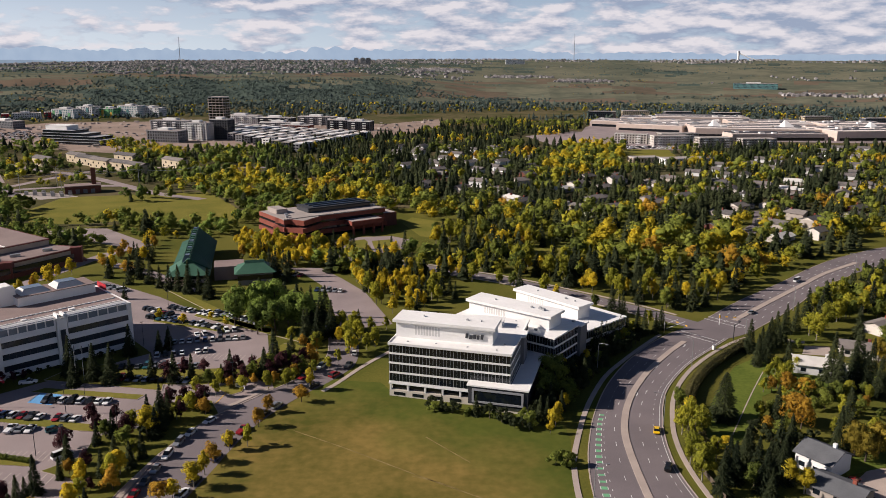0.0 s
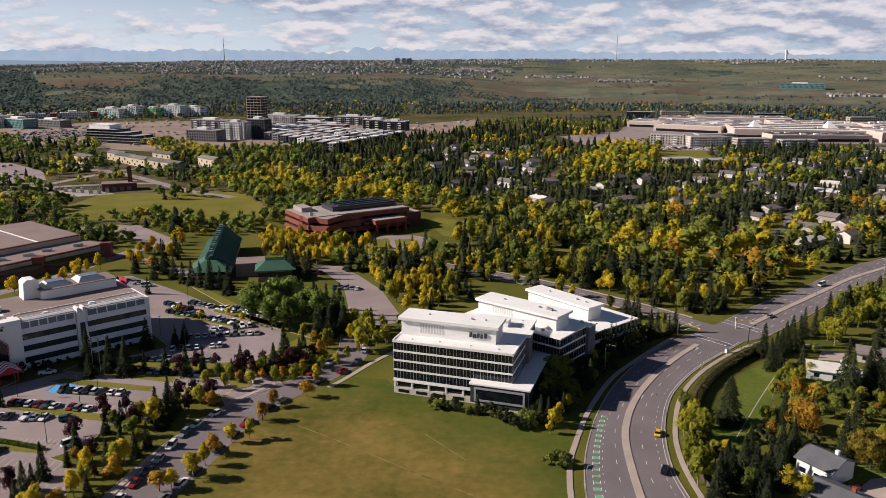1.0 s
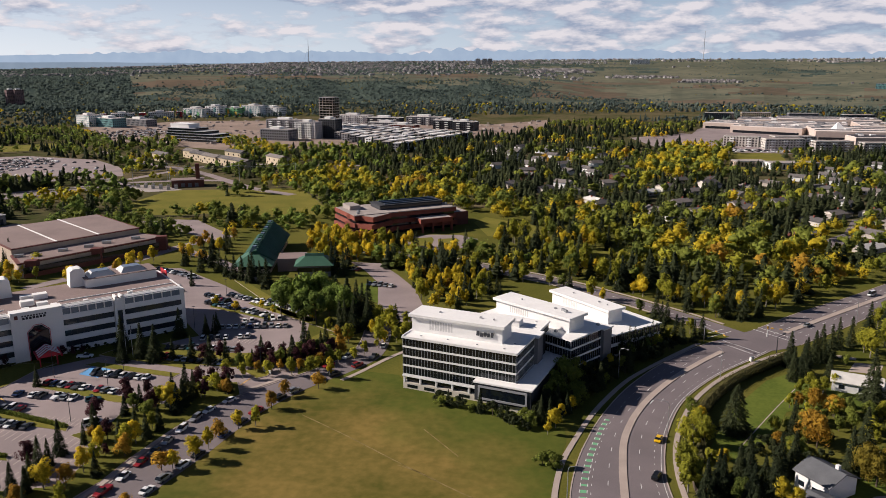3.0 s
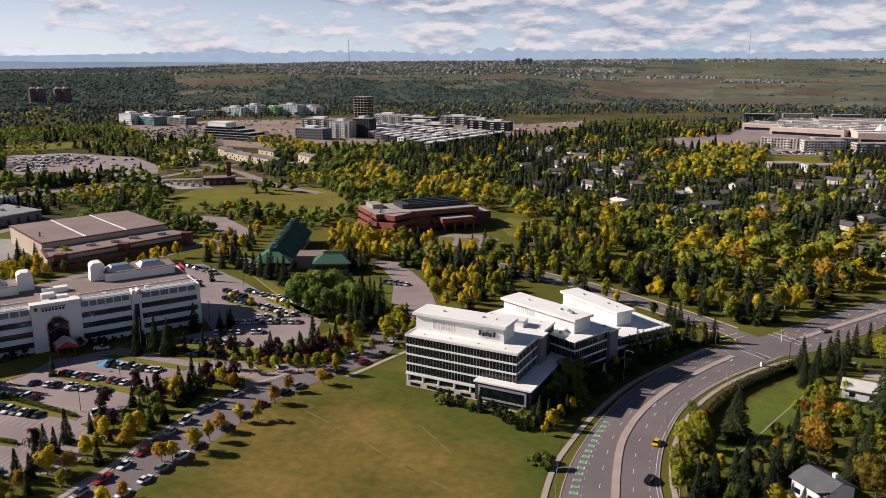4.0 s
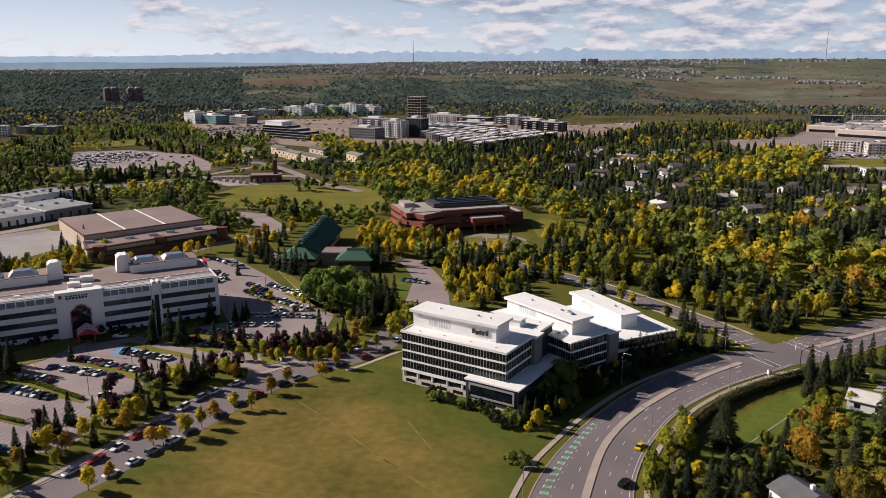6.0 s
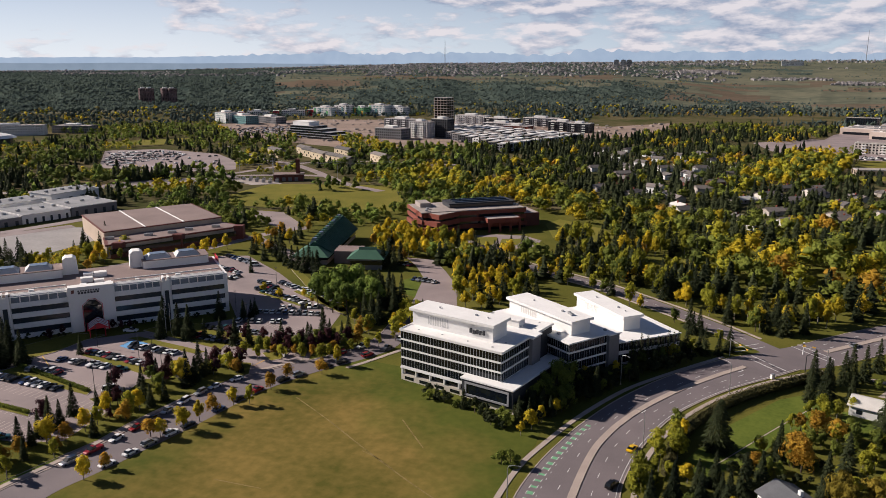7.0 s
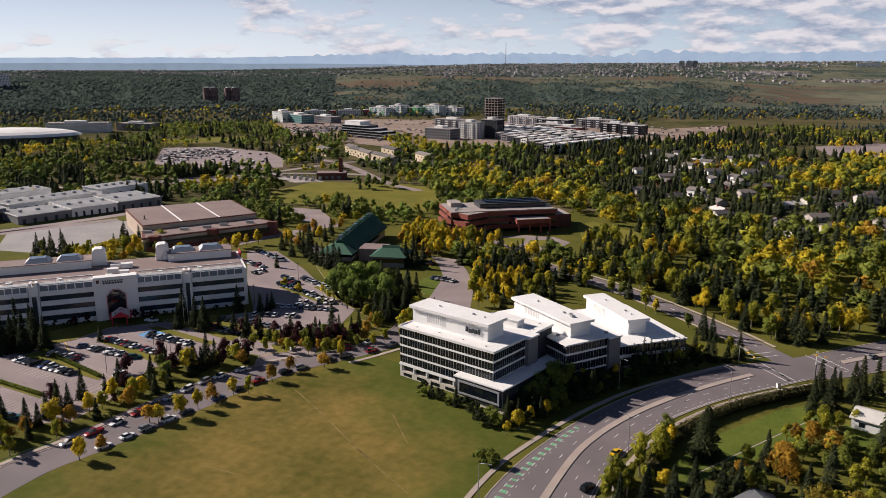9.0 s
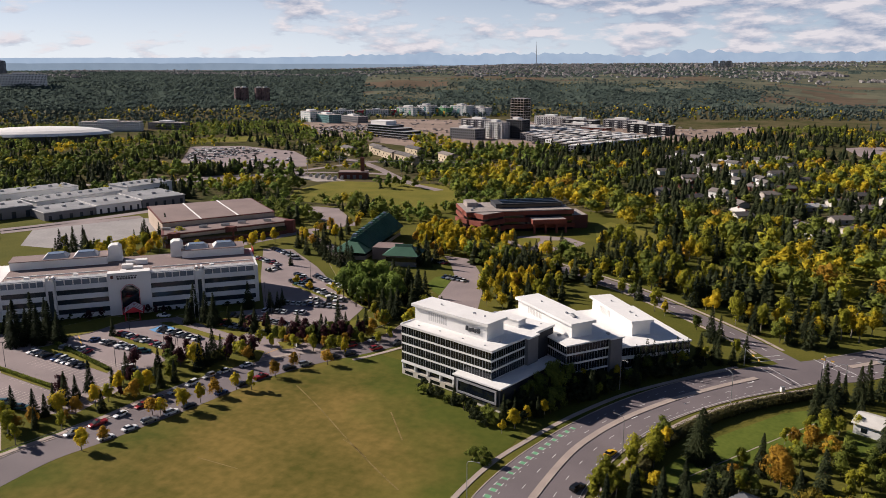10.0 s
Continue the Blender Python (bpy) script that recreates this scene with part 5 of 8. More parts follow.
def clumps(h, wide, lobes, bottom=0.0, fill=1.0, rough=0.22, solid=ICO, faces=ICO_F):
    """Uneven leaf masses, each a rough many-sided lump, heaped into a crown."""
    cz, hz = h * (1 + bottom) / 2, h * (1 - bottom) / 2
    out = []
    for i in range(lobes):
        d = unit(1)[0]
        k = float(rng.uniform(0.25, 0.72)) if i else 0.0
        c = np.array((d[0] * wide * k, d[1] * wide * k, cz + d[2] * hz * k))
        if i == 0:
            c[2] = cz + hz * 0.35
        c[:2] *= min(1.1, max(0.45, 1.2 - abs(c[2] - cz + hz * 0.2) / hz * 0.6))
        r = float(rng.uniform(0.3, 0.5)) * (0.75 if lobes > 9 else 1.0) * fill
        turn = float(rng.uniform(0, 6.28))
        v = solid * (1 + rng.normal(0, rough, (len(solid), 1)))
        v = np.stack([v[:, 0] * math.cos(turn) - v[:, 1] * math.sin(turn), v[:, 0] * math.sin(turn) + v[:, 1] * math.cos(turn), v[:, 2]], 1)
        lump = (v * (wide * r, wide * r, hz * r * 0.85) + c)[faces].reshape(-1, 3)
        away = lump - c + (c - (0, 0, cz)) * 0.35
        away /= np.linalg.norm(away, axis=1, keepdims=True) + 1e-9
        away += np.repeat(unit(len(faces)), 3, 0) * 0.62
        out.append(np.concatenate([lump, away / (np.linalg.norm(away, axis=1, keepdims=True) + 1e-9)], 1))
    return np.concatenate(out)


def with_normals(v, centre):
    """Separate triangles with their own normals, turned away from the crown's middle."""
    t = v.reshape(-1, 3, 3)
    n = np.cross(t[:, 1] - t[:, 0], t[:, 2] - t[:, 0])
    n /= np.linalg.norm(n, axis=1, keepdims=True) + 1e-9
    away = t.mean(1) - (0, 0, centre)
    back = (n * away).sum(1) < 0
    t = np.where(back[:, None, None], t[:, ::-1], t)
    n = np.where(back[:, None], -n, n) + away / (np.linalg.norm(away, axis=1, keepdims=True) + 1e-9) * 0.7
    n /= np.linalg.norm(n, axis=1, keepdims=True)
    return np.concatenate([t.reshape(-1, 3), np.repeat(n, 3, 0)], 1)


def spruce_points(n, h, wide, size, slim=0.9):
    """Whorls of drooping sprays on a cone, ragged at the edge."""
    t = rng.random(n) ** 1.35
    z = h * (0.05 + 0.95 * t)
    whorl = np.round(z / (h * 0.055)) * h * 0.055
    z = np.where(rng.random(n) < 0.75, whorl + rng.normal(0, h * 0.008, n), z)
    az = rng.random(n) * math.tau
    ragged = 1 + 0.16 * np.sin(az * 3 + z * 2.0) + rng.normal(0, 0.1, n)
    full = wide * np.clip(1 - z / (h * 1.01), 0.015, 1) ** slim * ragged
    rad = full * np.sqrt(rng.uniform(0.12, 1.0, n))
    out = np.stack([np.cos(az), np.sin(az), np.full(n, -0.42)], 1)
    p = np.stack([np.cos(az) * rad, np.sin(az) * rad, z - rad * 0.18], 1)
    p[:, 2] = np.maximum(p[:, 2], 0.15)
    side = np.stack([-np.sin(az), np.cos(az), rng.normal(0, 0.35, n)], 1)
    s = size * (0.55 + 0.6 * np.clip(1 - z / h, 0, 1))[:, None] * rng.uniform(0.7, 1.2, (n, 1))
    return quads(p, out * s, side * s * 0.6)


def leaf_mesh(name, v, mat, corners=4, tone=None):
    me = bpy.data.meshes.new(name)
    n = len(v) // corners
    normals, v = v[:, 3:], np.ascontiguousarray(v[:, :3])
    me.vertices.add(corners * n)
    me.vertices.foreach_set("co", v.astype(np.float32).ravel())
    me.loops.add(corners * n)
    me.loops.foreach_set("vertex_index", np.arange(corners * n, dtype=np.int32))
    me.polygons.add(n)
    me.polygons.foreach_set("loop_start", np.arange(0, corners * n, corners, dtype=np.int32))
    me.polygons.foreach_set("loop_total", np.full(n, corners, dtype=np.int32))
    if tone is not None:
        me.attributes.new("tone", 'FLOAT', 'FACE').data.foreach_set("value", tone.astype(np.float32))
    me.materials.append(M[mat])
    me.update(calc_edges=True)
    me.validate()
    if normals.shape[1]:
        me.normals_split_custom_set_from_vertices(normals.astype(np.float32).tolist())
    return me


def trunk_mesh(h, r, limbs, bark, crown=0.75):
    b = Build()
    lean = rng.normal(0, 0.02, 2) * h
    b.tube([(0, 0, -0.3), (lean[0] * 0.3, lean[1] * 0.3, h * 0.3), (lean[0], lean[1], h * crown)], [r, r * 0.7, r * 0.15], 7)
    for i in range(limbs):
        a, z = i * 2.4, h * (0.28 + 0.4 * i / max(1, limbs))
        d = h * 0.22
        b.tube([(0, 0, z), (math.cos(a) * d * 0.5, math.sin(a) * d * 0.5, z + d * 0.45), (math.cos(a) * d, math.sin(a) * d, z + d * 1.1)], [r * 0.42, r * 0.28, r * 0.06], 5)
    return b.mesh("trunk", bark)


KINDS = {
    "spruce": ("spruce_tree", "dark green pointed spruce tree", "spruce", 4),
    "green": ("broadleaf_tree", "broad green leafy tree", "leaf_green", 3),
    "fresh": ("cottonwood_tree", "tall bright green cottonwood tree", "leaf_fresh", 2),
    "lime": ("poplar_tree", "poplar tree turning yellow-green", "leaf_lime", 3),
    "yellow": ("aspen_tree", "golden yellow autumn aspen tree", "leaf_yellow", 4),
    "orange": ("ash_tree", "orange-yellow autumn ash tree", "leaf_orange", 3),
    "purple": ("chokecherry_tree", "small dark red-leaved chokecherry tree", "leaf_purple", 2),
    "bush": ("shrub", "low rounded green shrub", "leaf_green", 2),
    "pine": ("pine_tree", "broad dark green pine tree on a lawn", "spruce", 1),
    "juniper": ("evergreen_shrub", "dark spreading evergreen shrub", "spruce", 2),
    "willow": ("willow_tree", "large weeping willow with olive-yellow leaves", "leaf_olive", 1),
    "slim": ("columnar_juniper", "slim dark columnar evergreen", "spruce", 1),
}
MASTERS = {}
for key, (name, label, mat, count) in KINDS.items():
    for i in range(count):
        if key == "spruce":
            v = spruce_points(1350, 12.0, 2.15 + 0.22 * i, 0.62, 0.8 + 0.08 * i)
            tr = trunk_mesh(12, 0.2, 0, "bark", 0.95)
        elif key == "slim":
            v = spruce_points(500, 6.0, 0.5, 0.26, 0.45)
            tr = trunk_mesh(6, 0.12, 0, "bark", 0.9)
        elif key == "pine":
            v = spruce_points(2600, 12.0, 3.6, 0.62, 0.6)
            tr = trunk_mesh(12, 0.26, 0, "bark", 0.95)
        elif key == "juniper":
            v = broadleaf_points(900, 4.0, 1.7 + 0.4 * i, 0.3, 7, 0.02)
            tr = trunk_mesh(3.0, 0.1, 3, "bark")
        elif key == "willow":
            v = broadleaf_points(2300, 10.0, 3.9, 0.36, 22, 0.06)
            v = v.reshape(-1, 4, 3)
            v = (v.mean(1, keepdims=True) + (v - v.mean(1, keepdims=True)) * (0.7, 0.7, 2.0)).reshape(-1, 3)
            tr = trunk_mesh(10, 0.3, 6, "bark")
        elif key == "bush":
            v = broadleaf_points(900, 3.0, 2.2, 0.34, 6, 0.02)
            tr = trunk_mesh(2.4, 0.1, 3, "bark")
        else:
            tall = key in ("lime", "yellow")
            v = broadleaf_points(1500, 10.0, (2.5 if tall else 3.3) + 0.35 * i, 0.43, 16 + 2 * i, 0.1 if tall else 0.12)
            tr = trunk_mesh(10, 0.2, 5, "pale_bark" if tall else "bark")
        v = v.reshape(-1, 4, 3)[:, :3].reshape(-1, 3)
        if key in ("green", "fresh", "lime", "yellow", "orange", "purple", "willow"):
            half = 3.9 if key == "willow" else (2.5 if key in ("lime", "yellow") else 3.3) + 0.35 * i
            v = np.concatenate([with_normals(v, 5.0), clumps(10.0, half * 0.8, 14, 0.14, 0.85)])
        lean = v.reshape(-1, 3, v.shape[1])
        keep = np.arange(len(lean)) % 2 == 0 if key in ("spruce", "pine", "juniper", "bush", "slim") else (np.arange(len(lean)) % 2 == 0) | (np.arange(len(lean)) >= len(lean) - 280)
        lean = lean[keep].copy()
        middle = lean[:, :, :3].mean(1, keepdims=True)
        lean[:, :, :3] = middle + (lean[:, :, :3] - middle) * 1.32
        MASTERS.setdefault(key, []).append((tr, leaf_mesh("crown", v, mat, 3), leaf_mesh("crown", lean.reshape(-1, v.shape[1]), mat, 3)))


def tree(key, x, y, h, z=0.0, group=""):
    name, label, mat, count = KINDS[key]
    tr, near_crown, far_crown = MASTERS[key][int(rng.integers(0, count))]
    cr = near_crown if y < 270 else far_crown
    base = {"spruce": 12.0, "pine": 12.0, "slim": 6.0, "bush": 3.0, "juniper": 4.0}.get(key, 10.0)
    s = h / base
    o = new(name)
    o.empty_display_size = 0.5
    wide = s * float(rng.uniform(0.88, 1.14))
    o.matrix_basis = Matrix.LocRotScale((x, y, z), Euler((0, 0, float(rng.uniform(0, 6.28)))), (wide, wide, s))
    tagged(o, label, "shrub" if key in ("bush", "juniper") else "tree", group or name.replace("_", " ") + "s")
    for n, me in (("trunk", tr), ("crown", cr)):
        c = new(n, me)
        c.parent = o
    return o


def plant(key, spots, h, vary=0.18):
    for x, y in spots:
        tree(key, x, y, h * float(rng.uniform(1 - vary, 1 + vary)))


def spots(poly, gap, jitter=0.42):
    xs, ys = [p[0] for p in poly], [p[1] for p in poly]
    out, row, y = [], 0, min(ys)
    while y < max(ys):
        x = min(xs) + (row % 2) * gap / 2
        while x < max(xs):
            p = (x + float(rng.uniform(-jitter, jitter)) * gap, y + float(rng.uniform(-jitter, jitter)) * gap)
            if inside(p, poly):
                out.append(p)
            x += gap
        y += gap * 0.87
        row += 1
    return out


# trees along the playing field and the street
plant("yellow", [(-67.4, 140.6), (-61.1, 171.5), (-57.4, 190.6), (-42.2, 230.1), (-64.3, 165.7), (-60.3, 177.8), (-99.1, 139)], 7.2)
plant("orange", [(-66.4, 146.9), (-59.9, 184), (-52.6, 204.3), (-51.9, 213.5), (-67.1, 165.1), (-43.3, 221.2)], 6.2)
plant("lime", [(-53, 192.8), (-93.7, 137.8), (-83.2, 146.9)], 8.0)
plant("yellow", [(-88.6, 171.7), (-86.4, 161.2), (-91.3, 152.3), (-81.5, 177.6), (-82.3, 198.4)], 8.5)
plant("orange", [(-80.5, 170.5), (-86.8, 154.5), (-93, 145.2), (-69.9, 211.5)], 7.5)
plant("spruce", [(-96.7, 148.3), (-96.9, 155.1), (-97.3, 159.4), (-97.7, 163.4), (-98.5, 169.2)], 9)
plant("spruce", [(-96.8, 182.4), (-80.3, 181.2), (-79, 186), (-95.7, 175.6)], 9, 0.3)
plant("spruce", [(-83.1, 202), (-79.7, 201.9), (-80.9, 206), (-79.9, 208.9)], 11.5, 0.3)
plant("purple", [(-94.5, 207.5), (-97, 200.5), (-90.5, 178.5), (-72.5, 217)], 7.0)
plant("purple", [(-89.4, 203), (-100.1, 204.4), (-101.3, 190.1), (-102.8, 162.3), (-82, 216.5), (-78, 218.6), (-76.2, 208.4), (-87.4, 197)], 6.8)
plant("lime", [(-74.6, 214), (-77.4, 226.7), (-55.4, 229.8), (-71.4, 232.3), (-87.7, 202.7)], 6.5)
# in front of the white building
plant("spruce", [(-107.3, 235.4), (-118.4, 233), (-123.1, 241.1), (-110.8, 260), (-113.8, 237.7)], 12.5)
plant("spruce", [(-157.9, 190.8), (-152.4, 196.2), (-150.8, 190.2), (-165.9, 189.6), (-157.2, 185.7), (-146.3, 195.1), (-161.6, 195.9), (-159.3, 200)], 15)
at0 = rotated((-112.6, 269.6), -135.0)
plant("juniper", [at0(u + float(rng.uniform(-1, 1)), 2.6 + float(rng.uniform(-0.6, 1.2))) for u in (3, 6, 9, 13, 16, 20, 28, 31, 35, 38, 42, 63, 66, 70, 73, 76, 79, 85, 88, 92, 95)], 2.6, 0.4)
plant("purple", [(-142.8, 234.7), (-139.3, 235.6), (-136.9, 237.6), (-156.4, 222.9), (-155.8, 216.8)], 4.5)
plant("spruce", [(-134.4, 209.4), (-173.8, 192.8), (-101.1, 262.2), (-99.1, 265)], 8)
# between the entry road and the rear lot
plant("spruce", [(-102.2, 237.9), (-94.9, 237.8), (-87.1, 235.8), (-81.7, 237), (-71.8, 236.3), (-69.8, 240), (-65.8, 240.6)], 8, 0.4)
plant("spruce", [(-62.9, 240.7), (-64, 245.8), (-59.8, 244.3), (-57.3, 249.1), (-57.1, 253.6), (-54.2, 258), (-58.4, 239.4), (-54, 263.4)], 10, 0.4)
plant("purple", [(-79.3, 242.6), (-69, 243.3), (-55, 241.8), (-85.2, 239.6), (-69.8, 237.2), (-62.9, 242.1), (-53.5, 245.3), (-49.3, 244.7), (-57.1, 239.4), (-64.7, 235.6), (-47.5, 249.7), (-89.3, 236.1)], 7.0)
plant("orange", [(-60.7, 233.6), (-54.4, 235.4), (-49.2, 240.7), (-67.6, 231.5)], 5)
plant("green", [(-62.6, 238.1), (-57.3, 243.4), (-53, 248.4), (-47.4, 245.6), (-75.6, 234.4)], 7)
plant("orange", [(-46.3, 256), (-43.9, 250.1)], 6.5)
plant("yellow", [(-113.7, 297.6), (-84.5, 289.7), (-102.6, 292.6), (-92.8, 297.5)], 5)
plant("lime", [(-49.9, 232.5), (-48.4, 235.8), (-42.9, 242.5), (-38.5, 247.3), (-35.9, 251.3), (-70.6, 224.8), (-63.2, 228.4)], 6)
plant("spruce", [(-102.2, 264.3), (-100.3, 269.7), (-138.9, 326.5)], 7)
# in the shade between the dark glass office and the road
at1 = rotated((-16.5, 226.2), -15.5)
plant("juniper", [at1(46.5 + (i % 3) * 2.2, -2 + i * 2.2) for i in range(16)], 5.5, 0.35)
plant("spruce", [at1(46.3 + (i % 2) * 3.4, 1 + i * 4.4) for i in range(7)], 7.0)
plant("green", [at1(46.8 + (i % 2) * 2.6, 7 + i * 3.6) for i in range(6)], 10.5)
at2 = rotated((36.5, 238.8), -36.8)
plant("juniper", [at2(2.5 + (i % 2) * 2.5, -1 + i * 2.2) for i in range(11)], 5.0, 0.35)
for p in spots([(27, 205), (31, 205), (38.5, 217), (44, 229), (51, 242), (59, 254), (69, 266), (62, 268), (53, 259), (44, 246), (40, 233), (33, 224), (29, 213)], 3.1):
    k = ("juniper", "juniper", "spruce", "green", "juniper")[int(rng.integers(0, 5))]
    tree(k, p[0], p[1], {"juniper": 4.2, "spruce": 7.5, "green": 6.0}[k] * float(rng.uniform(0.7, 1.3)))
plant("yellow", [at2(4.5, 7.0)], 5.0)
plant("juniper", [(58 + i * 2.0, 259 + i * 1.8) for i in range(9)], 4.5, 0.35)
plant("orange", [(66.5, 268.5)], 4.5)
# round the green-roofed hall
plant("fresh", [(-80.7, 288), (-70.5, 281.8), (-63.5, 281.2), (-59.4, 286), (-57.9, 292.3), (-81.3, 296.7), (-73, 295.3), (-67.6, 300), (-52.9, 285.1), (-69.7, 285.4)], 17)
plant("spruce", [(-136.9, 352.3), (-129.8, 344.8), (-124.4, 341.7), (-119.2, 338.6), (-114, 335.6), (-116.9, 345.9), (-108.6, 334.9), (-144.9, 359.9), (-152, 367), (-150.4, 374), (-145.9, 349.9), (-102.5, 328.2)], 12)
plant("spruce", [(-57.1, 303.2), (-52.1, 298), (-48.3, 295.8), (-47.3, 301.7), (-54.2, 308.2), (-52.4, 292.4), (-50.8, 277.9), (-46.3, 275.5), (-50.6, 271), (-42, 280.2)], 13)
plant("spruce", [(-79.6, 355.5), (-80.7, 366.8), (-73.4, 354.9), (-73.6, 364), (-86.3, 377.7)], 12)
plant("lime", [(-38.7, 284.7), (-34, 278.8), (-35.6, 271.5), (-31.2, 276), (-45, 262.5), (-56.1, 273), (-32.7, 259.4)], 9)
plant("yellow", [(-37.7, 271), (-31.6, 262.8), (-65.9, 285), (-89.2, 364.6)], 8)
plant("orange", [(-50.5, 267.6), (-45, 262.5), (-168.7, 397.6), (-172.9, 412)], 7)
# shrubs and trees beside the dark glass office
plant("bush", [(-2.4, 214.8), (7.7, 212.1), (15.1, 209.4), (19.9, 208.3)], 2.8)
plant("juniper", [(-3.4, 216.4), (1, 214.4), (2.9, 213.6), (11, 211.3), (13.9, 209.8), (17.2, 207.6), (19.7, 205.8), (20.6, 203.6), (22.9, 204), (24.7, 202.2)], 4.2, 0.4)
plant("spruce", [(-0.2, 215.6), (9.9, 211.7), (18.4, 207.2)], 6.0, 0.3)
plant("bush", [(29.4, 183.1), (32.2, 181.9), (31.2, 185.1)], 4.2)
plant("green", [(23, 205.7), (25.2, 203.6)], 6.0)
plant("yellow", [(30.3, 200.1), (34.2, 210.1), (37, 216.9), (32.4, 204.6)], 6.0)
plant("yellow", [(41.3, 244.1), (49.9, 251.6)], 6.0)
plant("green", [(46.9, 254.2), (54.4, 262.3), (37.9, 240.3), (31.9, 230.3), (61.7, 267.9), (58, 265)], 6.5)
plant("orange", [(65, 270.8)], 6.0)
plant("lime", [(67.5, 270.8), (73.2, 283), (82.4, 292.9), (-27.2, 265.5), (-24.4, 268.4), (-30.1, 274.3)], 7.5)
plant("spruce", [(71.4, 284.3), (76.2, 286.3), (82.4, 283), (86, 288.2), (77.7, 281.7), (72.9, 303.5), (75.2, 306.5)], 9.5)
at3 = rotated((49.6, 258.6), -47.8)
for i in range(10):
    p = at3(2.2, 4.0 + i * 2.2 + float(rng.uniform(-0.3, 0.3)))
    tree("slim", p[0], p[1], 10.8 + float(rng.uniform(-1.4, 1.6)))


# ---- groves near by: each tree a thing ----
KEEP_OUT = [LAWN_FIELD, LOT2, LOT3, [(-25.1, 493), (-19.3, 512), (14.7, 488), (23.9, 465), (6.7, 444), (-12.1, 454)], [(47.1, 415), (63.3, 432), (73.2, 414), (65, 387.4), (51.5, 390.2)], [(-61.5, 338.9), (-57, 347.4), (-53.5, 343.2), (-45.8, 312.9), (-51, 316.5), (-59.8, 327.9)], [(-61.8, 430), (-60.8, 443), (-46.8, 452), (-29.5, 454), (-16.7, 444), (-18.6, 425), (-34, 410), (-46.3, 412)]]


def near_line(p, line, d):
    return any((p[0] - q[0]) ** 2 + (p[1] - q[1]) ** 2 < d * d for q in line)


ROADWAY = even(bend([((a[0] + b[0]) / 2, (a[1] + b[1]) / 2) for a, b in zip(ROAD_L, ROAD_R)]), 160)
CROSSWAY = even(bend(CROSS), 70)
SIDEWAYS = even(bend(ARENA_WAY), 30) + even(bend(HALL_WAY), 24)
FAR_WAYS = even(bend(PARK_WAY), 50) + even(bend(HILL_WAY), 70)
HOUSES = []


def free(p, extra=()):
    return not (near_line(p, ROADWAY, 17) or near_line(p, CROSSWAY, 7.5) or near_line(p, SIDEWAYS, 5.5) or near_line(p, FAR_WAYS, 9.5) or any(inside(p, k) for k in KEEP_OUT) or any(inside(p, k) for k in extra)
                or any((p[0] - h[0]) ** 2 + (p[1] - h[1]) ** 2 < h[2] ** 2 or (p[0] - h[0] + (h[0] - 50) * 10 / h[1]) ** 2 + (p[1] - h[1] + 10) ** 2 < 60 for h in HOUSES))


def pick(mix):
    return list(mix)[int(rng.choice(len(mix), p=np.array(list(mix.values())) / sum(mix.values())))]


TALL = {"spruce": 11.0, "green": 9.5, "lime": 10.5, "yellow": 10.0, "orange": 8.0, "purple": 5.5, "bush": 2.6, "juniper": 3.6}


def grove(poly, gap, mix, extra=(), scale=1.0):
    for p in spots(poly, gap):
        if free(p, extra):
            k = pick(mix)
            tree(k, p[0], p[1], TALL[k] * scale * float(rng.uniform(0.72, 1.2)))


GARDENS = [[(63.3, 201.3), (74.4, 230.9), (97.7, 269.5), (103.2, 252.3), (90.5, 217.5), (75.2, 194.1), (64.5, 186.3)], [(80.4, 216.1), (80.5, 225), (87.6, 242.8), (108.4, 264.3), (104.7, 239.4), (95.8, 219.9), (89.1, 216.5)], [(104.7, 176.2), (114.2, 180.9), (133.4, 180.8), (121.2, 162.1), (101.9, 167.1)]]
HOUSES += [(98.8, 182.2, 8), (95.5, 167.5, 8), (127, 246, 8), (118, 172, 9), (150, 262, 10), (172, 286, 10), (146, 222, 9)]
# the gardens behind the pavement
plant("green", [(71.7, 217.1)], 8)
plant("lime", [(67.4, 199.9), (71.6, 206.2), (72.5, 199.9), (68.3, 192.6), (64.3, 182.9), (67.3, 185.8), (67.6, 180.6), (64.8, 175), (71.7, 184.9)], 9.5)
plant("yellow", [(73.4, 211.7), (75.5, 188.8)], 6)
plant("pine", [(82.6, 209.8)], 14.5, 0.02)
plant("spruce", [(97.6, 208.2), (72.6, 174.5), (67.9, 169.3), (82, 189.4), (78, 181.9), (83.3, 179.1), (88.5, 185.7), (78.4, 169.7), (92.2, 187.5), (79, 176.3), (72.6, 178.3), (84.8, 174.9)], 11.5)
plant("spruce", [(78.3, 166), (120.9, 253.8), (116.5, 265.9)], 8)
plant("spruce", [(109, 251.2), (114.1, 255.9), (111.1, 263.6), (122.9, 269.3), (127.5, 274), (120.9, 269.3), (133.1, 284), (138.8, 287.9)], 13.5)
plant("spruce", [(126.1, 229.7), (128.3, 237.9), (131.7, 231.5), (134.4, 229.7), (138.1, 241.1), (140.2, 236.4), (136.9, 225.4), (106.7, 190.5), (111.4, 195.6)], 15)
plant("green", [(76.5, 171.8), (87.6, 176.3), (115.7, 216.5), (116.9, 223.4), (122.7, 225.4), (93.8, 197.4)], 6.5)
plant("lime", [(111.7, 242.7), (115.4, 241.3), (120.1, 246.1), (92.9, 209), (120.8, 216.5), (127.1, 225.4)], 6)
plant("orange", [(104.6, 228.5), (108.9, 227.7), (113.3, 224.6)], 7.5)
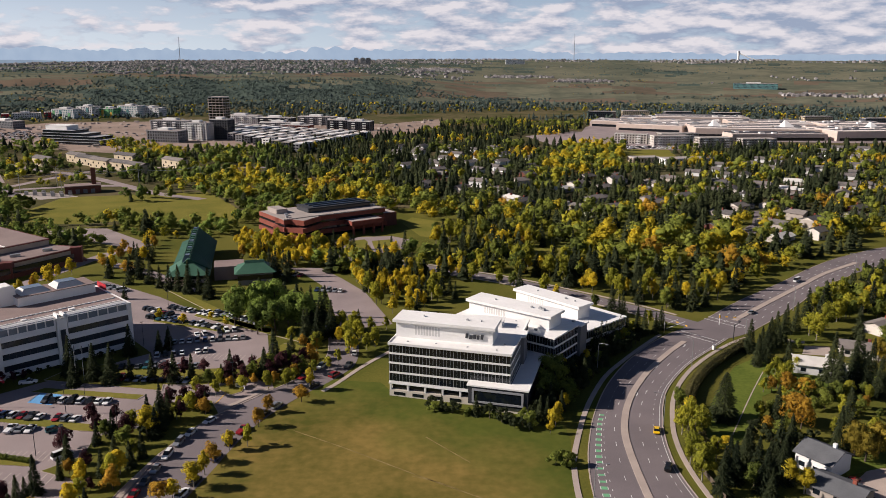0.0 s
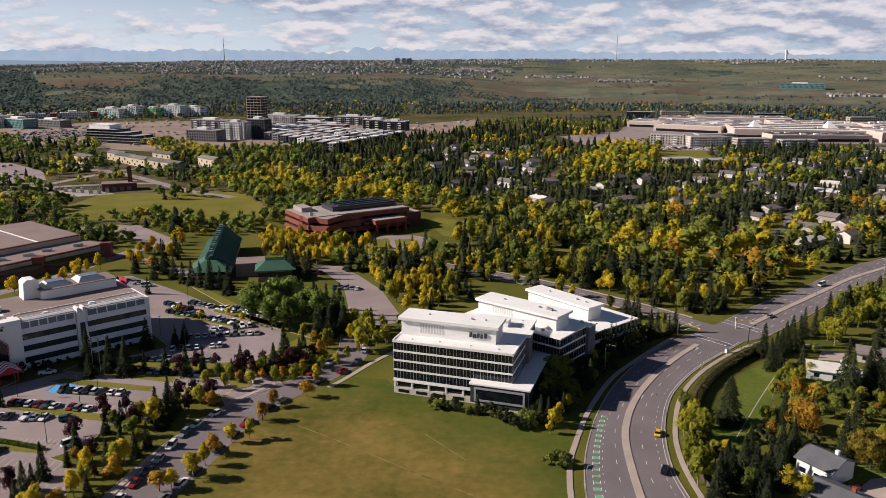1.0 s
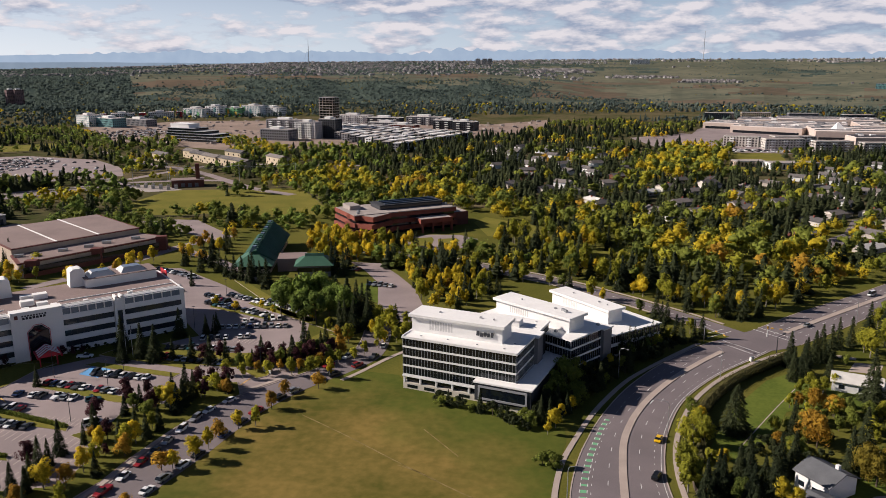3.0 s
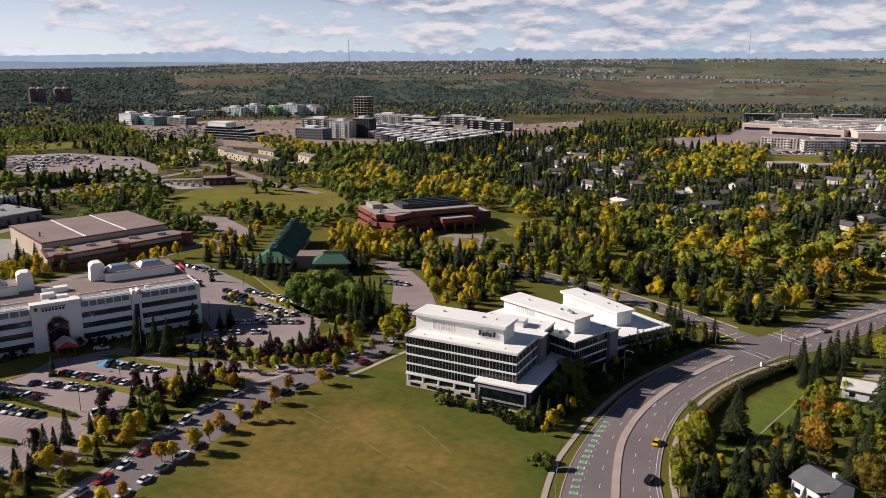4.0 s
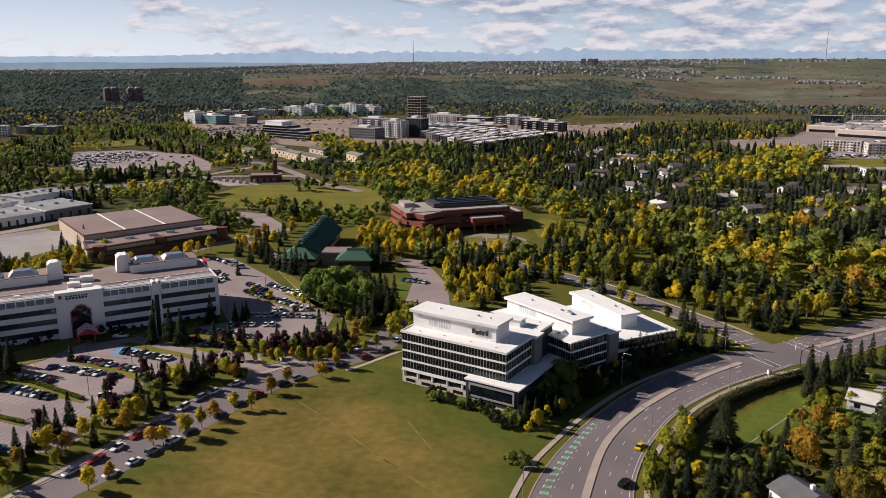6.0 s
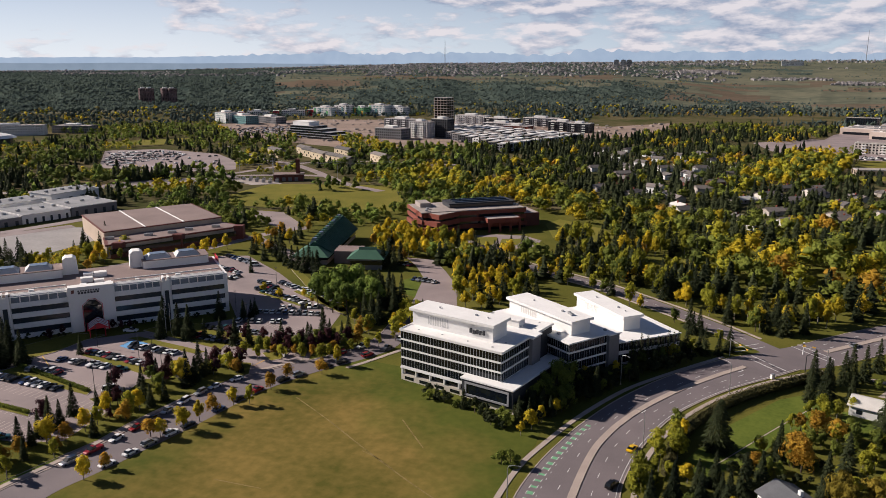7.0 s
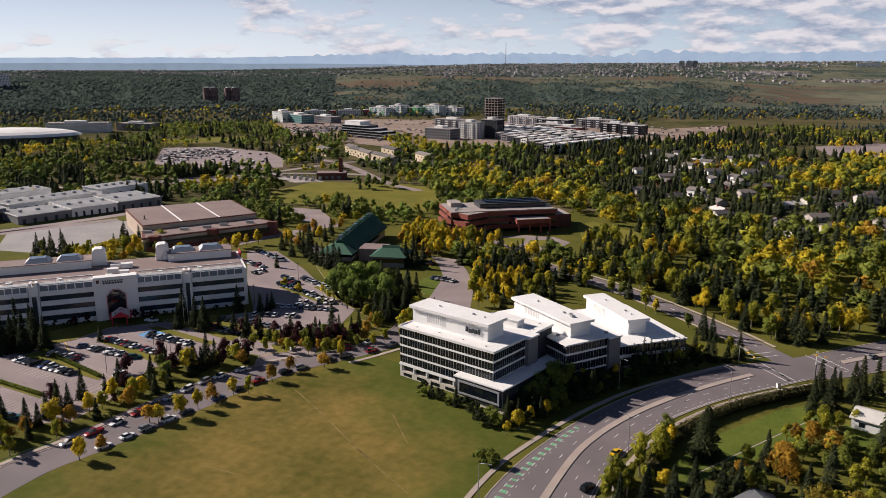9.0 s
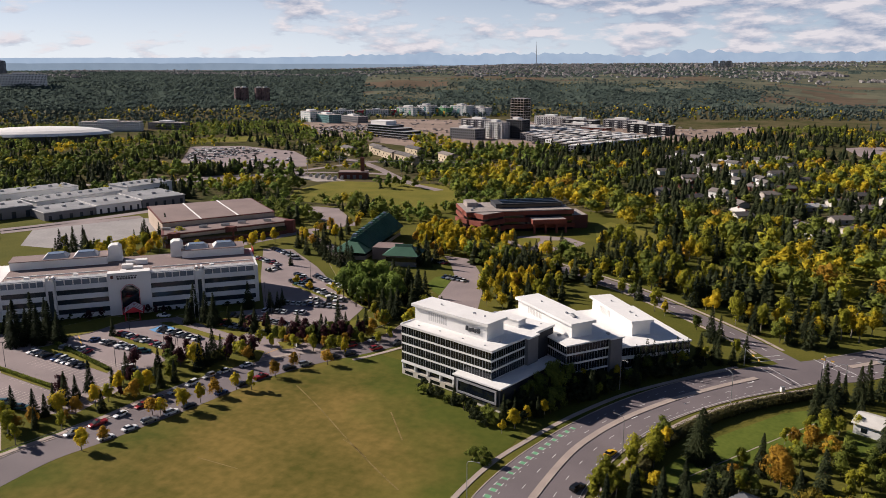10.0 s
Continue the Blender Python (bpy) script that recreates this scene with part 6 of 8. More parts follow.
plant("orange", [(102.6, 203.5), (101.1, 206)], 11.5, 0.05)
plant("juniper", [(90.1, 199.1), (89.5, 202.5), (90, 194.1), (85.9, 197.4), (94.7, 202.5), (97.8, 194.1), (100.9, 195.7), (104, 197.3)], 4, 0.3)
plant("orange", [(91.8, 201.1), (127.7, 216.4)], 5.5)
plant("yellow", [(87.7, 169.1), (86, 173.3)], 8)
plant("willow", [(111, 184.7), (117, 189.2), (109.4, 187.4)], 10)
plant("willow", [(152.5, 253.6)], 11)
plant("lime", [(141.1, 281.4), (150.4, 287.8), (162.4, 300.1), (141.6, 276.4)], 11)
plant("green", [(124.4, 252.7), (130.5, 267.5), (144.1, 279.5)], 4)
grove([(100.2, 225.6), (114.4, 253.8), (122.9, 227.6), (140.2, 229.7), (119.4, 192.3), (107, 189.3), (105.3, 201.7), (91.7, 192.5)], 6.0, {"green": 0.4, "juniper": 0.35, "lime": 0.25}, scale=0.62)
plant("spruce", [(112 + i * 7, 205 - (i % 3) * 9) for i in range(2, 8)], 12)
grove([(143.8, 303.1), (161.6, 326.4), (197, 361.2), (225.1, 377.9), (248.5, 377.7), (171.3, 253.5), (153.5, 253.6), (158.9, 295.9)], 8.6, {"spruce": 0.34, "lime": 0.32, "green": 0.26, "yellow": 0.05, "orange": 0.03}, GARDENS, 1.15)

# trees lining the side street
for k in range(26):
    for side, mix in ((9.5, {"lime": 0.35, "yellow": 0.3, "green": 0.2, "spruce": 0.15}), (-9.8, {"spruce": 0.35, "lime": 0.35, "yellow": 0.2, "green": 0.1}), (-15.5, {"spruce": 0.4, "lime": 0.3, "yellow": 0.2, "fresh": 0.1})):
        q = CROSSWAY[min(69, 12 + int(k * 2.2))]
        q2 = CROSSWAY[min(69, 13 + int(k * 2.2))]
        n = math.hypot(q2[0] - q[0], q2[1] - q[1]) or 1.0
        x, y = q[0] - (q2[1] - q[1]) / n * side + float(rng.normal(0, 1.2)), q[1] + (q2[0] - q[0]) / n * side + float(rng.normal(0, 1.2))
        if rng.random() < 0.72 and not any(inside((x, y), c) for c in KEEP_OUT) and not near_line((x, y), ROADWAY, 20):
            kind = pick(mix)
            tree(kind, x, y, {"spruce": 12.0, "lime": 10.5, "yellow": 9.0, "green": 8.5, "fresh": 10.0}[kind] * float(rng.uniform(0.7, 1.2)))
# yellow aspens before the brick institute and behind the glass office
grove([(-93, 366), (-119, 432), (-112, 452), (-92, 436), (-57, 417), (-49, 378), (-75, 371)], 9.5, {"yellow": 0.7, "lime": 0.16, "orange": 0.14}, scale=0.9)
grove([(-37, 336), (-10, 331), (-4, 348), (-15, 358), (-36, 353)], 7.5, {"yellow": 0.6, "lime": 0.2, "orange": 0.2}, scale=0.8)
grove(BELT, 8.0, {"spruce": 0.3, "purple": 0.25, "lime": 0.2, "orange": 0.15, "green": 0.1}, scale=0.72)
grove([(-49.4, 369.1), (-24.8, 400), (-3.1, 354.1), (8.2, 333.2), (2.8, 312.3), (-25.5, 301.7)], 7.5, {"spruce": 0.35, "yellow": 0.45, "lime": 0.2}, scale=0.9)
grove([(-114.1, 420), (-92.2, 450), (-50, 425), (-38.2, 377.9), (-60.9, 372), (-89.9, 383.1)], 7.5, {"yellow": 0.68, "lime": 0.2, "spruce": 0.12}, scale=0.9)
grove([(-11.5, 454), (14.1, 469), (70.3, 445), (72.9, 337), (46.4, 340.4), (37.8, 359.7), (35.5, 397), (15.6, 391.9), (-2.1, 412)], 10, {"spruce": 0.42, "lime": 0.26, "yellow": 0.18, "green": 0.14}, scale=1.25)
grove([(-45.5, 394.6), (-30.4, 412), (-12.2, 351.7), (-32, 341.5)], 6.5, {"spruce": 0.9, "yellow": 0.1})
grove([(-207.9, 324.5), (-182, 371.1), (-173.3, 365.4), (-194, 314.8)], 7.5, {"yellow": 0.55, "orange": 0.3, "lime": 0.15}, scale=0.85)
grove([(-186.3, 393), (-176.7, 449), (-149.7, 410), (-140.2, 370), (-154.6, 353.7)], 8.5, {"yellow": 0.4, "orange": 0.15, "spruce": 0.45}, scale=0.9)
grove([(-286.3, 302.7), (-272.3, 312), (-240.3, 300.5), (-232.4, 269.3), (-238.2, 261.8)], 8.5, {"spruce": 0.85, "lime": 0.15})
grove([(-249.2, 291.1), (-251.8, 311.6), (-231.7, 344.3), (-219, 327.9), (-220.2, 284.6)], 7.0, {"yellow": 0.45, "lime": 0.4, "orange": 0.15}, scale=0.9)
grove([(-260.2, 333.6), (-255.1, 358.8), (-244.3, 347.1), (-248.3, 323.8)], 6.0, {"spruce": 1.0})
grove([(90.1, 304.5), (73, 327.2), (74.9, 340), (110.8, 344.4), (147.5, 353.4), (142.3, 322.9), (112, 308.3)], 8, {"spruce": 0.45, "lime": 0.25, "yellow": 0.2, "green": 0.1}, scale=1.2)
grove([(-26, 304.1), (-18.6, 296.9), (-20.1, 283.6), (-30.4, 277.4), (-38.3, 290.2)], 7, {"lime": 0.5, "spruce": 0.3, "yellow": 0.2}, scale=0.8)


# ---- woods farther off: joined, one object of each kind and band ----
WOOD = {}


def jagged_cone(tiers, sides):
    """A spruce as tiers of ragged skirts, each of separate triangles."""
    out = []
    for i in range(tiers):
        z0, z1 = 0.04 + 0.8 * i / tiers, min(1.0, 0.04 + 0.8 * i / tiers + 1.25 / tiers)
        r = 0.3 * (1 - 0.82 * i / tiers)
        a = np.sort(rng.random(sides)) * 0.6 + np.arange(sides) * math.tau / sides
        rim = r * rng.uniform(0.5, 1.2, sides)
        low = z0 + rng.uniform(-0.03, 0.05, sides)
        for k in range(sides):
            j = (k + 1) % sides
            out += [(math.cos(a[k]) * rim[k], math.sin(a[k]) * rim[k], low[k]), (math.cos(a[j]) * rim[j], math.sin(a[j]) * rim[j], low[j]), (float(rng.normal(0, 0.01)), float(rng.normal(0, 0.01)), z1)]
    return np.array(out)


def cheap(key, n, size):
    if key == "spruce":
        return with_normals(jagged_cone(max(2, min(10, n // 26)), 9 if n > 60 else 6), 0.2)
    wide = {"fresh": 0.46, "green": 0.5, "lime": 0.42, "yellow": 0.4, "orange": 0.45}[key]
    lobes = max(1, n // 20)
    if n < 60:
        return clumps(1.0, wide, lobes, 0.0, 2.0 if lobes < 2 else 1.4, 0.26, OCTA, OCTA_F)
    core = clumps(1.0, wide, lobes, 0.0, 0.8, 0.3)
    v = broadleaf_points(int(n * 0.75), 1.0, wide * 1.04, size * 0.05, 15, 0.0)
    return np.concatenate([core, with_normals(v.reshape(-1, 4, 3)[:, :3].reshape(-1, 3), 0.45)])


BANDS = ((0, 620, 235, 1.1), (620, 950, 140, 1.4), (950, 1400, 70, 1.9), (1400, 1900, 40, 2.5), (1900, 9000, 20, 4.2))
CHEAP = {(k, b): [cheap(k, band[2], band[3]) for _ in range(5)] for k in ("spruce", "green", "fresh", "lime", "yellow", "orange") for b, band in enumerate(BANDS)}


def wood(key, x, y, h, z=0.0):
    r = math.hypot(x - 50, y)
    b = next(i for i, band in enumerate(BANDS) if r < band[1])
    v = CHEAP[key, b][int(rng.integers(0, 5))]
    a = float(rng.uniform(0, 6.28))
    c, s = math.cos(a), math.sin(a)
    w = h * float(rng.uniform(0.85, 1.25)) * (1.35 if r > 1900 else 1.0)
    if r > 1900:
        v = v.copy()
        v[:, 3:] = v[:, 3:] * 0.5 + (0, 0, 0.75)
    WOOD.setdefault((key, b), []).append(np.stack([(v[:, 0] * c - v[:, 1] * s) * w + x, (v[:, 0] * s + v[:, 1] * c) * w + y, v[:, 2] * h + z, v[:, 3] * c - v[:, 4] * s, v[:, 3] * s + v[:, 4] * c, v[:, 5]], 1))


OPEN = [
    [(-285.6, 523), (-284.8, 581), (-244.2, 573), (-222, 559), (-221.8, 579), (-174.8, 585), (-152.5, 558), (-134.1, 514), (-145.7, 489), (-200.4, 496), (-223.8, 490), (-258.9, 481)],
    [(-512, 627), (-421, 615), (-372.1, 659), (-406, 713), (-470, 769), (-569, 791), (-620, 754)],
    [(-421, 483), (-409, 504), (-367.2, 544), (-338.1, 580), (-357.4, 609), (-389.2, 573), (-435, 533), (-451, 514)],
    [(-296, 540), (-342.7, 613), (-319.3, 641), (-273.7, 653), (-234.4, 641), (-222.8, 604), (-237.1, 569)],
    [(221.7, 931), (276.1, 943), (250.6, 784), (179.7, 763)],
    [(-743, 1156), (-650, 1314), (-437, 1459), (-95.6, 1361), (-3.5, 1467), (6.2, 1221), (-78.5, 1062), (-263.8, 894), (-301.8, 899), (-450, 1035), (-563, 956)],
    [(-703, 842), (-631, 928), (-569, 862), (-654, 802)],
    [(180.1, 464), (202, 492), (221.8, 538), (225.7, 538), (210, 492), (183.9, 445), (167.7, 439)],
    [(-128, 424), (-50, 422), (8, 452), (-20, 520), (-60, 530), (-128, 480)],
    [(-70, 395), (-10, 400), (30, 425), (40, 460), (0, 470), (-40, 445), (-75, 430)],
    [(-310, 380), (-252, 440), (-200, 402), (-186, 388), (-230, 320), (-330, 290), (-450, 360), (-400, 470), (-330, 440)],
    [(-150.4, 1523), (321.8, 1701), (293.5, 1521), (122.9, 1389), (-127.9, 1290)],
    [(215, 930), (330, 930), (560, 960), (620, 1080), (460, 1260), (240, 1230), (140, 1060)],
    [(200, 1140), (230, 1260), (300, 1400), (500, 1400), (690, 1250), (700, 1030), (560, 950)],
    [(-150, 340), (-60, 330), (-60, 380), (-110, 440), (-170, 440)],
    [(-176, 330), (-130, 290), (-60, 280), (-60, 300), (-150, 360)],
    [(-366.2, 750), (-476, 985), (-438, 994), (-286, 745), (-282.3, 710), (-331.6, 734)],
    [(-373.2, 641), (-327.6, 766), (-169.8, 771), (-162.3, 750), (-303, 722), (-348.7, 608)],
    [(-705, 1259), (-623, 1258), (-573, 1379), (-126.4, 1377), (-91, 1067), (-263, 959), (-483, 1030), (-541, 961)],
    [(-1000, 640), (-760, 700), (-760, 900), (-980, 960)],
]
YELLOW_GROVES = [
    [(99.8, 751), (152.5, 944), (247.6, 1026), (216.3, 868), (172.3, 731), (111.2, 684)], [(31.6, 423), (54.2, 484), (144.1, 459), (180.2, 429), (157.5, 379.4), (115.4, 363.7), (78.3, 385.4)],
    [(-83.6, 539), (-64.5, 632), (-4, 590), (0.2, 512), (-47.6, 494)], [(233.7, 466), (294.5, 501), (257.6, 436), (218.7, 422)], [(-650, 1142), (-577, 1196), (-489, 1026), (-560, 1009)], [(-199.2, 661), (-194.7, 766), (-111.8, 631), (-106.4, 574), (-153.5, 577)],
    [(132.8, 444), (183, 436), (155.3, 373.9), (115.7, 374.1)], [(-480, 1111), (-346, 1068), (-267.5, 819), (-335.6, 796)]]

# houses of the residential quarter, as round obstacles for the trees
for p in spots([(-37.5, 646), (36, 603), (72.2, 484), (159.9, 512), (175.8, 403), (228.9, 384.6), (288.3, 373.2), (562, 748), (589, 1024), (329.3, 816), (220.2, 712), (153.6, 694), (83.8, 944), (-53.5, 945)], 40, 0.3):
    if free(p, OPEN + YELLOW_GROVES) and not near_line(p, ROADWAY, 32):
        HOUSES.append((p[0], p[1], 7.0))

for r0, r1, gap in ((330, 620, 9.2), (620, 950, 10.4), (950, 1400, 13.0), (1400, 1930, 15.0)):
    fan = [(50 + r * math.sin(radians(a)), r * math.cos(radians(a))) for r, angles in ((r0, range(-56, 47, 3)), (r1, range(46, -57, -3))) for a in angles]
    for p in spots(fan, gap):
        x, y = p
        az = math.degrees(math.atan2(x - 50, y))
        r = math.hypot(x - 50, y)
        patch = noise.noise((x / 90, y / 90, 2.7))
        if r < 360 and x > -60 and y < 400 and az < 18:
            continue
        if inside(p, LOT) or not free(p, OPEN) or (patch < -0.42 and r > 420) or (x < -90 and y < 420 and x > -380 and r < 480):
            continue
        broad = r < 560 and any(inside(p, k) for k in YELLOW_GROVES)
        if broad and rng.random() < 0.3:
            continue
        tint = noise.noise((x / 62, y / 62, 9.1)) * 0.85 + 0.45 * noise.noise((x / 19, y / 19, 3.3)) + float(rng.normal(0, 0.12))
        if any(inside(p, k) for k in YELLOW_GROVES):
            k, h = pick({"yellow": 0.24, "lime": 0.34, "green": 0.22, "spruce": 0.16, "orange": 0.04}) if r < 560 else pick({"yellow": 0.42, "lime": 0.38, "green": 0.2}), 13
        elif az < -14:
            k = "spruce" if tint < -0.2 else ("fresh" if rng.random() < 0.55 else "green") if tint < 0.28 else "lime" if tint < 0.46 else "yellow"
            h = 11
        else:
            k = "spruce" if tint < 0.12 else "green" if tint < 0.27 else "lime" if tint < 0.4 else "yellow" if tint < 0.6 else "orange"
            h = 11.5
        if r > 1250 and (k in ("yellow", "orange") and rng.random() < 0.5 or k == "spruce" and rng.random() < 0.55):
            k = "green"
        h *= {"spruce": 1.22, "green": 1.1}.get(k, 1.0) * (1.2 if broad and k != "spruce" else 1.0)
        wood(k, x, y, h * float(rng.uniform(0.5, 1.22)) * (0.85 if r > 1300 else 0.92), height(x, y))

for x, y in [(-436, 564), (-430, 563), (-420, 559), (-419, 562), (-412, 561), (-410, 565), (-407, 569), (-406, 572), (-404, 576), (-402, 580), (-400, 584), (-397.5, 588), (-385.6, 652), (-394.4, 600)]:
    wood("spruce", x, y, float(rng.uniform(13, 17)))
# trees before the shopping centre
for x, y in even([(205, 1020), (285, 992), (345, 968), (440, 935), (560, 925), (640, 935)], 74):
    wood(pick({"green": 0.4, "spruce": 0.25, "yellow": 0.2, "lime": 0.15}), x + float(rng.uniform(-3, 3)), y + float(rng.uniform(-5, 5)), float(rng.uniform(6, 11)))
# wooded slope of the far escarpment and the trees of its suburbs
for i in range(50000):
    az = float(rng.uniform(-57, 36))
    r = 1925 + 2600 * float(rng.random()) ** 1.25
    x, y = 50 + r * math.sin(radians(az)), r * math.cos(radians(az))
    if far_cover(az, r, x, y) + float(rng.normal(0, 0.1)) < 0.34 + 0.5 * float(rng.random()) ** 2:
        continue
    autumn = noise.noise((x / 130, y / 130, 5.0)) + float(rng.normal(0, 0.2))
    k = "spruce" if rng.random() < (0.5 if az < -31 else 0.22) else "lime" if autumn > 0.42 and az > -34 else "green"
    wood(k, x, y, float(rng.uniform(4.5, 8.5)) * (1.25 if az < -31 and r < 2600 else 1.0 if r < 2700 else 0.85), height(x, y) - 0.6)

NAMES = {"spruce": "spruce_wood", "green": "green_wood", "fresh": "cottonwood_wood", "lime": "poplar_wood", "yellow": "aspen_wood", "orange": "ash_wood"}
LABELS = {"spruce": "dark spruce trees among houses", "green": "green leafy trees among houses", "fresh": "bright green cottonwood groves", "lime": "yellow-green poplar groves", "yellow": "golden aspen groves", "orange": "orange autumn trees"}
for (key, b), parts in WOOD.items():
    # from the fourth band on, most leaves carry the haze in their colour
    mat = {"spruce": "spruce" if b < 3 else "hazed_wood", "green": "leaf_green" if b < 3 else "hazed_wood", "fresh": "leaf_fresh" if b < 3 else "hazed_wood", "lime": "leaf_lime" if b < 4 else "far_olive", "yellow": "leaf_yellow", "orange": "leaf_orange"}[key]
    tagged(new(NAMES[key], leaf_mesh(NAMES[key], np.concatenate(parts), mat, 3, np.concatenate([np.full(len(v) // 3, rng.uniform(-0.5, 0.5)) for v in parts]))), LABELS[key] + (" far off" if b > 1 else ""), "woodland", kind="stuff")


# ---- houses ----
def house(x, y, turn, w=13.0, d=9.0, h=3.4, rise=2.4, wall="siding", roof="shingle", label="single-storey family house with a gabled shingle roof", garage=True):
    o = thing("house", label, "house", x, y, 0, turn, "family houses")
    Build().box(-w / 2, w / 2, -d / 2, d / 2, -0.2, h).part("wall", wall, o)
    Build().gable(-w / 2, w / 2, -d / 2, d / 2, h, h + rise, 0.6, 0.25).part("roof", roof, o)
    Build().box(w * 0.2, w * 0.2 + 0.9, 0.3, 1.2, h, h + rise + 0.9).part("chimney", wall if wall == "house_white" else "brick", o)
    for sx, sy in ((-0.3, -1), (0.1, -1), (0.3, 1), (-0.2, 1))[:4 if math.hypot(x - 50, y) < 420 else 2]:
        Build().box(w * sx - 0.8, w * sx + 0.8, sy * d / 2 - 0.06, sy * d / 2 + 0.06, 1.0, 2.3).part("window", "glass", o)
    for s in (-1, 1):
        g = Build()
        k = len(g.v)
        xx = s * (w / 2 - 0.02)
        g.v += [(xx, -d / 2, h - 0.02), (xx, d / 2, h - 0.02), (xx, 0, h + rise - 0.2), (xx - s * 0.2, -d / 2, h - 0.02), (xx - s * 0.2, d / 2, h - 0.02), (xx - s * 0.2, 0, h + rise - 0.2)]
        g.f += [(k, k + 1, k + 2), (k + 3, k + 5, k + 4), (k, k + 3, k + 4, k + 1), (k + 1, k + 4, k + 5, k + 2), (k + 2, k + 5, k + 3, k)]
        g.part("gable_wall", wall, o)
    if garage:
        Build().box(w / 2 - 0.1, w / 2 + 5.5, -d / 2 + 1, d / 2 - 1.5, -0.2, 2.7).part("garage", wall, o)
        Build().gable(w / 2, w / 2 + 5.5, -d / 2 + 1, d / 2 - 1.5, 2.7, 4.2, 0.4, 0.2).part("garage_roof", roof, o)
    return o


M["house_white"] = material("white_siding", (0.75, 0.75, 0.74), (0.62, 0.62, 0.61), 0.8, amount=0.4)
M["roof_grey"] = material("grey_shingle", (0.12, 0.125, 0.135), (0.08, 0.083, 0.09), 0.9, grain=4, patch=0.4)
M["roof_pale"] = material("pale_shingle", (0.62, 0.6, 0.56), (0.5, 0.48, 0.45), 0.85, grain=4, patch=0.4)
house(98.0, 181.4, -55, 9.4, 9.8, 4.4, 2.4, "house_white", "roof_grey", "white two-storey house with a grey shingle roof", False)
house(127, 246.5, -20, 14, 9, 3.4, 1.7, "house_white", "roof_pale", "white bungalow with a pale low roof")
house(95.5, 167.5, -50, 12, 9, 3.0, 1.8, "siding", "roof_grey", "grey-roofed bungalow beside the white house", False)
house(117, 171, 20, 11, 8, 3.2, 1.8, "siding", "roof_grey", "grey-roofed bungalow under trees")
house(150, 262, -25, 13, 9, 3.2, 1.8, "siding", "shingle")
house(172, 286, 30, 13, 9, 3.2, 1.8, "siding", "shingle")
house(146, 222, 60, 12, 9, 3.2, 2.0, "siding", "roof_grey")
made = 0
far_walls, far_roofs = Build(), Build()
for x, y, keep in HOUSES[7:]:
    turn = (35 if noise.noise((x / 200, y / 200, 0)) > 0 else -30) + (90 if rng.random() < 0.35 else 0)
    if math.hypot(x - 50, y) < 720 and made < 170:
        made += 1
        wall, roof = pick({("siding", "shingle"): 0.7, ("house_white", "shingle"): 0.12, ("siding", "roof_pale"): 0.08, ("brick_dark", "shingle"): 0.1})
        house(x, y, turn, float(rng.uniform(11, 15)), float(rng.uniform(8, 10)), float(rng.choice([3.0, 3.2, 3.2, 5.2])), 2.2, wall, roof)
    else:
        at = rotated((x, y), turn)
        far_walls.prism(rect(at, -6.5, 6.5, -4.5, 4.5), 0, 3.6)
        k = len(far_roofs.v)
        far_roofs.v += [(*at(-7, -5), 3.6), (*at(7, -5), 3.6), (*at(7, 5), 3.6), (*at(-7, 5), 3.6), (*at(-7, 0), 6.0), (*at(7, 0), 6.0)]
        far_roofs.f += [(k, k + 1, k + 5, k + 4), (k + 2, k + 3, k + 4, k + 5), (k, k + 4, k + 3), (k + 1, k + 2, k + 5)]
tagged(far_walls.part("far_house_walls", "house_white"), "pale walls of distant houses among trees", "houses", kind="stuff")
tagged(far_roofs.part("far_house_roofs", "shingle"), "shingle roofs of distant houses among trees", "houses", kind="stuff")


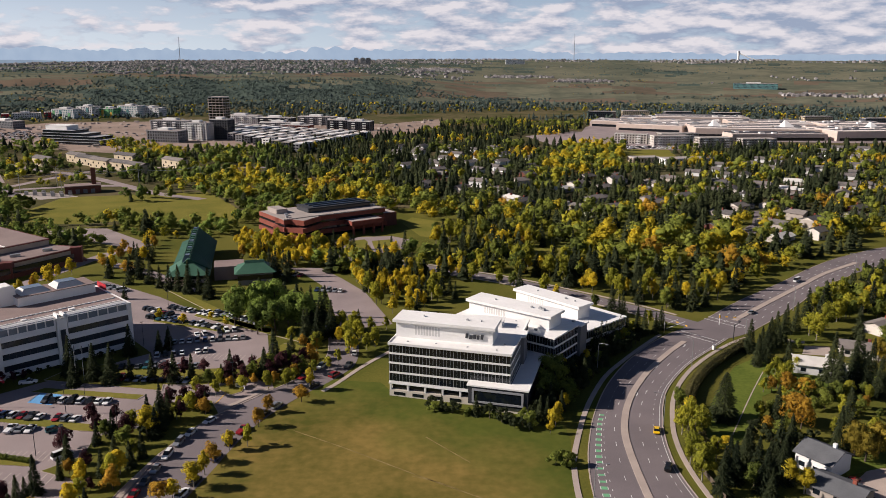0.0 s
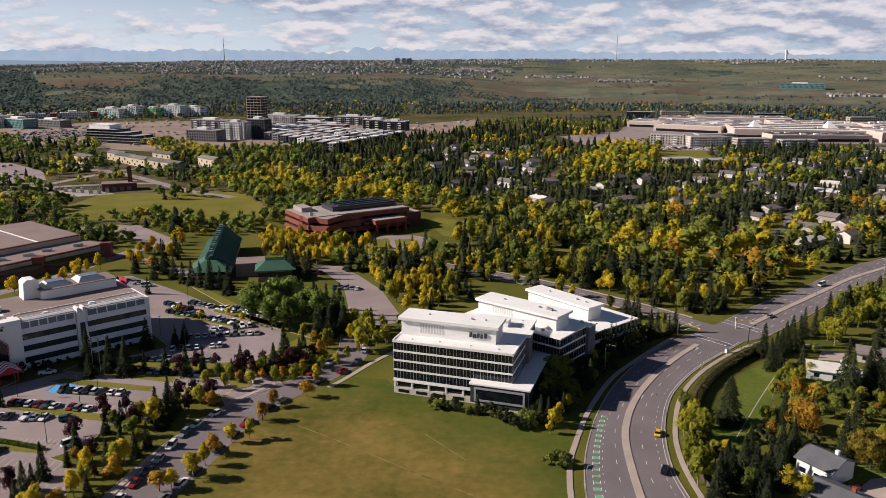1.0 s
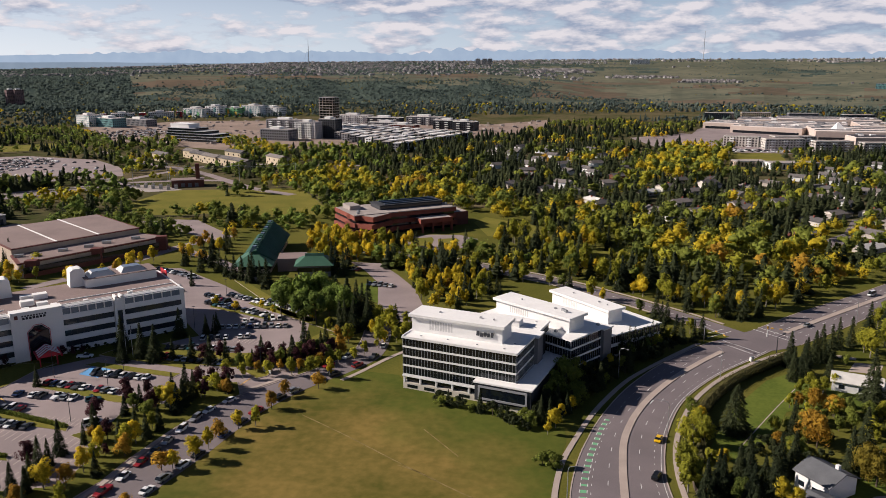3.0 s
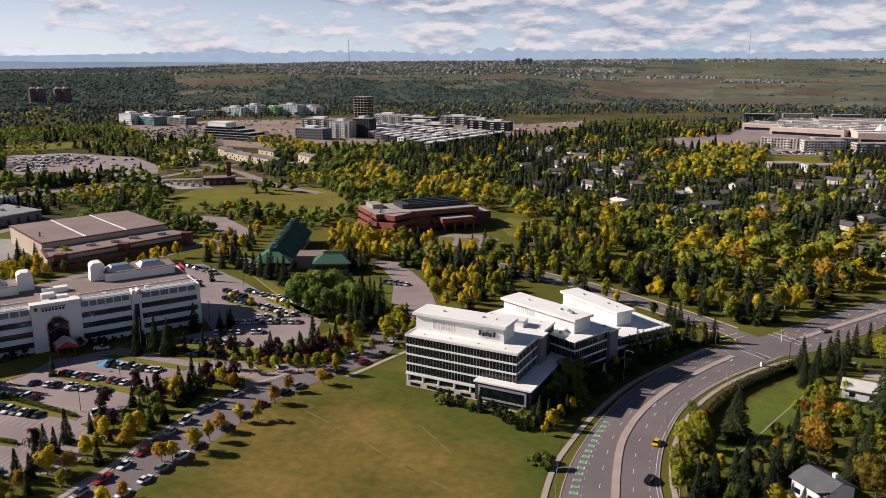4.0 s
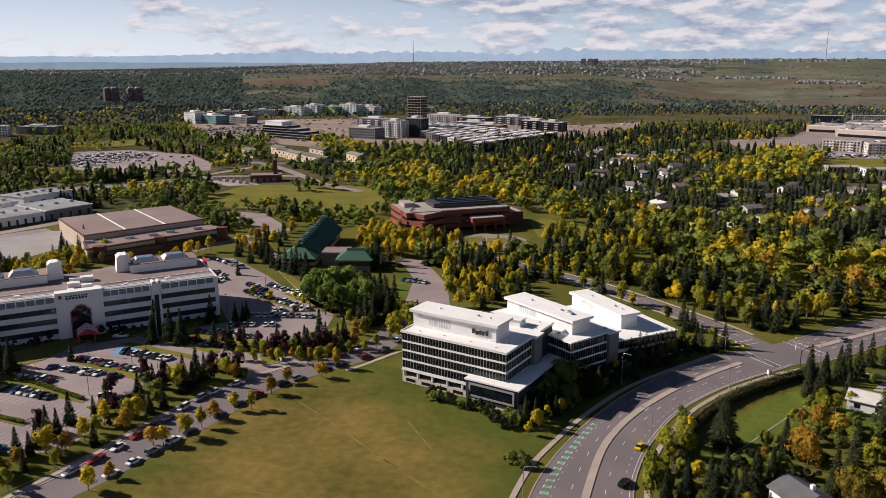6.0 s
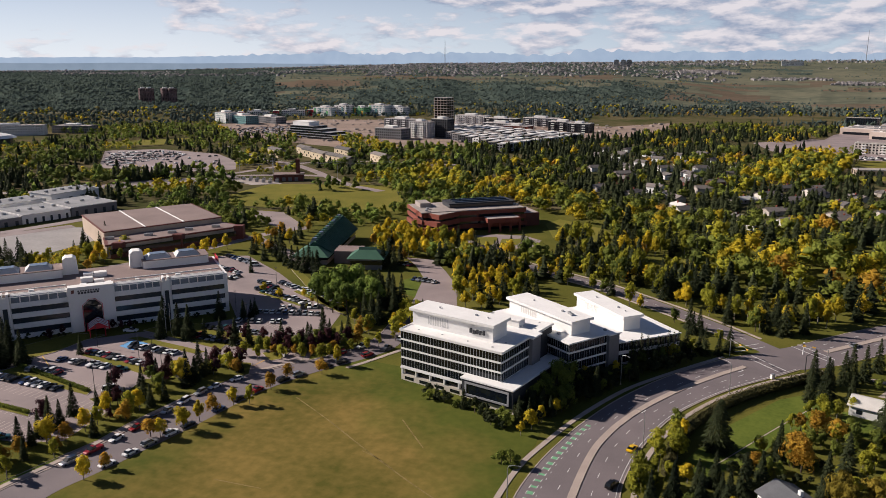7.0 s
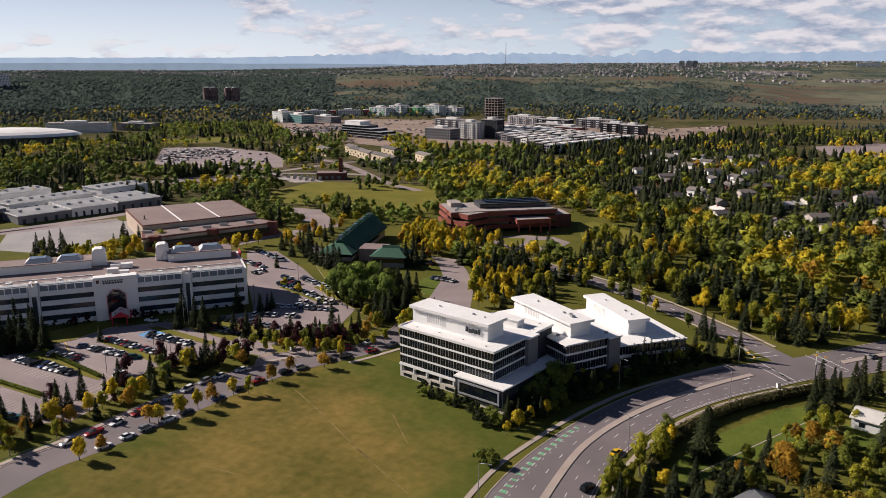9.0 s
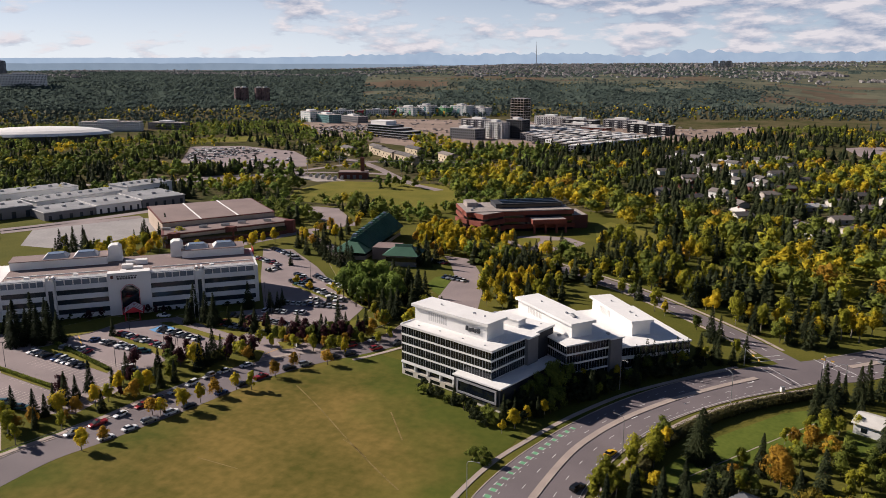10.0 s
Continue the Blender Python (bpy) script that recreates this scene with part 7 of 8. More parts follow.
# ---- blocks of the distant town ----
def block(name, label, x, y, turn, w, d, storeys, wall, glassy="glass", storey=3.6, roof="grey_roof", z=None, category="building", group="", plant_room=True, frame_only=False, balconies=False, panels=()):
    """A storeyed block: wall, a recessed window strip on each storey broken by piers, roof edge, set-back plant and, where wanted, balconies and coloured panels."""
    z = height(x, y) if z is None else z
    o = thing(name, label, category, x, y, z, turn, group)
    h = storeys * storey
    if not frame_only:
        Build().box(-w / 2, w / 2, -d / 2, d / 2, -2, h).part("wall", wall, o)
    for s in range(storeys):
        z0 = s * storey
        Build().box(-w / 2 - 0.1, w / 2 + 0.1, -d / 2 - 0.1, d / 2 + 0.1, z0 + (1.0 if not frame_only else 0.5), z0 + storey - (0.75 if not frame_only else 0.4)).part("window_band", glassy, o)
        if frame_only:
            Build().box(-w / 2 - 1, w / 2 + 1, -d / 2 - 1, d / 2 + 1, z0 - 0.1, z0 + 0.5).part("floor_slab", wall, o)
        elif balconies:
            for k in range(max(1, int(w / 14))):
                u = -w / 2 + w * (k + 0.5) / max(1, int(w / 14))
                Build().box(u - 2.6, u + 2.6, -d / 2 - 1.7, -d / 2 - 0.05, z0 + 0.1, z0 + 1.2).part("balcony", "grey_panel" if wall == "white" else "white", o)
    b = Build()
    pitch, wide = (5.5, 0.3) if frame_only else (3.4, 0.85)
    m = max(3, int(w / pitch))
    for i in range(m + 1):
        u = -w / 2 + w * i / m
        for q in (-1, 1):
            b.box(u - wide, u + wide, q * d / 2 - 0.25, q * d / 2 + 0.25, 0, h)
    m = max(2, int(d / pitch))
    for i in range(1, m):
        v = -d / 2 + d * i / m
        for q in (-1, 1):
            b.box(q * w / 2 - 0.25, q * w / 2 + 0.25, v - wide, v + wide, 0, h)
    tagged(b.part("pier_grid", wall, o), kind="stuff")
    Build().box(-w / 2 - 0.4, w / 2 + 0.4, -d / 2 - 0.4, d / 2 + 0.4, h, h + 0.5).part("roof", roof, o)
    Build().box(-w / 2 + 1.0, w / 2 - 1.0, -d / 2 + 1.0, d / 2 - 1.0, h + 0.5, h + 0.62).part("roof_ballast", "gravel" if roof != "gravel" else "grey_roof", o)
    for (u, v, zz, mat) in panels:
        Build().box(u * w - 2.4, u * w + 2.4, -d / 2 - 0.4, -d / 2 - 0.1, zz * h, zz * h + v * storey).part("panel", mat, o)
    if plant_room:
        Build().box(-w * 0.22, w * 0.12, -d * 0.28, d * 0.25, h + 0.62, h + 3.4).part("plant_room", "white", o)
        for u, v, q in ((0.2, 0.1, 1.6), (0.32, -0.2, 1.2), (-0.34, 0.15, 1.4), (0.4, 0.25, 1.0)):
            Build().box(u * w, u * w + q * 1.6, v * d, v * d + q, h + 0.62, h + 0.7 + q).part("roof_unit", "grey_metal", o)
    return o


block("residential_tower", "unfinished concrete tower of open floors", -311, 1110, -14, 22, 18, 14, "concrete", storey=3.75, category="tower", frame_only=True, plant_room=False)
def stepped_office(x, y, turn):
    o = thing("office_block", "dark stepped office block with white lines and a white roof box", "office building", x, y, 0, turn)
    for i, (u0, u1, v0, v1) in enumerate(((-46, 56, -16, 16), (-45, 48, -15, 16), (-45, 38, -14, 16), (-44, 20, -13, 16), (-44, 2, -12, 16))):
        z = i * 3.4
        storey = Build().box(u0, u1, v0, v1, z - 0.2, z + 3.4).part("storey", "charcoal", o, "dark glazed storey")
        Build().box(u0 - 0.12, u1 + 0.12, v0 - 0.12, v1 + 0.12, z + 1.0, z + 2.7).part("window_band", "glass", storey)
        Build().box(u0 - 0.4, u1 + 0.4, v0 - 0.4, v1 + 0.4, z + 3.15, z + 3.45).part("cornice", "grey_roof", storey, "pale cornice line")
    top = Build().box(-43, -10, -8, 12, 17, 22).part("roof_box", "white", o, "white roof box")
    Build().box(-43.3, -9.7, -8.3, 12.3, 22, 22.4).part("roof_edge", "roof_white", top)


stepped_office(-455, 985, -18)
block("office_block", "dark office block with pale roof", -352, 1010, -15, 44, 22, 4, "grey_panel", category="office building")
block("apartment_block", "grey and white apartment block", -318, 1035, -15, 30, 18, 7, "louvre", storey=3.2, category="apartment block", balconies=True)
block("apartment_block", "dark grey apartment block beside the tower", -292, 1050, -15, 26, 18, 8, "charcoal", storey=3.2, category="apartment block")
block("apartment_block", "pale grey apartment block", -380, 1120, -15, 60, 20, 6, "grey_panel", storey=3.2, category="apartment block", balconies=True)
block("laboratory", "white and teal glass laboratory building", -752, 1198, -28, 38, 26, 5, "white", "teal", category="laboratory")
block("laboratory", "dark teal glass laboratory wing", -710, 1188, -28, 54, 24, 4, "teal", "glass_blue", category="laboratory", roof="white")
block("laboratory", "low glazed laboratory wing", -672, 1215, -26, 60, 20, 3, "grey_panel", "glass_blue", category="laboratory")
for i, (c, w) in enumerate((("red", 9), ("white", 40), ("red", 10), ("white", 44), ("red", 9), ("white", 30))):
    block("hospital_wing", "long low white hospital wing" if c == "white" else "bright red hospital block", -808 + i * 25, 1325 + i * 24, 28, w, 18, 3, c, "glass_blue", category="hospital", plant_room=c == "white", roof="white")
COLOURS = (((-0.42, 3, 0.1, "lime"), (-0.1, 2, 0.4, "teal"), (0.3, 2, 0.1, "lime")), ((-0.3, 4, 0.2, "white"), (0.2, 2, 0.5, "teal")), ((-0.3, 3, 0.1, "yellow_paint"), (0.1, 4, 0.2, "lime"), (0.38, 2, 0.1, "yellow_paint")), ((-0.4, 2, 0.5, "lime"), (0.0, 3, 0.1, "teal"), (0.36, 2, 0.3, "white")), ((-0.3, 3, 0.3, "teal"), (0.3, 2, 0.5, "white")))
for i, (c, w, q) in enumerate((("teal", 44, 4), ("white", 30, 5), ("lime", 26, 4), ("teal", 40, 5), ("white", 40, 4))):
    block("hospital_block", {"teal": "teal glass hospital block with coloured panels", "white": "white framed hospital block with coloured panels", "lime": "lime green and yellow hospital block"}[c], -676 + i * 34, 1430 + i * 13, -14, w, 26, q, "lime" if c == "lime" else "white", "teal" if c == "teal" else "glass_blue", 4.0, category="hospital", roof="white", panels=COLOURS[i])
for x, y, w, s, c in ((-330, 1318, 60, 4, "white"), (-262, 1262, 56, 4, "charcoal"), (-200, 1290, 62, 4, "grey_panel"), (-150, 1215, 44, 4, "charcoal"), (-245, 1205, 60, 3, "grey_panel"), (-120, 1190, 34, 4, "charcoal"), (-210, 1160, 40, 3, "brick")):
    block("apartment_block", "new apartment block at the building site", x, y, -12, w, 20, s, c, storey=3.4, category="apartment block", roof="white", balconies=True)
for x, y in ((-372, 800), (-352, 778), (-330, 758), (-306, 742), (-284, 725), (-392, 770), (-322, 800), (-260, 760)):
    o = thing("beige_rowhouse", "beige stucco row of flats with a brown roof", "apartment block", x, y, 0, -40 + float(rng.uniform(-6, 6)), "beige rows")
    Build().box(-16, 16, -5, 5, -0.2, 8).part("wall", "beige", o)
    Build().gable(-16, 16, -5, 5, 8, 10.2, 0.6, 0.3).part("roof", "shingle", o)
    for i in range(6):
        Build().box(-14 + i * 5, -12 + i * 5, -5.08, -4.9, 1.0 + 3 * (i % 2), 2.8 + 3 * (i % 2)).part("window", "glass", o)


def townhouse_row(x, y, turn, units, wide=7.0):
    o = thing("townhouse_row", "row of new white and grey three-storey townhouses", "townhouses", x, y, 0, turn, "townhouse rows")
    for i in range(units):
        u = i * wide
        up = 9.2 + 0.5 * (i % 3)
        c = ("white", "grey_panel", "charcoal", "white", "charcoal", "grey_panel", "louvre")[(i // 2 + units) % 7]
        unit_ob = Build().box(u, u + wide - 0.1, 0, 10, -0.2, up).part("unit", c, o)
        Build().box(u - 0.1, u + wide, -0.3, 10.3, up, up + 0.4).part("roof", ("grey_roof", "roof_white", "gravel")[(i + units) % 3], unit_ob)
        for z0, z1 in ((1.0, 2.5), (4.0, 8.4)):
            Build().box(u + 1.2, u + wide - 1.4, -0.12, 0.05, z0, z1).part("window", "glass", unit_ob)
        if i % 2:
            Build().box(u + 0.6, u + wide - 0.6, -1.4, 0, 3.0, 3.9).part("balcony", "grey_panel", unit_ob)
    for v in (1.5, 5.5):
        for s in range(3):
            Build().box(-0.12, 0.05, v, v + 2.4, s * 3 + 1.0, s * 3 + 2.5).part("end_window", "glass", o)


# rows run away from the viewer, side by side from the near corner to the far one
for i in range(12):
    k = i / 11
    x, y = -335 + 174 * k, 1105 - 214 * k
    run = 95 + 90 * k
    if run < 120:
        townhouse_row(x, y, 68, int(run / 7))
    else:
        townhouse_row(x, y, 68, int(run / 14) - 1)
        townhouse_row(x + 0.375 * run * 0.52, y + 0.927 * run * 0.52, 68, int(run / 14) - 1)


def shopping_centre():
    o = thing("shopping_centre", "huge low sandstone shopping centre with pale roofs", "shopping centre")
    for x, y, t, w, d, h in ((330, 1205, -30, 100, 60, 10), (450, 1130, -8, 170, 90, 12), (590, 1090, 6, 130, 90, 13), (455, 1060, 2, 130, 36, 9), (300, 1290, -24, 90, 70, 9), (395, 1260, -18, 110, 90, 10), (520, 1240, -10, 120, 100, 11), (640, 1205, 2, 110, 110, 11), (450, 1350, -12, 150, 70, 12), (345, 1360, -16, 60, 60, 10)):
        at = rotated((x, y), t)
        Build().prism(rect(at, -w / 2, w / 2, -d / 2, d / 2), 0, h).part("hall", "mall", o, "sandstone panelled hall")
        Build().prism(rect(at, -w / 2 + 1, w / 2 - 1, -d / 2 + 1, d / 2 - 1), h, h + 0.4).part("roof", "mall_roof", o)
        Build().prism(rect(at, -w / 2 + 4, w / 2 - 4, -d / 2 - 0.2, -d / 2 + 0.2), 0.5, 4.2).part("shop_window", "glass", o)
        for k in (-0.3, 0.05, 0.36):
            Build().prism(rect(at, -w / 2 + 1, w / 2 - 1, d * k, d * k + 1.2), h + 0.4, h + 1.5).part("roof_parapet", "grey_panel", o, "dark roof parapet")
        for i in range(13):
            u, v = float(rng.uniform(-0.46, 0.42)) * w, float(rng.uniform(-0.42, 0.38)) * d
            s = float(rng.uniform(3, 9))
            Build().prism(rect(at, u, u + s, v, v + s * 0.7), h + 0.4, h + 0.9 + s * 0.22).part("roof_unit", ("white", "grey_metal", "gravel", "grey_panel")[i % 4], o)
    for x, y, s in ((400, 1135, 8), (500, 1125, 9), (610, 1100, 9)):
        at = rotated((x, y), 10)
        Build().prism(rect(at, -s, s, -s, s), 11, 21, rect(at, -1.0, 1.0, s * 0.5, s * 0.6)).part("tent_roof", "white", o, "white tent-shaped roof light")


shopping_centre()
b = Build()
for p in spots([(-713, 1128), (-636, 1288), (-417, 1399), (-102.2, 1333), (-11, 1408), (-4.2, 1261), (-85.7, 1121), (-283.7, 952), (-387.9, 906), (-577, 978)], 17, 0.45):
    if rng.random() < 0.4:
        s = float(rng.uniform(0.8, 2.4))
        b.prism(rect(rotated(p, float(rng.uniform(0, 180))), -s * 1.6, s * 1.6, -s * 0.7, s * 0.7), 0, s)
tagged(b.part("site_clutter", M["gravel"]), "pale huts, stacks and vehicles on the building site", "clutter", kind="stuff")
for x, y, t, w in ((290, 984, 8, 46), (338, 962, 8, 42), (310, 1018, 8, 50), (386, 948, 6, 42), (248, 1010, -20, 40)):
    block("apartment_block", "four-storey apartment block beside the shopping centre", x, y, t, w, 16, 4, "siding", storey=3.0, category="apartment block", roof="roof_pale", plant_room=False, balconies=True)
block("school", "long low white school hall", 258, 800, 10, 60, 18, 1, "white", storey=6, category="school", roof="grey_roof", plant_room=False)
block("school", "low buff school wing", 215, 815, 10, 30, 16, 1, "cream", storey=5, category="school", roof="grey_roof", plant_room=False)
for i, (x, y) in enumerate(((300, 1450), (365, 1465), (440, 1450), (520, 1420), (640, 1330), (720, 1290), (790, 1220))):
    block("flats", "distant four-storey flats among trees", x, y, -8 + 3 * i, 48, 16, 4, ("glass_blue", "beige", "grey_panel")[i % 3], storey=3.4, category="apartment block", plant_room=False)
for x, y in ((-1262, 1590), (-1246, 1594), (-1205, 1602), (-1188, 1606)):
    block("brown_tower", "brown concrete residential tower", x, y, -38, 15, 18, 16, "brown_tower", storey=3.1, category="tower", roof="brown_tower", group="brown towers", z=-6)
block("campus_building", "long white campus building", -905, 880, 32, 90, 20, 4, "white", category="campus building", plant_room=True)
block("campus_building", "low dark-roofed campus hall", -850, 945, 10, 60, 24, 3, "grey_panel", "glass_blue", category="campus building", roof="charcoal")
block("campus_building", "tall concrete campus office block", -960, 650, 40, 30, 20, 8, "concrete", category="campus building")
block("hospital_block", "large white hospital block far off", -1850, 1420, 52, 110, 40, 7, "white", "glass_blue", 4.2, category="hospital")
for x in (-2516, -2480):
    block("far_tower", "grey distant tower block", x, 1757 + (x + 2516), 40, 26, 22, 16, "grey_panel", "glass_blue", 3.4, category="tower")


def oval_dome():
    o = thing("oval_arena", "white shell-roofed speed skating oval", "arena", -870, 730, 0, 40)
    b = Build()
    n = 28
    for j, (k, z) in enumerate(((1.0, 8.0), (0.93, 11.5), (0.78, 14.5), (0.55, 16.8), (0.28, 18.0), (0.02, 18.4))):
        b.v += [(95 * k * math.cos(i * math.tau / n), 48 * k * math.sin(i * math.tau / n), z) for i in range(n)]
    for j in range(5):
        b.f += [(j * n + i, j * n + (i + 1) % n, (j + 1) * n + (i + 1) % n, (j + 1) * n + i) for i in range(n)]
    b.f.append(tuple(range(n))[::-1])
    b.part("shell_roof", "roof_white", o, "white faceted shell roof")
    Build().prism([(90 * math.cos(i * math.tau / n), 45 * math.sin(i * math.tau / n)) for i in range(n)], -1, 8.2).part("wall", "glass_blue", o)


oval_dome()


def substation():
    o = thing("pump_house", "red brick utility building with a tall chimney", "utility building", -283, 612, 0, 25)
    Build().box(-14, 12, -7, 7, -0.2, 5.6).part("wall", "brick_dark", o)
    Build().box(-14.4, 12.4, -7.4, 7.4, 5.6, 6.2).part("roof", "mauve_roof", o)
    Build().box(5.6, 9, -2.4, 1, 5, 19).part("chimney", "brick_dark", o, "square brick chimney")
    for i in range(4):
        Build().box(-12 + i * 5.5, -9 + i * 5.5, -7.1, -6.95, 0.2, 3.4).part("door", "grey_panel", o)
    y = sheet("substation_yard", [(-335, 592), (-300, 576), (-278, 590), (-300, 606), (-325, 612)], 0.1, "gravel", "gravel yard of the substation", "yard")
    for i in range(5):
        for j in range(2):
            t = thing("transformer", "grey electrical transformer on gravel", "transformer", -322 + i * 8 + j * 3, 598 - i * 2.2 + j * 7, 0.1, 20, "transformers")
            Build().box(-1.3, 1.3, -1, 1, 0, 2.6).part("tank", "grey_metal", t)
            for k in (-0.7, 0, 0.7):
                Build().tube([(k, 0, 2.6), (k, 0, 3.8)], [0.12, 0.08], 6).part("bushing", "cream", t)
    for x, yy in ((-330, 604), (-306, 622), (-318, 640), (-250, 640), (-205, 660)):
        t = thing("power_pole", "grey power pole with cross arms", "power pole", x, yy, 0, 30, "power poles")
        Build().tube([(0, 0, -0.3), (0, 0, 16)], [0.22, 0.14], 6).part("pole", "grey_metal", t)
        for z in (13, 14.6):
            Build().box(-2.4, 2.4, -0.1, 0.1, z, z + 0.2).part("cross_arm", "grey_metal", t)


substation()
poles = ((-330, 604), (-306, 622), (-318, 640), (-250, 640), (-205, 660))
for (ax, ay), (bx, by) in ((poles[0], poles[1]), (poles[1], poles[3]), (poles[2], poles[3]), (poles[3], poles[4])):
    for off in (-2.2, 0, 2.2):
        pts = [(ax + (bx - ax) * t + off * 0.8, ay + (by - ay) * t + off * 0.5, 14.8 - 2.6 * (1 - (2 * t - 1) ** 2)) for t in (0, 0.2, 0.4, 0.6, 0.8, 1)]
        tagged(Build().tube(pts, [0.05] * 6, 4).part("power_line", "grey_metal"), "thin sagging overhead power line", "power line", "power lines")


# ---- ridge: houses, towers, masts ----
hw, hr = Build(), Build()
ROWS = ((7.2, 11.4, 2860), (7.6, 11.0, 2920), (2.4, 7.2, 3060), (3.0, 6.8, 3110), (-2.6, 1.6, 3300), (-2.4, 1.4, 3360), (-1.5, 1.0, 3420), (17.0, 21.0, 4050), (22.5, 29.0, 2450), (22.0, 29.0, 2520))
for i in range(9500):
    if i < 520:
        a0, a1, r = ROWS[i % len(ROWS)]
        az, r = float(rng.uniform(a0, a1)), r + float(rng.normal(0, 9))
    else:
        az = float(rng.uniform(-57, 33))
        r = 2830 + 1750 * float(rng.random()) ** 0.8
    x, y = 50 + r * math.sin(radians(az)), r * math.cos(radians(az))
    dens = noise.noise((x / 380, y / 260, 7.7)) + float(np.interp(az, (-57, -34, -27, -20, -6, 0, 6, 33), (-0.2, -0.1, 0.2, 0.35, 0.3, -0.1, -0.5, -0.5)))
    dens += 0.45 if r > 4150 and az > -4 else 0.0
    if i >= 520 and dens + float(rng.normal(0, 0.12)) < 0.05:
        continue
    at, z = rotated((x, y), float(rng.uniform(0, 90))), height(x, y)
    s = float(rng.uniform(0.55, 1.0))
    hw.prism(rect(at, -6 * s, 6 * s, -5 * s, 5 * s), z - 2, z + 5.5 * s)
    k = len(hr.v)
    hr.v += [(*at(-6.6 * s, -5.6 * s), z + 5.4 * s), (*at(6.6 * s, -5.6 * s), z + 5.4 * s), (*at(6.6 * s, 5.6 * s), z + 5.4 * s), (*at(-6.6 * s, 5.6 * s), z + 5.4 * s), (*at(0, 0), z + 8.6 * s)]
    hr.f += [(k, k + 1, k + 4), (k + 1, k + 2, k + 4), (k + 2, k + 3, k + 4), (k + 3, k, k + 4)]
M["far_wall"] = material("far_house_wall", (0.46, 0.44, 0.43), (0.2, 0.19, 0.19), 0.9, patch=0.02, grain=0.05, amount=1.1)
M["far_roof"] = material("far_house_roof", (0.26, 0.24, 0.23), (0.14, 0.13, 0.13), 0.9, patch=0.02, grain=0.05, amount=1.0)
tagged(hw.part("ridge_house_walls", "far_wall"), "pale walls of many houses on the far ridge", "houses", kind="stuff")
tagged(hr.part("ridge_house_roofs", "far_roof"), "dark roofs of many houses on the far ridge", "houses", kind="stuff")
for x in (-398, -366, -340):
    block("ridge_tower", "grey apartment tower on the far ridge", x, 3820, 0, 20, 18, 9, "siding", "glass_blue", 3.2, category="tower", group="ridge towers")
block("ridge_building", "white institution on the far ridge", 370, 3900, 0, 90, 30, 5, "white", category="building")
block("far_depot", "blue-roofed depot at the hill foot", 1005, 2515, -20, 130, 40, 3, "teal", "glass_blue", 5, category="depot", roof="glass_blue")


def mast(x, y, top):
    z = height(x, y)
    o = thing("radio_mast", "thin lattice radio mast on the ridge", "mast", x, y, z, 0, "radio masts")
    Build().tube([(0, 0, -2), (0, 0, (top - z) * 0.5), (0, 0, top - z)], [1.6, 1.3, 0.7], 6).part("lattice", "grey_metal", o)
    for a in (0, 2.1, 4.2):
        Build().tube([(0, 0, (top - z) * 0.8), (math.cos(a) * 40, math.sin(a) * 40, 0)], [0.15, 0.15], 4).part("stay", "grey_metal", o)


mast(-1044, 3217, 195)
mast(700, 4150, 250)
sj = thing("ski_jump", "white ski jump tower with its ramp on the hill", "ski jump", 1560, 4160, height(1560, 4160), 20)
Build().tube([(0, 0, -4), (0, 0, 44)], [6, 5], 8).part("tower", "white", sj)
Build().prism([(-6, -3), (6, -3), (6, 3), (-6, 3)], 38, 48).part("cabin", "white", sj)
Build().tube([(0, 0, 38), (40, -30, 16), (95, -70, -8)], [3, 2.6, 2.6], 4).part("ramp", "white", sj)

# ---- mountains ----
mt = Build()
prev = None
for i in range(0, 901):
    az = radians(-64 + 118 * i / 900)
    r = 4880
    rise = np.interp(math.degrees(az), (-50, -38, -26, -5, 8, 24, 40), (0.1, 0.3, 1.0, 1.0, 0.75, 0.4, 0.2))
    h = 126 + rise * (28 + 34 * noise.noise((i * 0.024, 1.0, 0)) + 36 * abs(noise.noise((i * 0.09, 3.0, 0))) + 16 * noise.noise((i * 0.31, 5.0, 0)))
    mt.v += [(50 + r * math.sin(az), r * math.cos(az), 60), (50 + r * math.sin(az), r * math.cos(az), h + 8), (50 + (r + 40) * math.sin(az), (r + 40) * math.cos(az), 60)]
    if i:
        k = 3 * i
        mt.f += [(k - 3, k, k + 1, k - 2), (k - 2, k + 1, k + 2, k - 1)]
# the strip glows by itself, with air haze put into its emission colour
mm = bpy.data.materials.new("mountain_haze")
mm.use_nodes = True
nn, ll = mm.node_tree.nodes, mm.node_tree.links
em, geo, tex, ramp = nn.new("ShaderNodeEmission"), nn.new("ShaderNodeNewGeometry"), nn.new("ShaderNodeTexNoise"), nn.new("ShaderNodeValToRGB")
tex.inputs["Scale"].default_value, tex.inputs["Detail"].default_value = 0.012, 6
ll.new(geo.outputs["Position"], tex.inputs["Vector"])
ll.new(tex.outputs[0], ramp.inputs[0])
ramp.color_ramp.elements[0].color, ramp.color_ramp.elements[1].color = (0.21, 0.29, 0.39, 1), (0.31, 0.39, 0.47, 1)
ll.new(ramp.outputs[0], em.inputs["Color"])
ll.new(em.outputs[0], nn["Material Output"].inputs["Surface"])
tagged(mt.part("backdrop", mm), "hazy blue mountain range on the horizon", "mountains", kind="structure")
# hazy low plains before the mountains, seen past the lower end of the ridge
pl = Build()
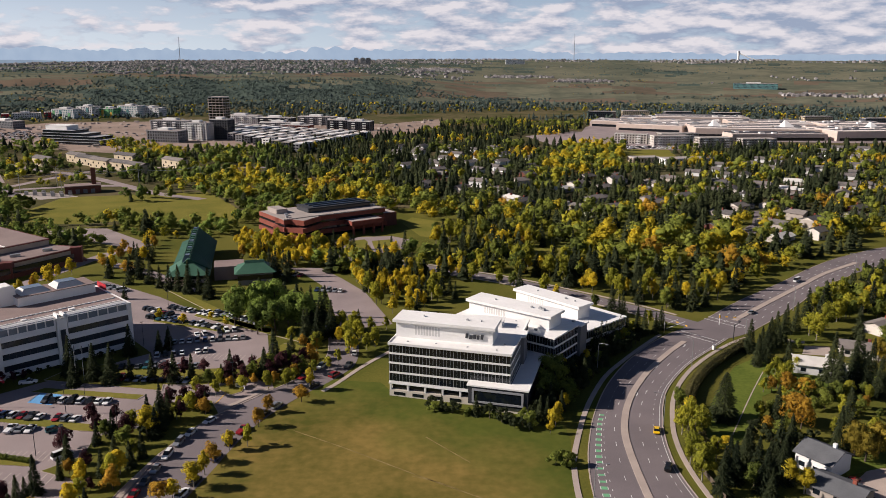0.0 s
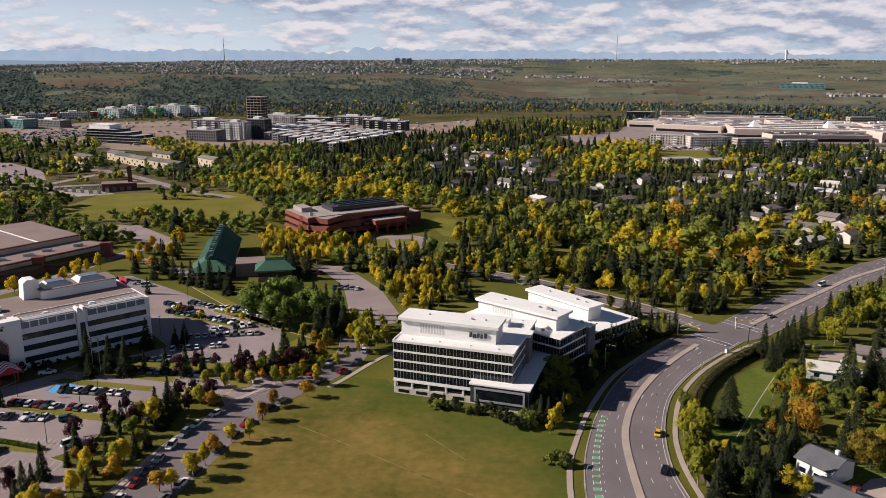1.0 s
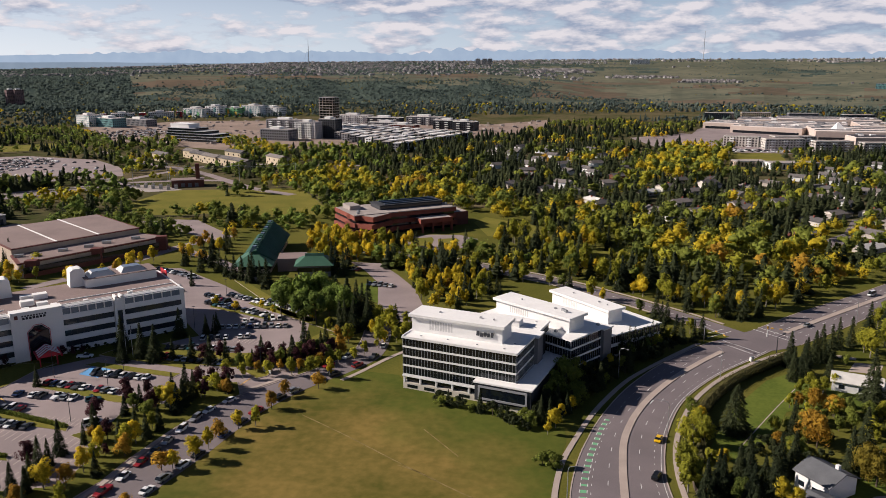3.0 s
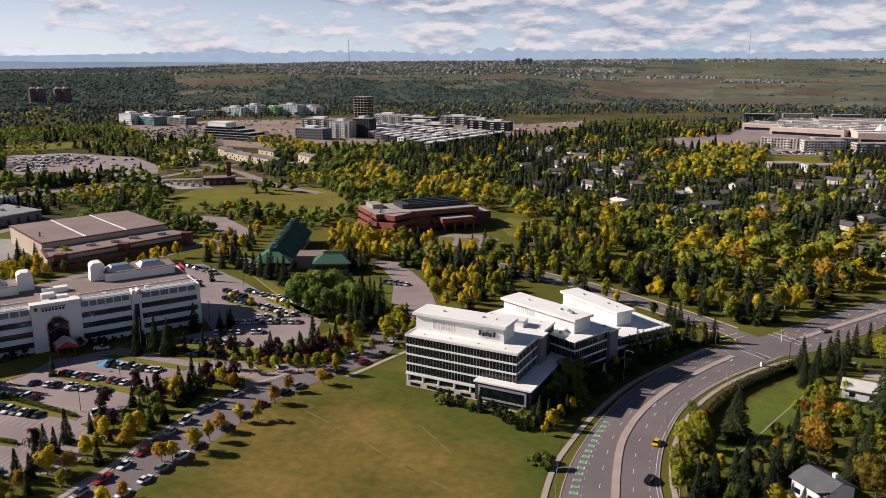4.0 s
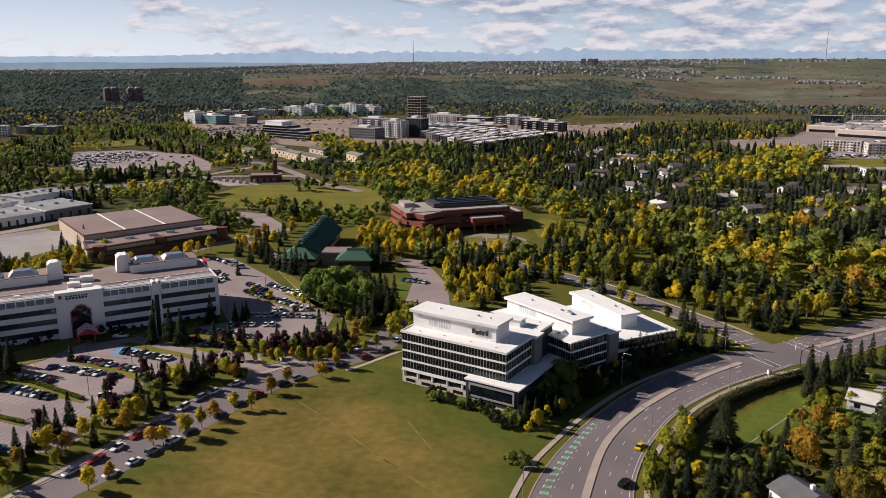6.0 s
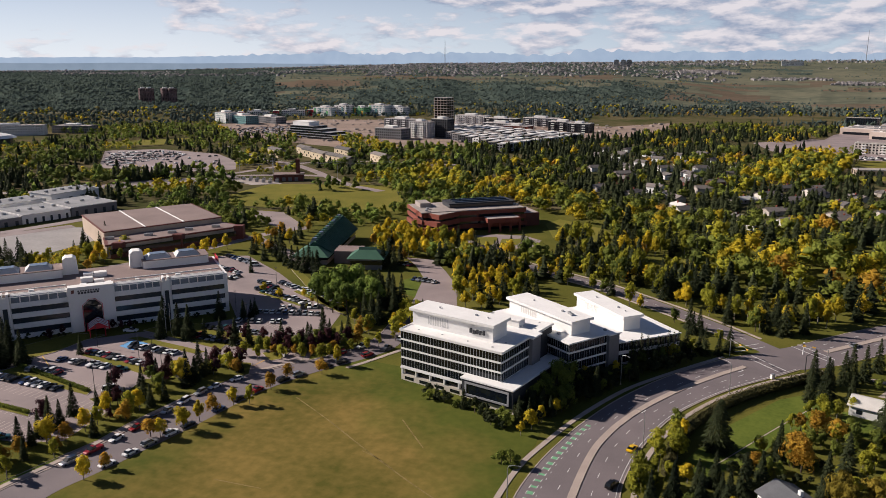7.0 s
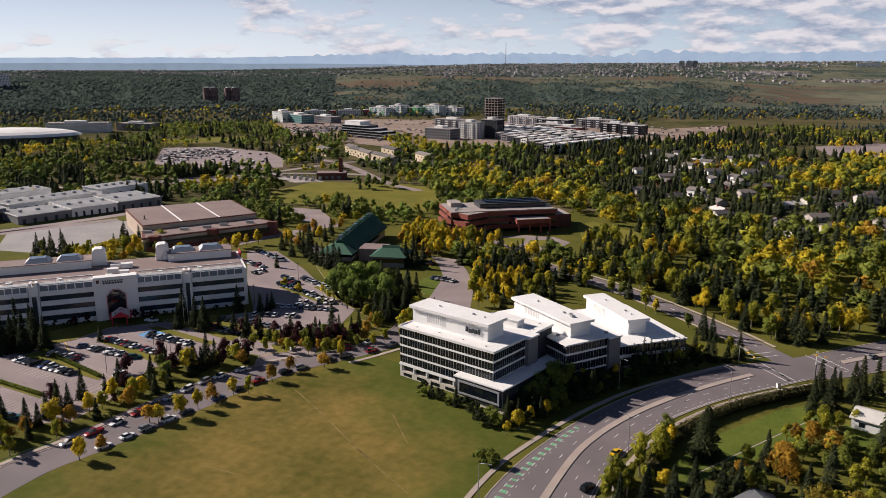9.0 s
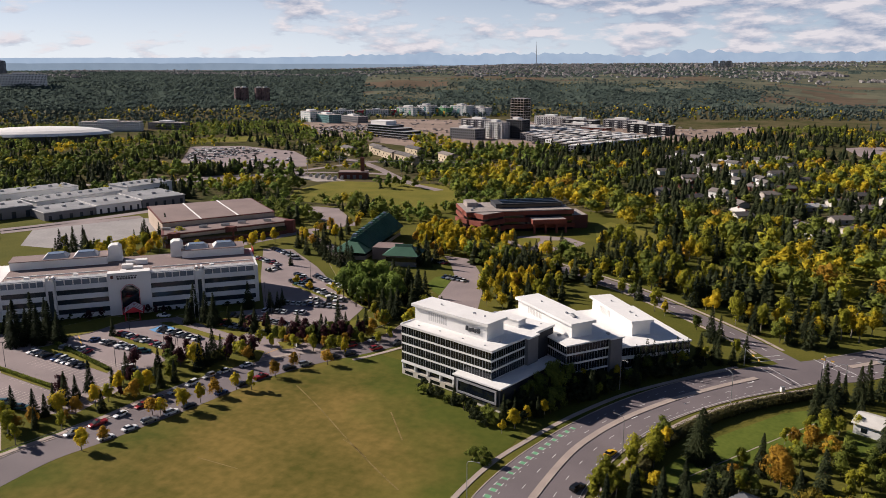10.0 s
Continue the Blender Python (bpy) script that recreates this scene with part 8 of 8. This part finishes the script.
for i in range(301):
    az = radians(-75 + 60 * i / 300)
    h = float(np.interp(math.degrees(az), (-75, -44, -33, -22, -15), (110, 109, 106, 98, 90))) + 3.2 * noise.noise((i * 0.05, 7.0, 0)) + 1.2 * noise.noise((i * 0.3, 2.0, 0))
    for k, z in ((4858, 30), (4862, h), (4870, 30)):
        pl.v.append((50 + k * math.sin(az), k * math.cos(az), z))
    if i:
        k = 3 * i
        pl.f += [(k - 3, k, k + 1, k - 2), (k - 2, k + 1, k + 2, k - 1)]
# plains glow as well, their haze painted as darker blue emission
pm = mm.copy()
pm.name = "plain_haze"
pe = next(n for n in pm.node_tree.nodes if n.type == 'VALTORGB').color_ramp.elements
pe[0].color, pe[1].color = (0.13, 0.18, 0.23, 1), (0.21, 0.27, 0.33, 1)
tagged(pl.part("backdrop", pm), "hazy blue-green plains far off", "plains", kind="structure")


# ---- cars ----
PAINTS = {}
for key, c, metal in (("white", (0.75, 0.75, 0.75), 0.0), ("black", (0.012, 0.012, 0.014), 0.2), ("silver", (0.42, 0.43, 0.45), 0.6), ("grey", (0.1, 0.105, 0.115), 0.4), ("red", (0.28, 0.015, 0.02), 0.1), ("blue", (0.03, 0.06, 0.16), 0.3), ("teal", (0.03, 0.12, 0.14), 0.3), ("yellow", (0.75, 0.45, 0.01), 0.0)):
    PAINTS[key] = material("car_paint_" + key, c, tuple(v * 0.85 for v in c), 0.28, metal, amount=0.2, bump=0.0, spec=0.5)


def loft(bm, sections):
    """A closed body from cross-sections of six points: (x, half width low, half width high, z low, z mid, z high)."""
    k = len(bm.v)
    for x, w0, w1, z0, z1, z2 in sections:
        bm.v += [(x, -w0, z0), (x, w0, z0), (x, w0 * 1.02, z1), (x, w1, z2), (x, -w1, z2), (x, -w0 * 1.02, z1)]
    n = len(sections)
    for i in range(n - 1):
        for j in range(6):
            a, b = k + i * 6 + j, k + i * 6 + (j + 1) % 6
            bm.f.append((a, b, b + 6, a + 6))
    bm.f += [tuple(k + j for j in range(6))[::-1], tuple(k + (n - 1) * 6 + j for j in range(6))]
    return bm


def car_master(paint, shape):
    o = new({"sedan": "car", "suv": "suv", "van": "van", "pickup": "pickup_truck"}[shape])
    long, high, hood = {"sedan": (4.6, 1.42, 0.8), "suv": (4.8, 1.72, 0.95), "van": (5.6, 2.3, 1.1), "pickup": (5.6, 1.8, 1.0)}[shape]
    h = long / 2
    body = loft(Build(), [(-h, 0.78, 0.7, 0.42, 0.6, hood - 0.1), (-h + 0.25, 0.88, 0.82, 0.25, 0.6, hood), (-0.6, 0.9, 0.86, 0.22, 0.6, hood + 0.08), (h - 1.4, 0.9, 0.84, 0.22, 0.6, hood + 0.02), (h - 0.3, 0.86, 0.76, 0.25, 0.58, hood - 0.12), (h, 0.72, 0.62, 0.42, 0.56, hood - 0.28)])
    back = {"sedan": -h + 0.75, "suv": -h + 0.12, "van": -h + 0.08, "pickup": -0.5}[shape]
    front = h - (1.25 if shape != "van" else 0.7)
    b = body.part("body", PAINTS[paint], o)
    loft(Build(), [(back, 0.8, 0.74, hood - 0.02, hood + 0.1, hood + 0.1), (back + 0.35, 0.82, 0.64, hood, hood + 0.12, high - 0.08), (front - 0.95, 0.82, 0.66, hood, hood + 0.12, high - 0.06), (front, 0.8, 0.72, hood - 0.04, hood + 0.02, hood + 0.06)]).part("cabin_glass", "glass_car", o)
    loft(Build(), [(back + 0.4, 0.6, 0.56, high - 0.1, high - 0.06, high), (front - 1.0, 0.62, 0.58, high - 0.1, high - 0.06, high)]).part("roof", PAINTS[paint], o)
    for sx in (-h + 0.95, h - 0.95):
        for sy in (-0.8, 0.8):
            Build().tube([(sx, sy - 0.11, 0.33), (sx, sy + 0.11, 0.33)], [0.33, 0.33], 10).part("wheel", "rubber", o)
    word = {"sedan": "car", "suv": "sport utility vehicle", "van": "delivery van", "pickup": "pickup truck"}[shape]
    tagged(o, paint + " parked " + word + " on asphalt", "car", "parked cars")
    return o


CARS = {}


def car(x, y, turn, paint=None, shape=None, z=0.06):
    paint = paint or pick({"white": 0.31, "black": 0.15, "silver": 0.26, "grey": 0.12, "red": 0.08, "blue": 0.07, "teal": 0.02})
    shape = shape or pick({"sedan": 0.55, "suv": 0.38, "pickup": 0.07})
    m = pose(x, y, z, 0, 0, turn)
    if (paint, shape) in CARS:
        return copy_thing(CARS[paint, shape], m)
    CARS[paint, shape] = car_master(paint, shape)
    CARS[paint, shape].matrix_basis = m
    return CARS[paint, shape]


def car_row(p, q, fill=0.9, pitch=2.75):
    d = math.hypot(q[0] - p[0], q[1] - p[1])
    a = math.degrees(math.atan2(q[1] - p[1], q[0] - p[0])) + 90
    for i in range(int(d / pitch) + 1):
        if rng.random() < fill:
            k = i * pitch / d
            car(p[0] + (q[0] - p[0]) * k, p[1] + (q[1] - p[1]) * k, a + (180 if rng.random() < 0.4 else 0) + float(rng.normal(0, 1.5)))


for p, q in ([(-148.2, 183.7), (-115.3, 182)], [(-138.6, 191.7), (-125.2, 192)], [(-135.9, 202.4), (-116.6, 202)], [(-131.4, 211.6), (-104, 208.2)], [(-121.6, 221.6), (-101.2, 220.3)],
             [(-121.2, 302.7), (-86.8, 288.6)], [(-123.4, 311.9), (-111.8, 304)], [(-114.2, 314.2), (-89.7, 302.1)], [(-101.9, 271.7), (-73.1, 277.9)], [(-109.1, 248.1), (-83.4, 249.6)], [(-100.8, 258.9), (-83, 264.3)], [(-105.2, 238), (-82.7, 236.5)],
             [(-163.5, 330.3), (-144.9, 323.5)], [(-168.6, 351.1), (-144.2, 339.9)], [(-142.1, 312.2), (-139.8, 318.3)], [(-93.4, 307.7), (-71.9, 293.1)], [(-93.3, 280.6), (-80.5, 286)],
             [(-56.7, 340.1), (-43.6, 338.5)], [(-79.3, 367.2), (-67.6, 364.4)]):
    car_row(p, q, 0.92)
for x, y in [(-109.6, 201.6), (-113.3, 151), (-105.9, 150.6)]:
    car(x, y, 40, "teal" if x > -120 else None)
car(*[(-134.1, 234.9)][0], 20, "white", "pickup")
car(*[(-144.6, 338.4)][0], 30, "white", "van")
car(*[(-100.4, 186.8)][0], 50, "white", "van")


def along(line, k, side):
    pts = even(line, 400)
    i = min(398, int(k * 399))
    p, q = pts[i], pts[i + 1]
    n = math.hypot(q[0] - p[0], q[1] - p[1])
    return p[0] - (q[1] - p[1]) / n * side, p[1] + (q[0] - p[0]) / n * side, math.degrees(math.atan2(q[1] - p[1], q[0] - p[0]))


kerb_near, kerb_far = bend(FIELD_EDGE), bend(STREET_FAR)
for k in (0.37, 0.4, 0.425, 0.455, 0.48, 0.53, 0.565, 0.595, 0.64, 0.665, 0.71, 0.735, 0.78, 0.82, 0.87, 0.9):
    x, y, a = along(kerb_near, k, 1.5)
    car(x, y, a)
for k in (0.36, 0.39, 0.42, 0.45, 0.475, 0.5, 0.53, 0.56, 0.585, 0.62, 0.78, 0.82):
    x, y, a = along(kerb_far, k, -1.5)
    car(x, y, a + 180)
yc = [(60.8, 201.6)][0]
car(yc[0], yc[1], 72, "yellow", "sedan", 0.09)["label"] = "bright yellow car driving on the road"
bc = [(58.1, 181)][0]
car(bc[0], bc[1], 68, "black", "suv", 0.09)["label"] = "black sport utility vehicle driving on the road"
vc = [(170.1, 356.3)][0]
car(vc[0], vc[1], 225, "white", "van", 0.09)["label"] = "white delivery van driving on the road"
sc = [(129.6, 308.4)][0]
car(sc[0], sc[1], 45, "silver", "sedan", 0.09)
car(102.5, 174.5, 30, "red", "sedan")
for x, y in [(129.8, 253.7), (146.9, 374)]:
    car(x, y, 30)

# distant parked cars
for mat, share in (("white", 0), ("charcoal", 1)):
    b = Build()
    r2 = np.random.default_rng(11 + share)
    for p in [(x, y) for i, y in enumerate(range(630, 771, 7)) for x in np.arange(-597, -390, 3.0) if i % 3 and inside((x, y), [(-516, 639), (-430, 628), (-386.6, 672), (-458, 750), (-553, 771), (-597, 736)])]:
        if r2.random() < (0.4 if p[0] < -500 else 0.07):
            at = rotated(p, 88 + 5 * float(r2.random()))
            b.prism(rect(at, -2.2, 2.2, -0.9, 0.9), 0.3, 0.95)
            b.prism(rect(at, -1.3, 1.1, -0.8, 0.8), 0.95, 1.5, rect(at, -0.9, 0.6, -0.65, 0.65))
    for p in spots([(150, 945), (300, 935), (310, 960), (160, 975)], 5.5, 0.2) + spots([(-668, 1061), (-606, 1153), (-531, 1054), (-582, 986)], 8, 0.3):
        if r2.random() < 0.4:
            at = rotated(p, 10)
            b.prism(rect(at, -2.2, 2.2, -0.9, 0.9), 0.3, 0.95)
            b.prism(rect(at, -1.3, 1.1, -0.8, 0.8), 0.95, 1.5, rect(at, -0.9, 0.6, -0.65, 0.65))
    tagged(b.part("distant_cars", mat), ("white" if share == 0 else "dark") + " cars in a distant parking lot", "cars", kind="stuff")

# parking bay lines
st = Build()
for p, q, n in ((*[(-129.7, 166.1), (-86.8, 163.7)], 20), (*[(-117.9, 187.7), (-96.5, 186.9)], 14), (*[(-125.1, 157), (-97.8, 156.4)], 16), (*[(-137.4, 178), (-98.1, 175.5)], 18), (*[(-48.6, 300.7), (-52.7, 317.2)], 8), (*[(-54.5, 288), (-60.9, 319.7)], 10), (*[(-106.6, 210.8), (-91.5, 208.1)], 6), (*[(-88.1, 260.3), (-70.3, 257.5)], 12)):
    a = math.atan2(q[1] - p[1], q[0] - p[0]) + math.pi / 2
    for i in range(n):
        x, y = p[0] + (q[0] - p[0]) * i / (n - 1), p[1] + (q[1] - p[1]) * i / (n - 1)
        ribbon(st, [(x - math.cos(a) * 2.5 - 0.07, y - math.sin(a) * 2.5), (x + math.cos(a) * 2.5 - 0.07, y + math.sin(a) * 2.5)], [(x - math.cos(a) * 2.5 + 0.07, y - math.sin(a) * 2.5), (x + math.cos(a) * 2.5 + 0.07, y + math.sin(a) * 2.5)], 0.052, 0.066)
tagged(st.part("parking_bay_lines", "faint_paint"), "worn white painted parking bay lines", "road marking", kind="stuff")


# ---- lamps, signals, flag poles, hedges ----
def street_lamp(x, y, turn, h=10.5, arm=2.6):
    o = thing("street_lamp", "grey metal street lamp with a curved arm", "street lamp", x, y, 0, turn, "street lamps")
    Build().tube([(0, 0, -0.2), (0, 0, h * 0.9)], [0.13, 0.09], 8).part("pole", "grey_metal", o)
    Build().tube([(0, 0, h * 0.9), (0.3, 0, h * 0.97), (arm * 0.6, 0, h), (arm, 0, h)], [0.09, 0.07, 0.06, 0.05], 6).part("arm", "grey_metal", o)
    Build().box(arm - 0.1, arm + 0.7, -0.16, 0.16, h - 0.1, h + 0.08).part("lamp_head", "grey_panel", o)
    Build().tube([(0, 0, 0), (0, 0, 0.4)], [0.25, 0.22], 8).part("footing", "concrete", o)


for (x, y), a in zip([(35.7, 164.7)] + [(52.5, 245.2)], (0, -35)):
    street_lamp(x, y, a)
for (x, y), a in zip([(85.7, 249.1), (63.4, 204.4)], (138, 162)):
    street_lamp(x, y, a)
for k in (0.1, 0.3, 0.5):
    x, y, a = along(bend(ROAD_R[15:]), k, -1.4)
    street_lamp(x, y, a + 90)


def lot_lamp(x, y):
    o = thing("lot_lamp", "thin dark parking lot lamp post", "lamp post", x, y, 0, 30, "parking lot lamps")
    Build().tube([(0, 0, 0), (0, 0, 9)], [0.1, 0.07], 6).part("pole", "dark_metal", o)
    Build().box(-0.55, 0.55, -0.2, 0.2, 9.0, 9.15).part("lamp_head", "dark_metal", o)


for x, y in [(-107.7, 187.4), (-91.1, 200.1), (-105.4, 212.7), (-133.5, 216.7), (-57.2, 247.1), (-100.2, 187.4), (-94.4, 255), (-66.5, 230.8)] + [(-89.5, 174.7), (-141.4, 170.2), (-111.7, 213), (-113.6, 308.7), (-109.6, 269.7)]:
    lot_lamp(x, y)
for x, y in [(-119.8, 237.9), (-117.1, 237.4), (-115.5, 239.3)]:
    o = thing("flag_pole", "tall white flag pole with furled flag", "flag pole", x, y, 0, 0, "flag poles")
    Build().tube([(0, 0, 0), (0, 0, 12.5)], [0.09, 0.05], 6).part("pole", "white", o)
    Build().box(0.02, 0.35, -0.04, 0.04, 9.6, 12.0).part("flag", "grey_panel", o)


def signal(x, y, turn, arm=7.0):
    o = thing("traffic_signal", "traffic signal mast with a long yellow-boxed arm", "traffic signal", x, y, 0, turn, "traffic signals")
    Build().tube([(0, 0, -0.2), (0, 0, 6.6)], [0.14, 0.1], 8).part("mast", "grey_metal", o)
    Build().tube([(0, 0, 6.2), (arm, 0, 6.5)], [0.09, 0.06], 6).part("arm", "grey_metal", o)
    for u in (arm * 0.6, arm):
        Build().box(u - 0.5, u + 0.5, -0.2, 0.1, 6.2, 6.6).part("signal_box", "yellow_paint", o, "yellow signal housing")


signal(117.3, 282.8, 165, 7.5)
signal(86.1, 284, -62, 11)
ms = thing("median_signal", "short white signal post with yellow boxes on the median", "traffic signal", 110.8, 293.4, 0.1, 0)
Build().tube([(0, 0, 0), (0, 0, 3.4)], [0.2, 0.16], 8).part("post", "white", ms)
Build().box(-0.25, 0.25, -0.3, 0.2, 3.0, 4.2).part("signal_box", "yellow_paint", ms)
Build().box(-0.3, 0.3, -0.35, 0.25, 4.2, 4.6).part("cap", "white", ms)
dm = thing("traffic_signal", "dark signal mast with an angled arm", "traffic signal", 110.0, 276.0, 0, 35, "traffic signals")
Build().tube([(0, 0, -0.2), (0, 0, 6.2)], [0.16, 0.12], 8).part("mast", "dark_metal", dm)
Build().tube([(0, 0, 6.1), (3.4, 0, 6.9)], [0.1, 0.07], 6).part("arm", "dark_metal", dm)
Build().box(2.6, 3.6, -0.2, 0.2, 6.6, 7.0).part("signal_box", "dark_metal", dm)
cb = thing("control_cabinet", "small white signal control cabinet beside the road", "cabinet", *[(99.3, 266.4)][0], 0.1, 40)
Build().box(-0.6, 0.6, -0.4, 0.4, 0, 1.6).part("case", "white", cb)
Build().box(-0.66, 0.66, -0.46, 0.46, 1.6, 1.68).part("lid", "grey_metal", cb)
ws = thing("entrance_sign", "low white entrance sign on grass", "sign", *[(-64.5, 230.8)][0], 0.2, 150)
Build().box(-2.0, 2.0, -0.15, 0.15, 0.2, 1.5).part("board", "white", ws)
Build().box(-1.5, 1.2, 0.15, 0.18, 0.7, 1.0).part("lettering", "charcoal", ws)
for s in (-1.6, 1.6):
    Build().box(s - 0.1, s + 0.1, -0.1, 0.1, 0, 0.3).part("post", "charcoal", ws)


def hedge(line, half, h, label, mat="leaf_green"):
    """A dense clipped hedge: a row of rough leafy lumps under a coat of leaves."""
    pts = even(bend(line), 260)
    n = len(pts) * 30
    k = rng.integers(0, len(pts), n)
    c = np.array([(*p, 0) for p in pts])[k]
    c = c + np.stack([rng.uniform(-half, half, n), rng.uniform(-half, half, n), h * np.sqrt(rng.uniform(0.03, 1.0, n)) * (1 + 0.1 * np.sin(k * 0.4))], 1)
    a, b = unit(n), unit(n)
    s = rng.uniform(0.18, 0.36, (n, 1))
    leaves = quads(c, a * s, np.cross(a, b) * s).reshape(-1, 4, 3)[:, :3].reshape(-1, 3)
    lumps = []
    for p in pts:
        v = ICO * (1 + rng.normal(0, 0.12, (12, 1))) * (half * 0.95, half * 0.95, h * 0.52) + (*p, h * 0.46)
        lumps.append(v[ICO_F].reshape(-1, 3))
    return tagged(new("hedge", leaf_mesh("hedge", np.concatenate(lumps + [leaves]), mat, 3)), label, "hedge")


hedge([(70.5, 190), (71.5, 205), (75.5, 220), (80.5, 231), (87.5, 242.5), (96.5, 253.5), (106, 263.5), (114, 272)], 1.7, 3.0, "long dense dark hedge beside the pavement", "hedge")
hedge([(-145.2, 193), (-107.2, 183.8)], 0.7, 1.1, "low clipped hedge in the parking lot")
hedge([(-140.7, 167.7), (-112.1, 165.4)], 0.6, 1.0, "low clipped hedge in the parking lot")
gf = thing("garden_fence", "weathered wooden garden fence behind the pavement", "fence")
fence = even([(67.5, 166), (66.5, 178), (67.5, 190)], 30)
for p, q in zip(fence, fence[1:]):
    ribbon(Build(), offset([p, q], 0.03), offset([p, q], -0.03), 0, 1.6).part("board", "bark", gf)
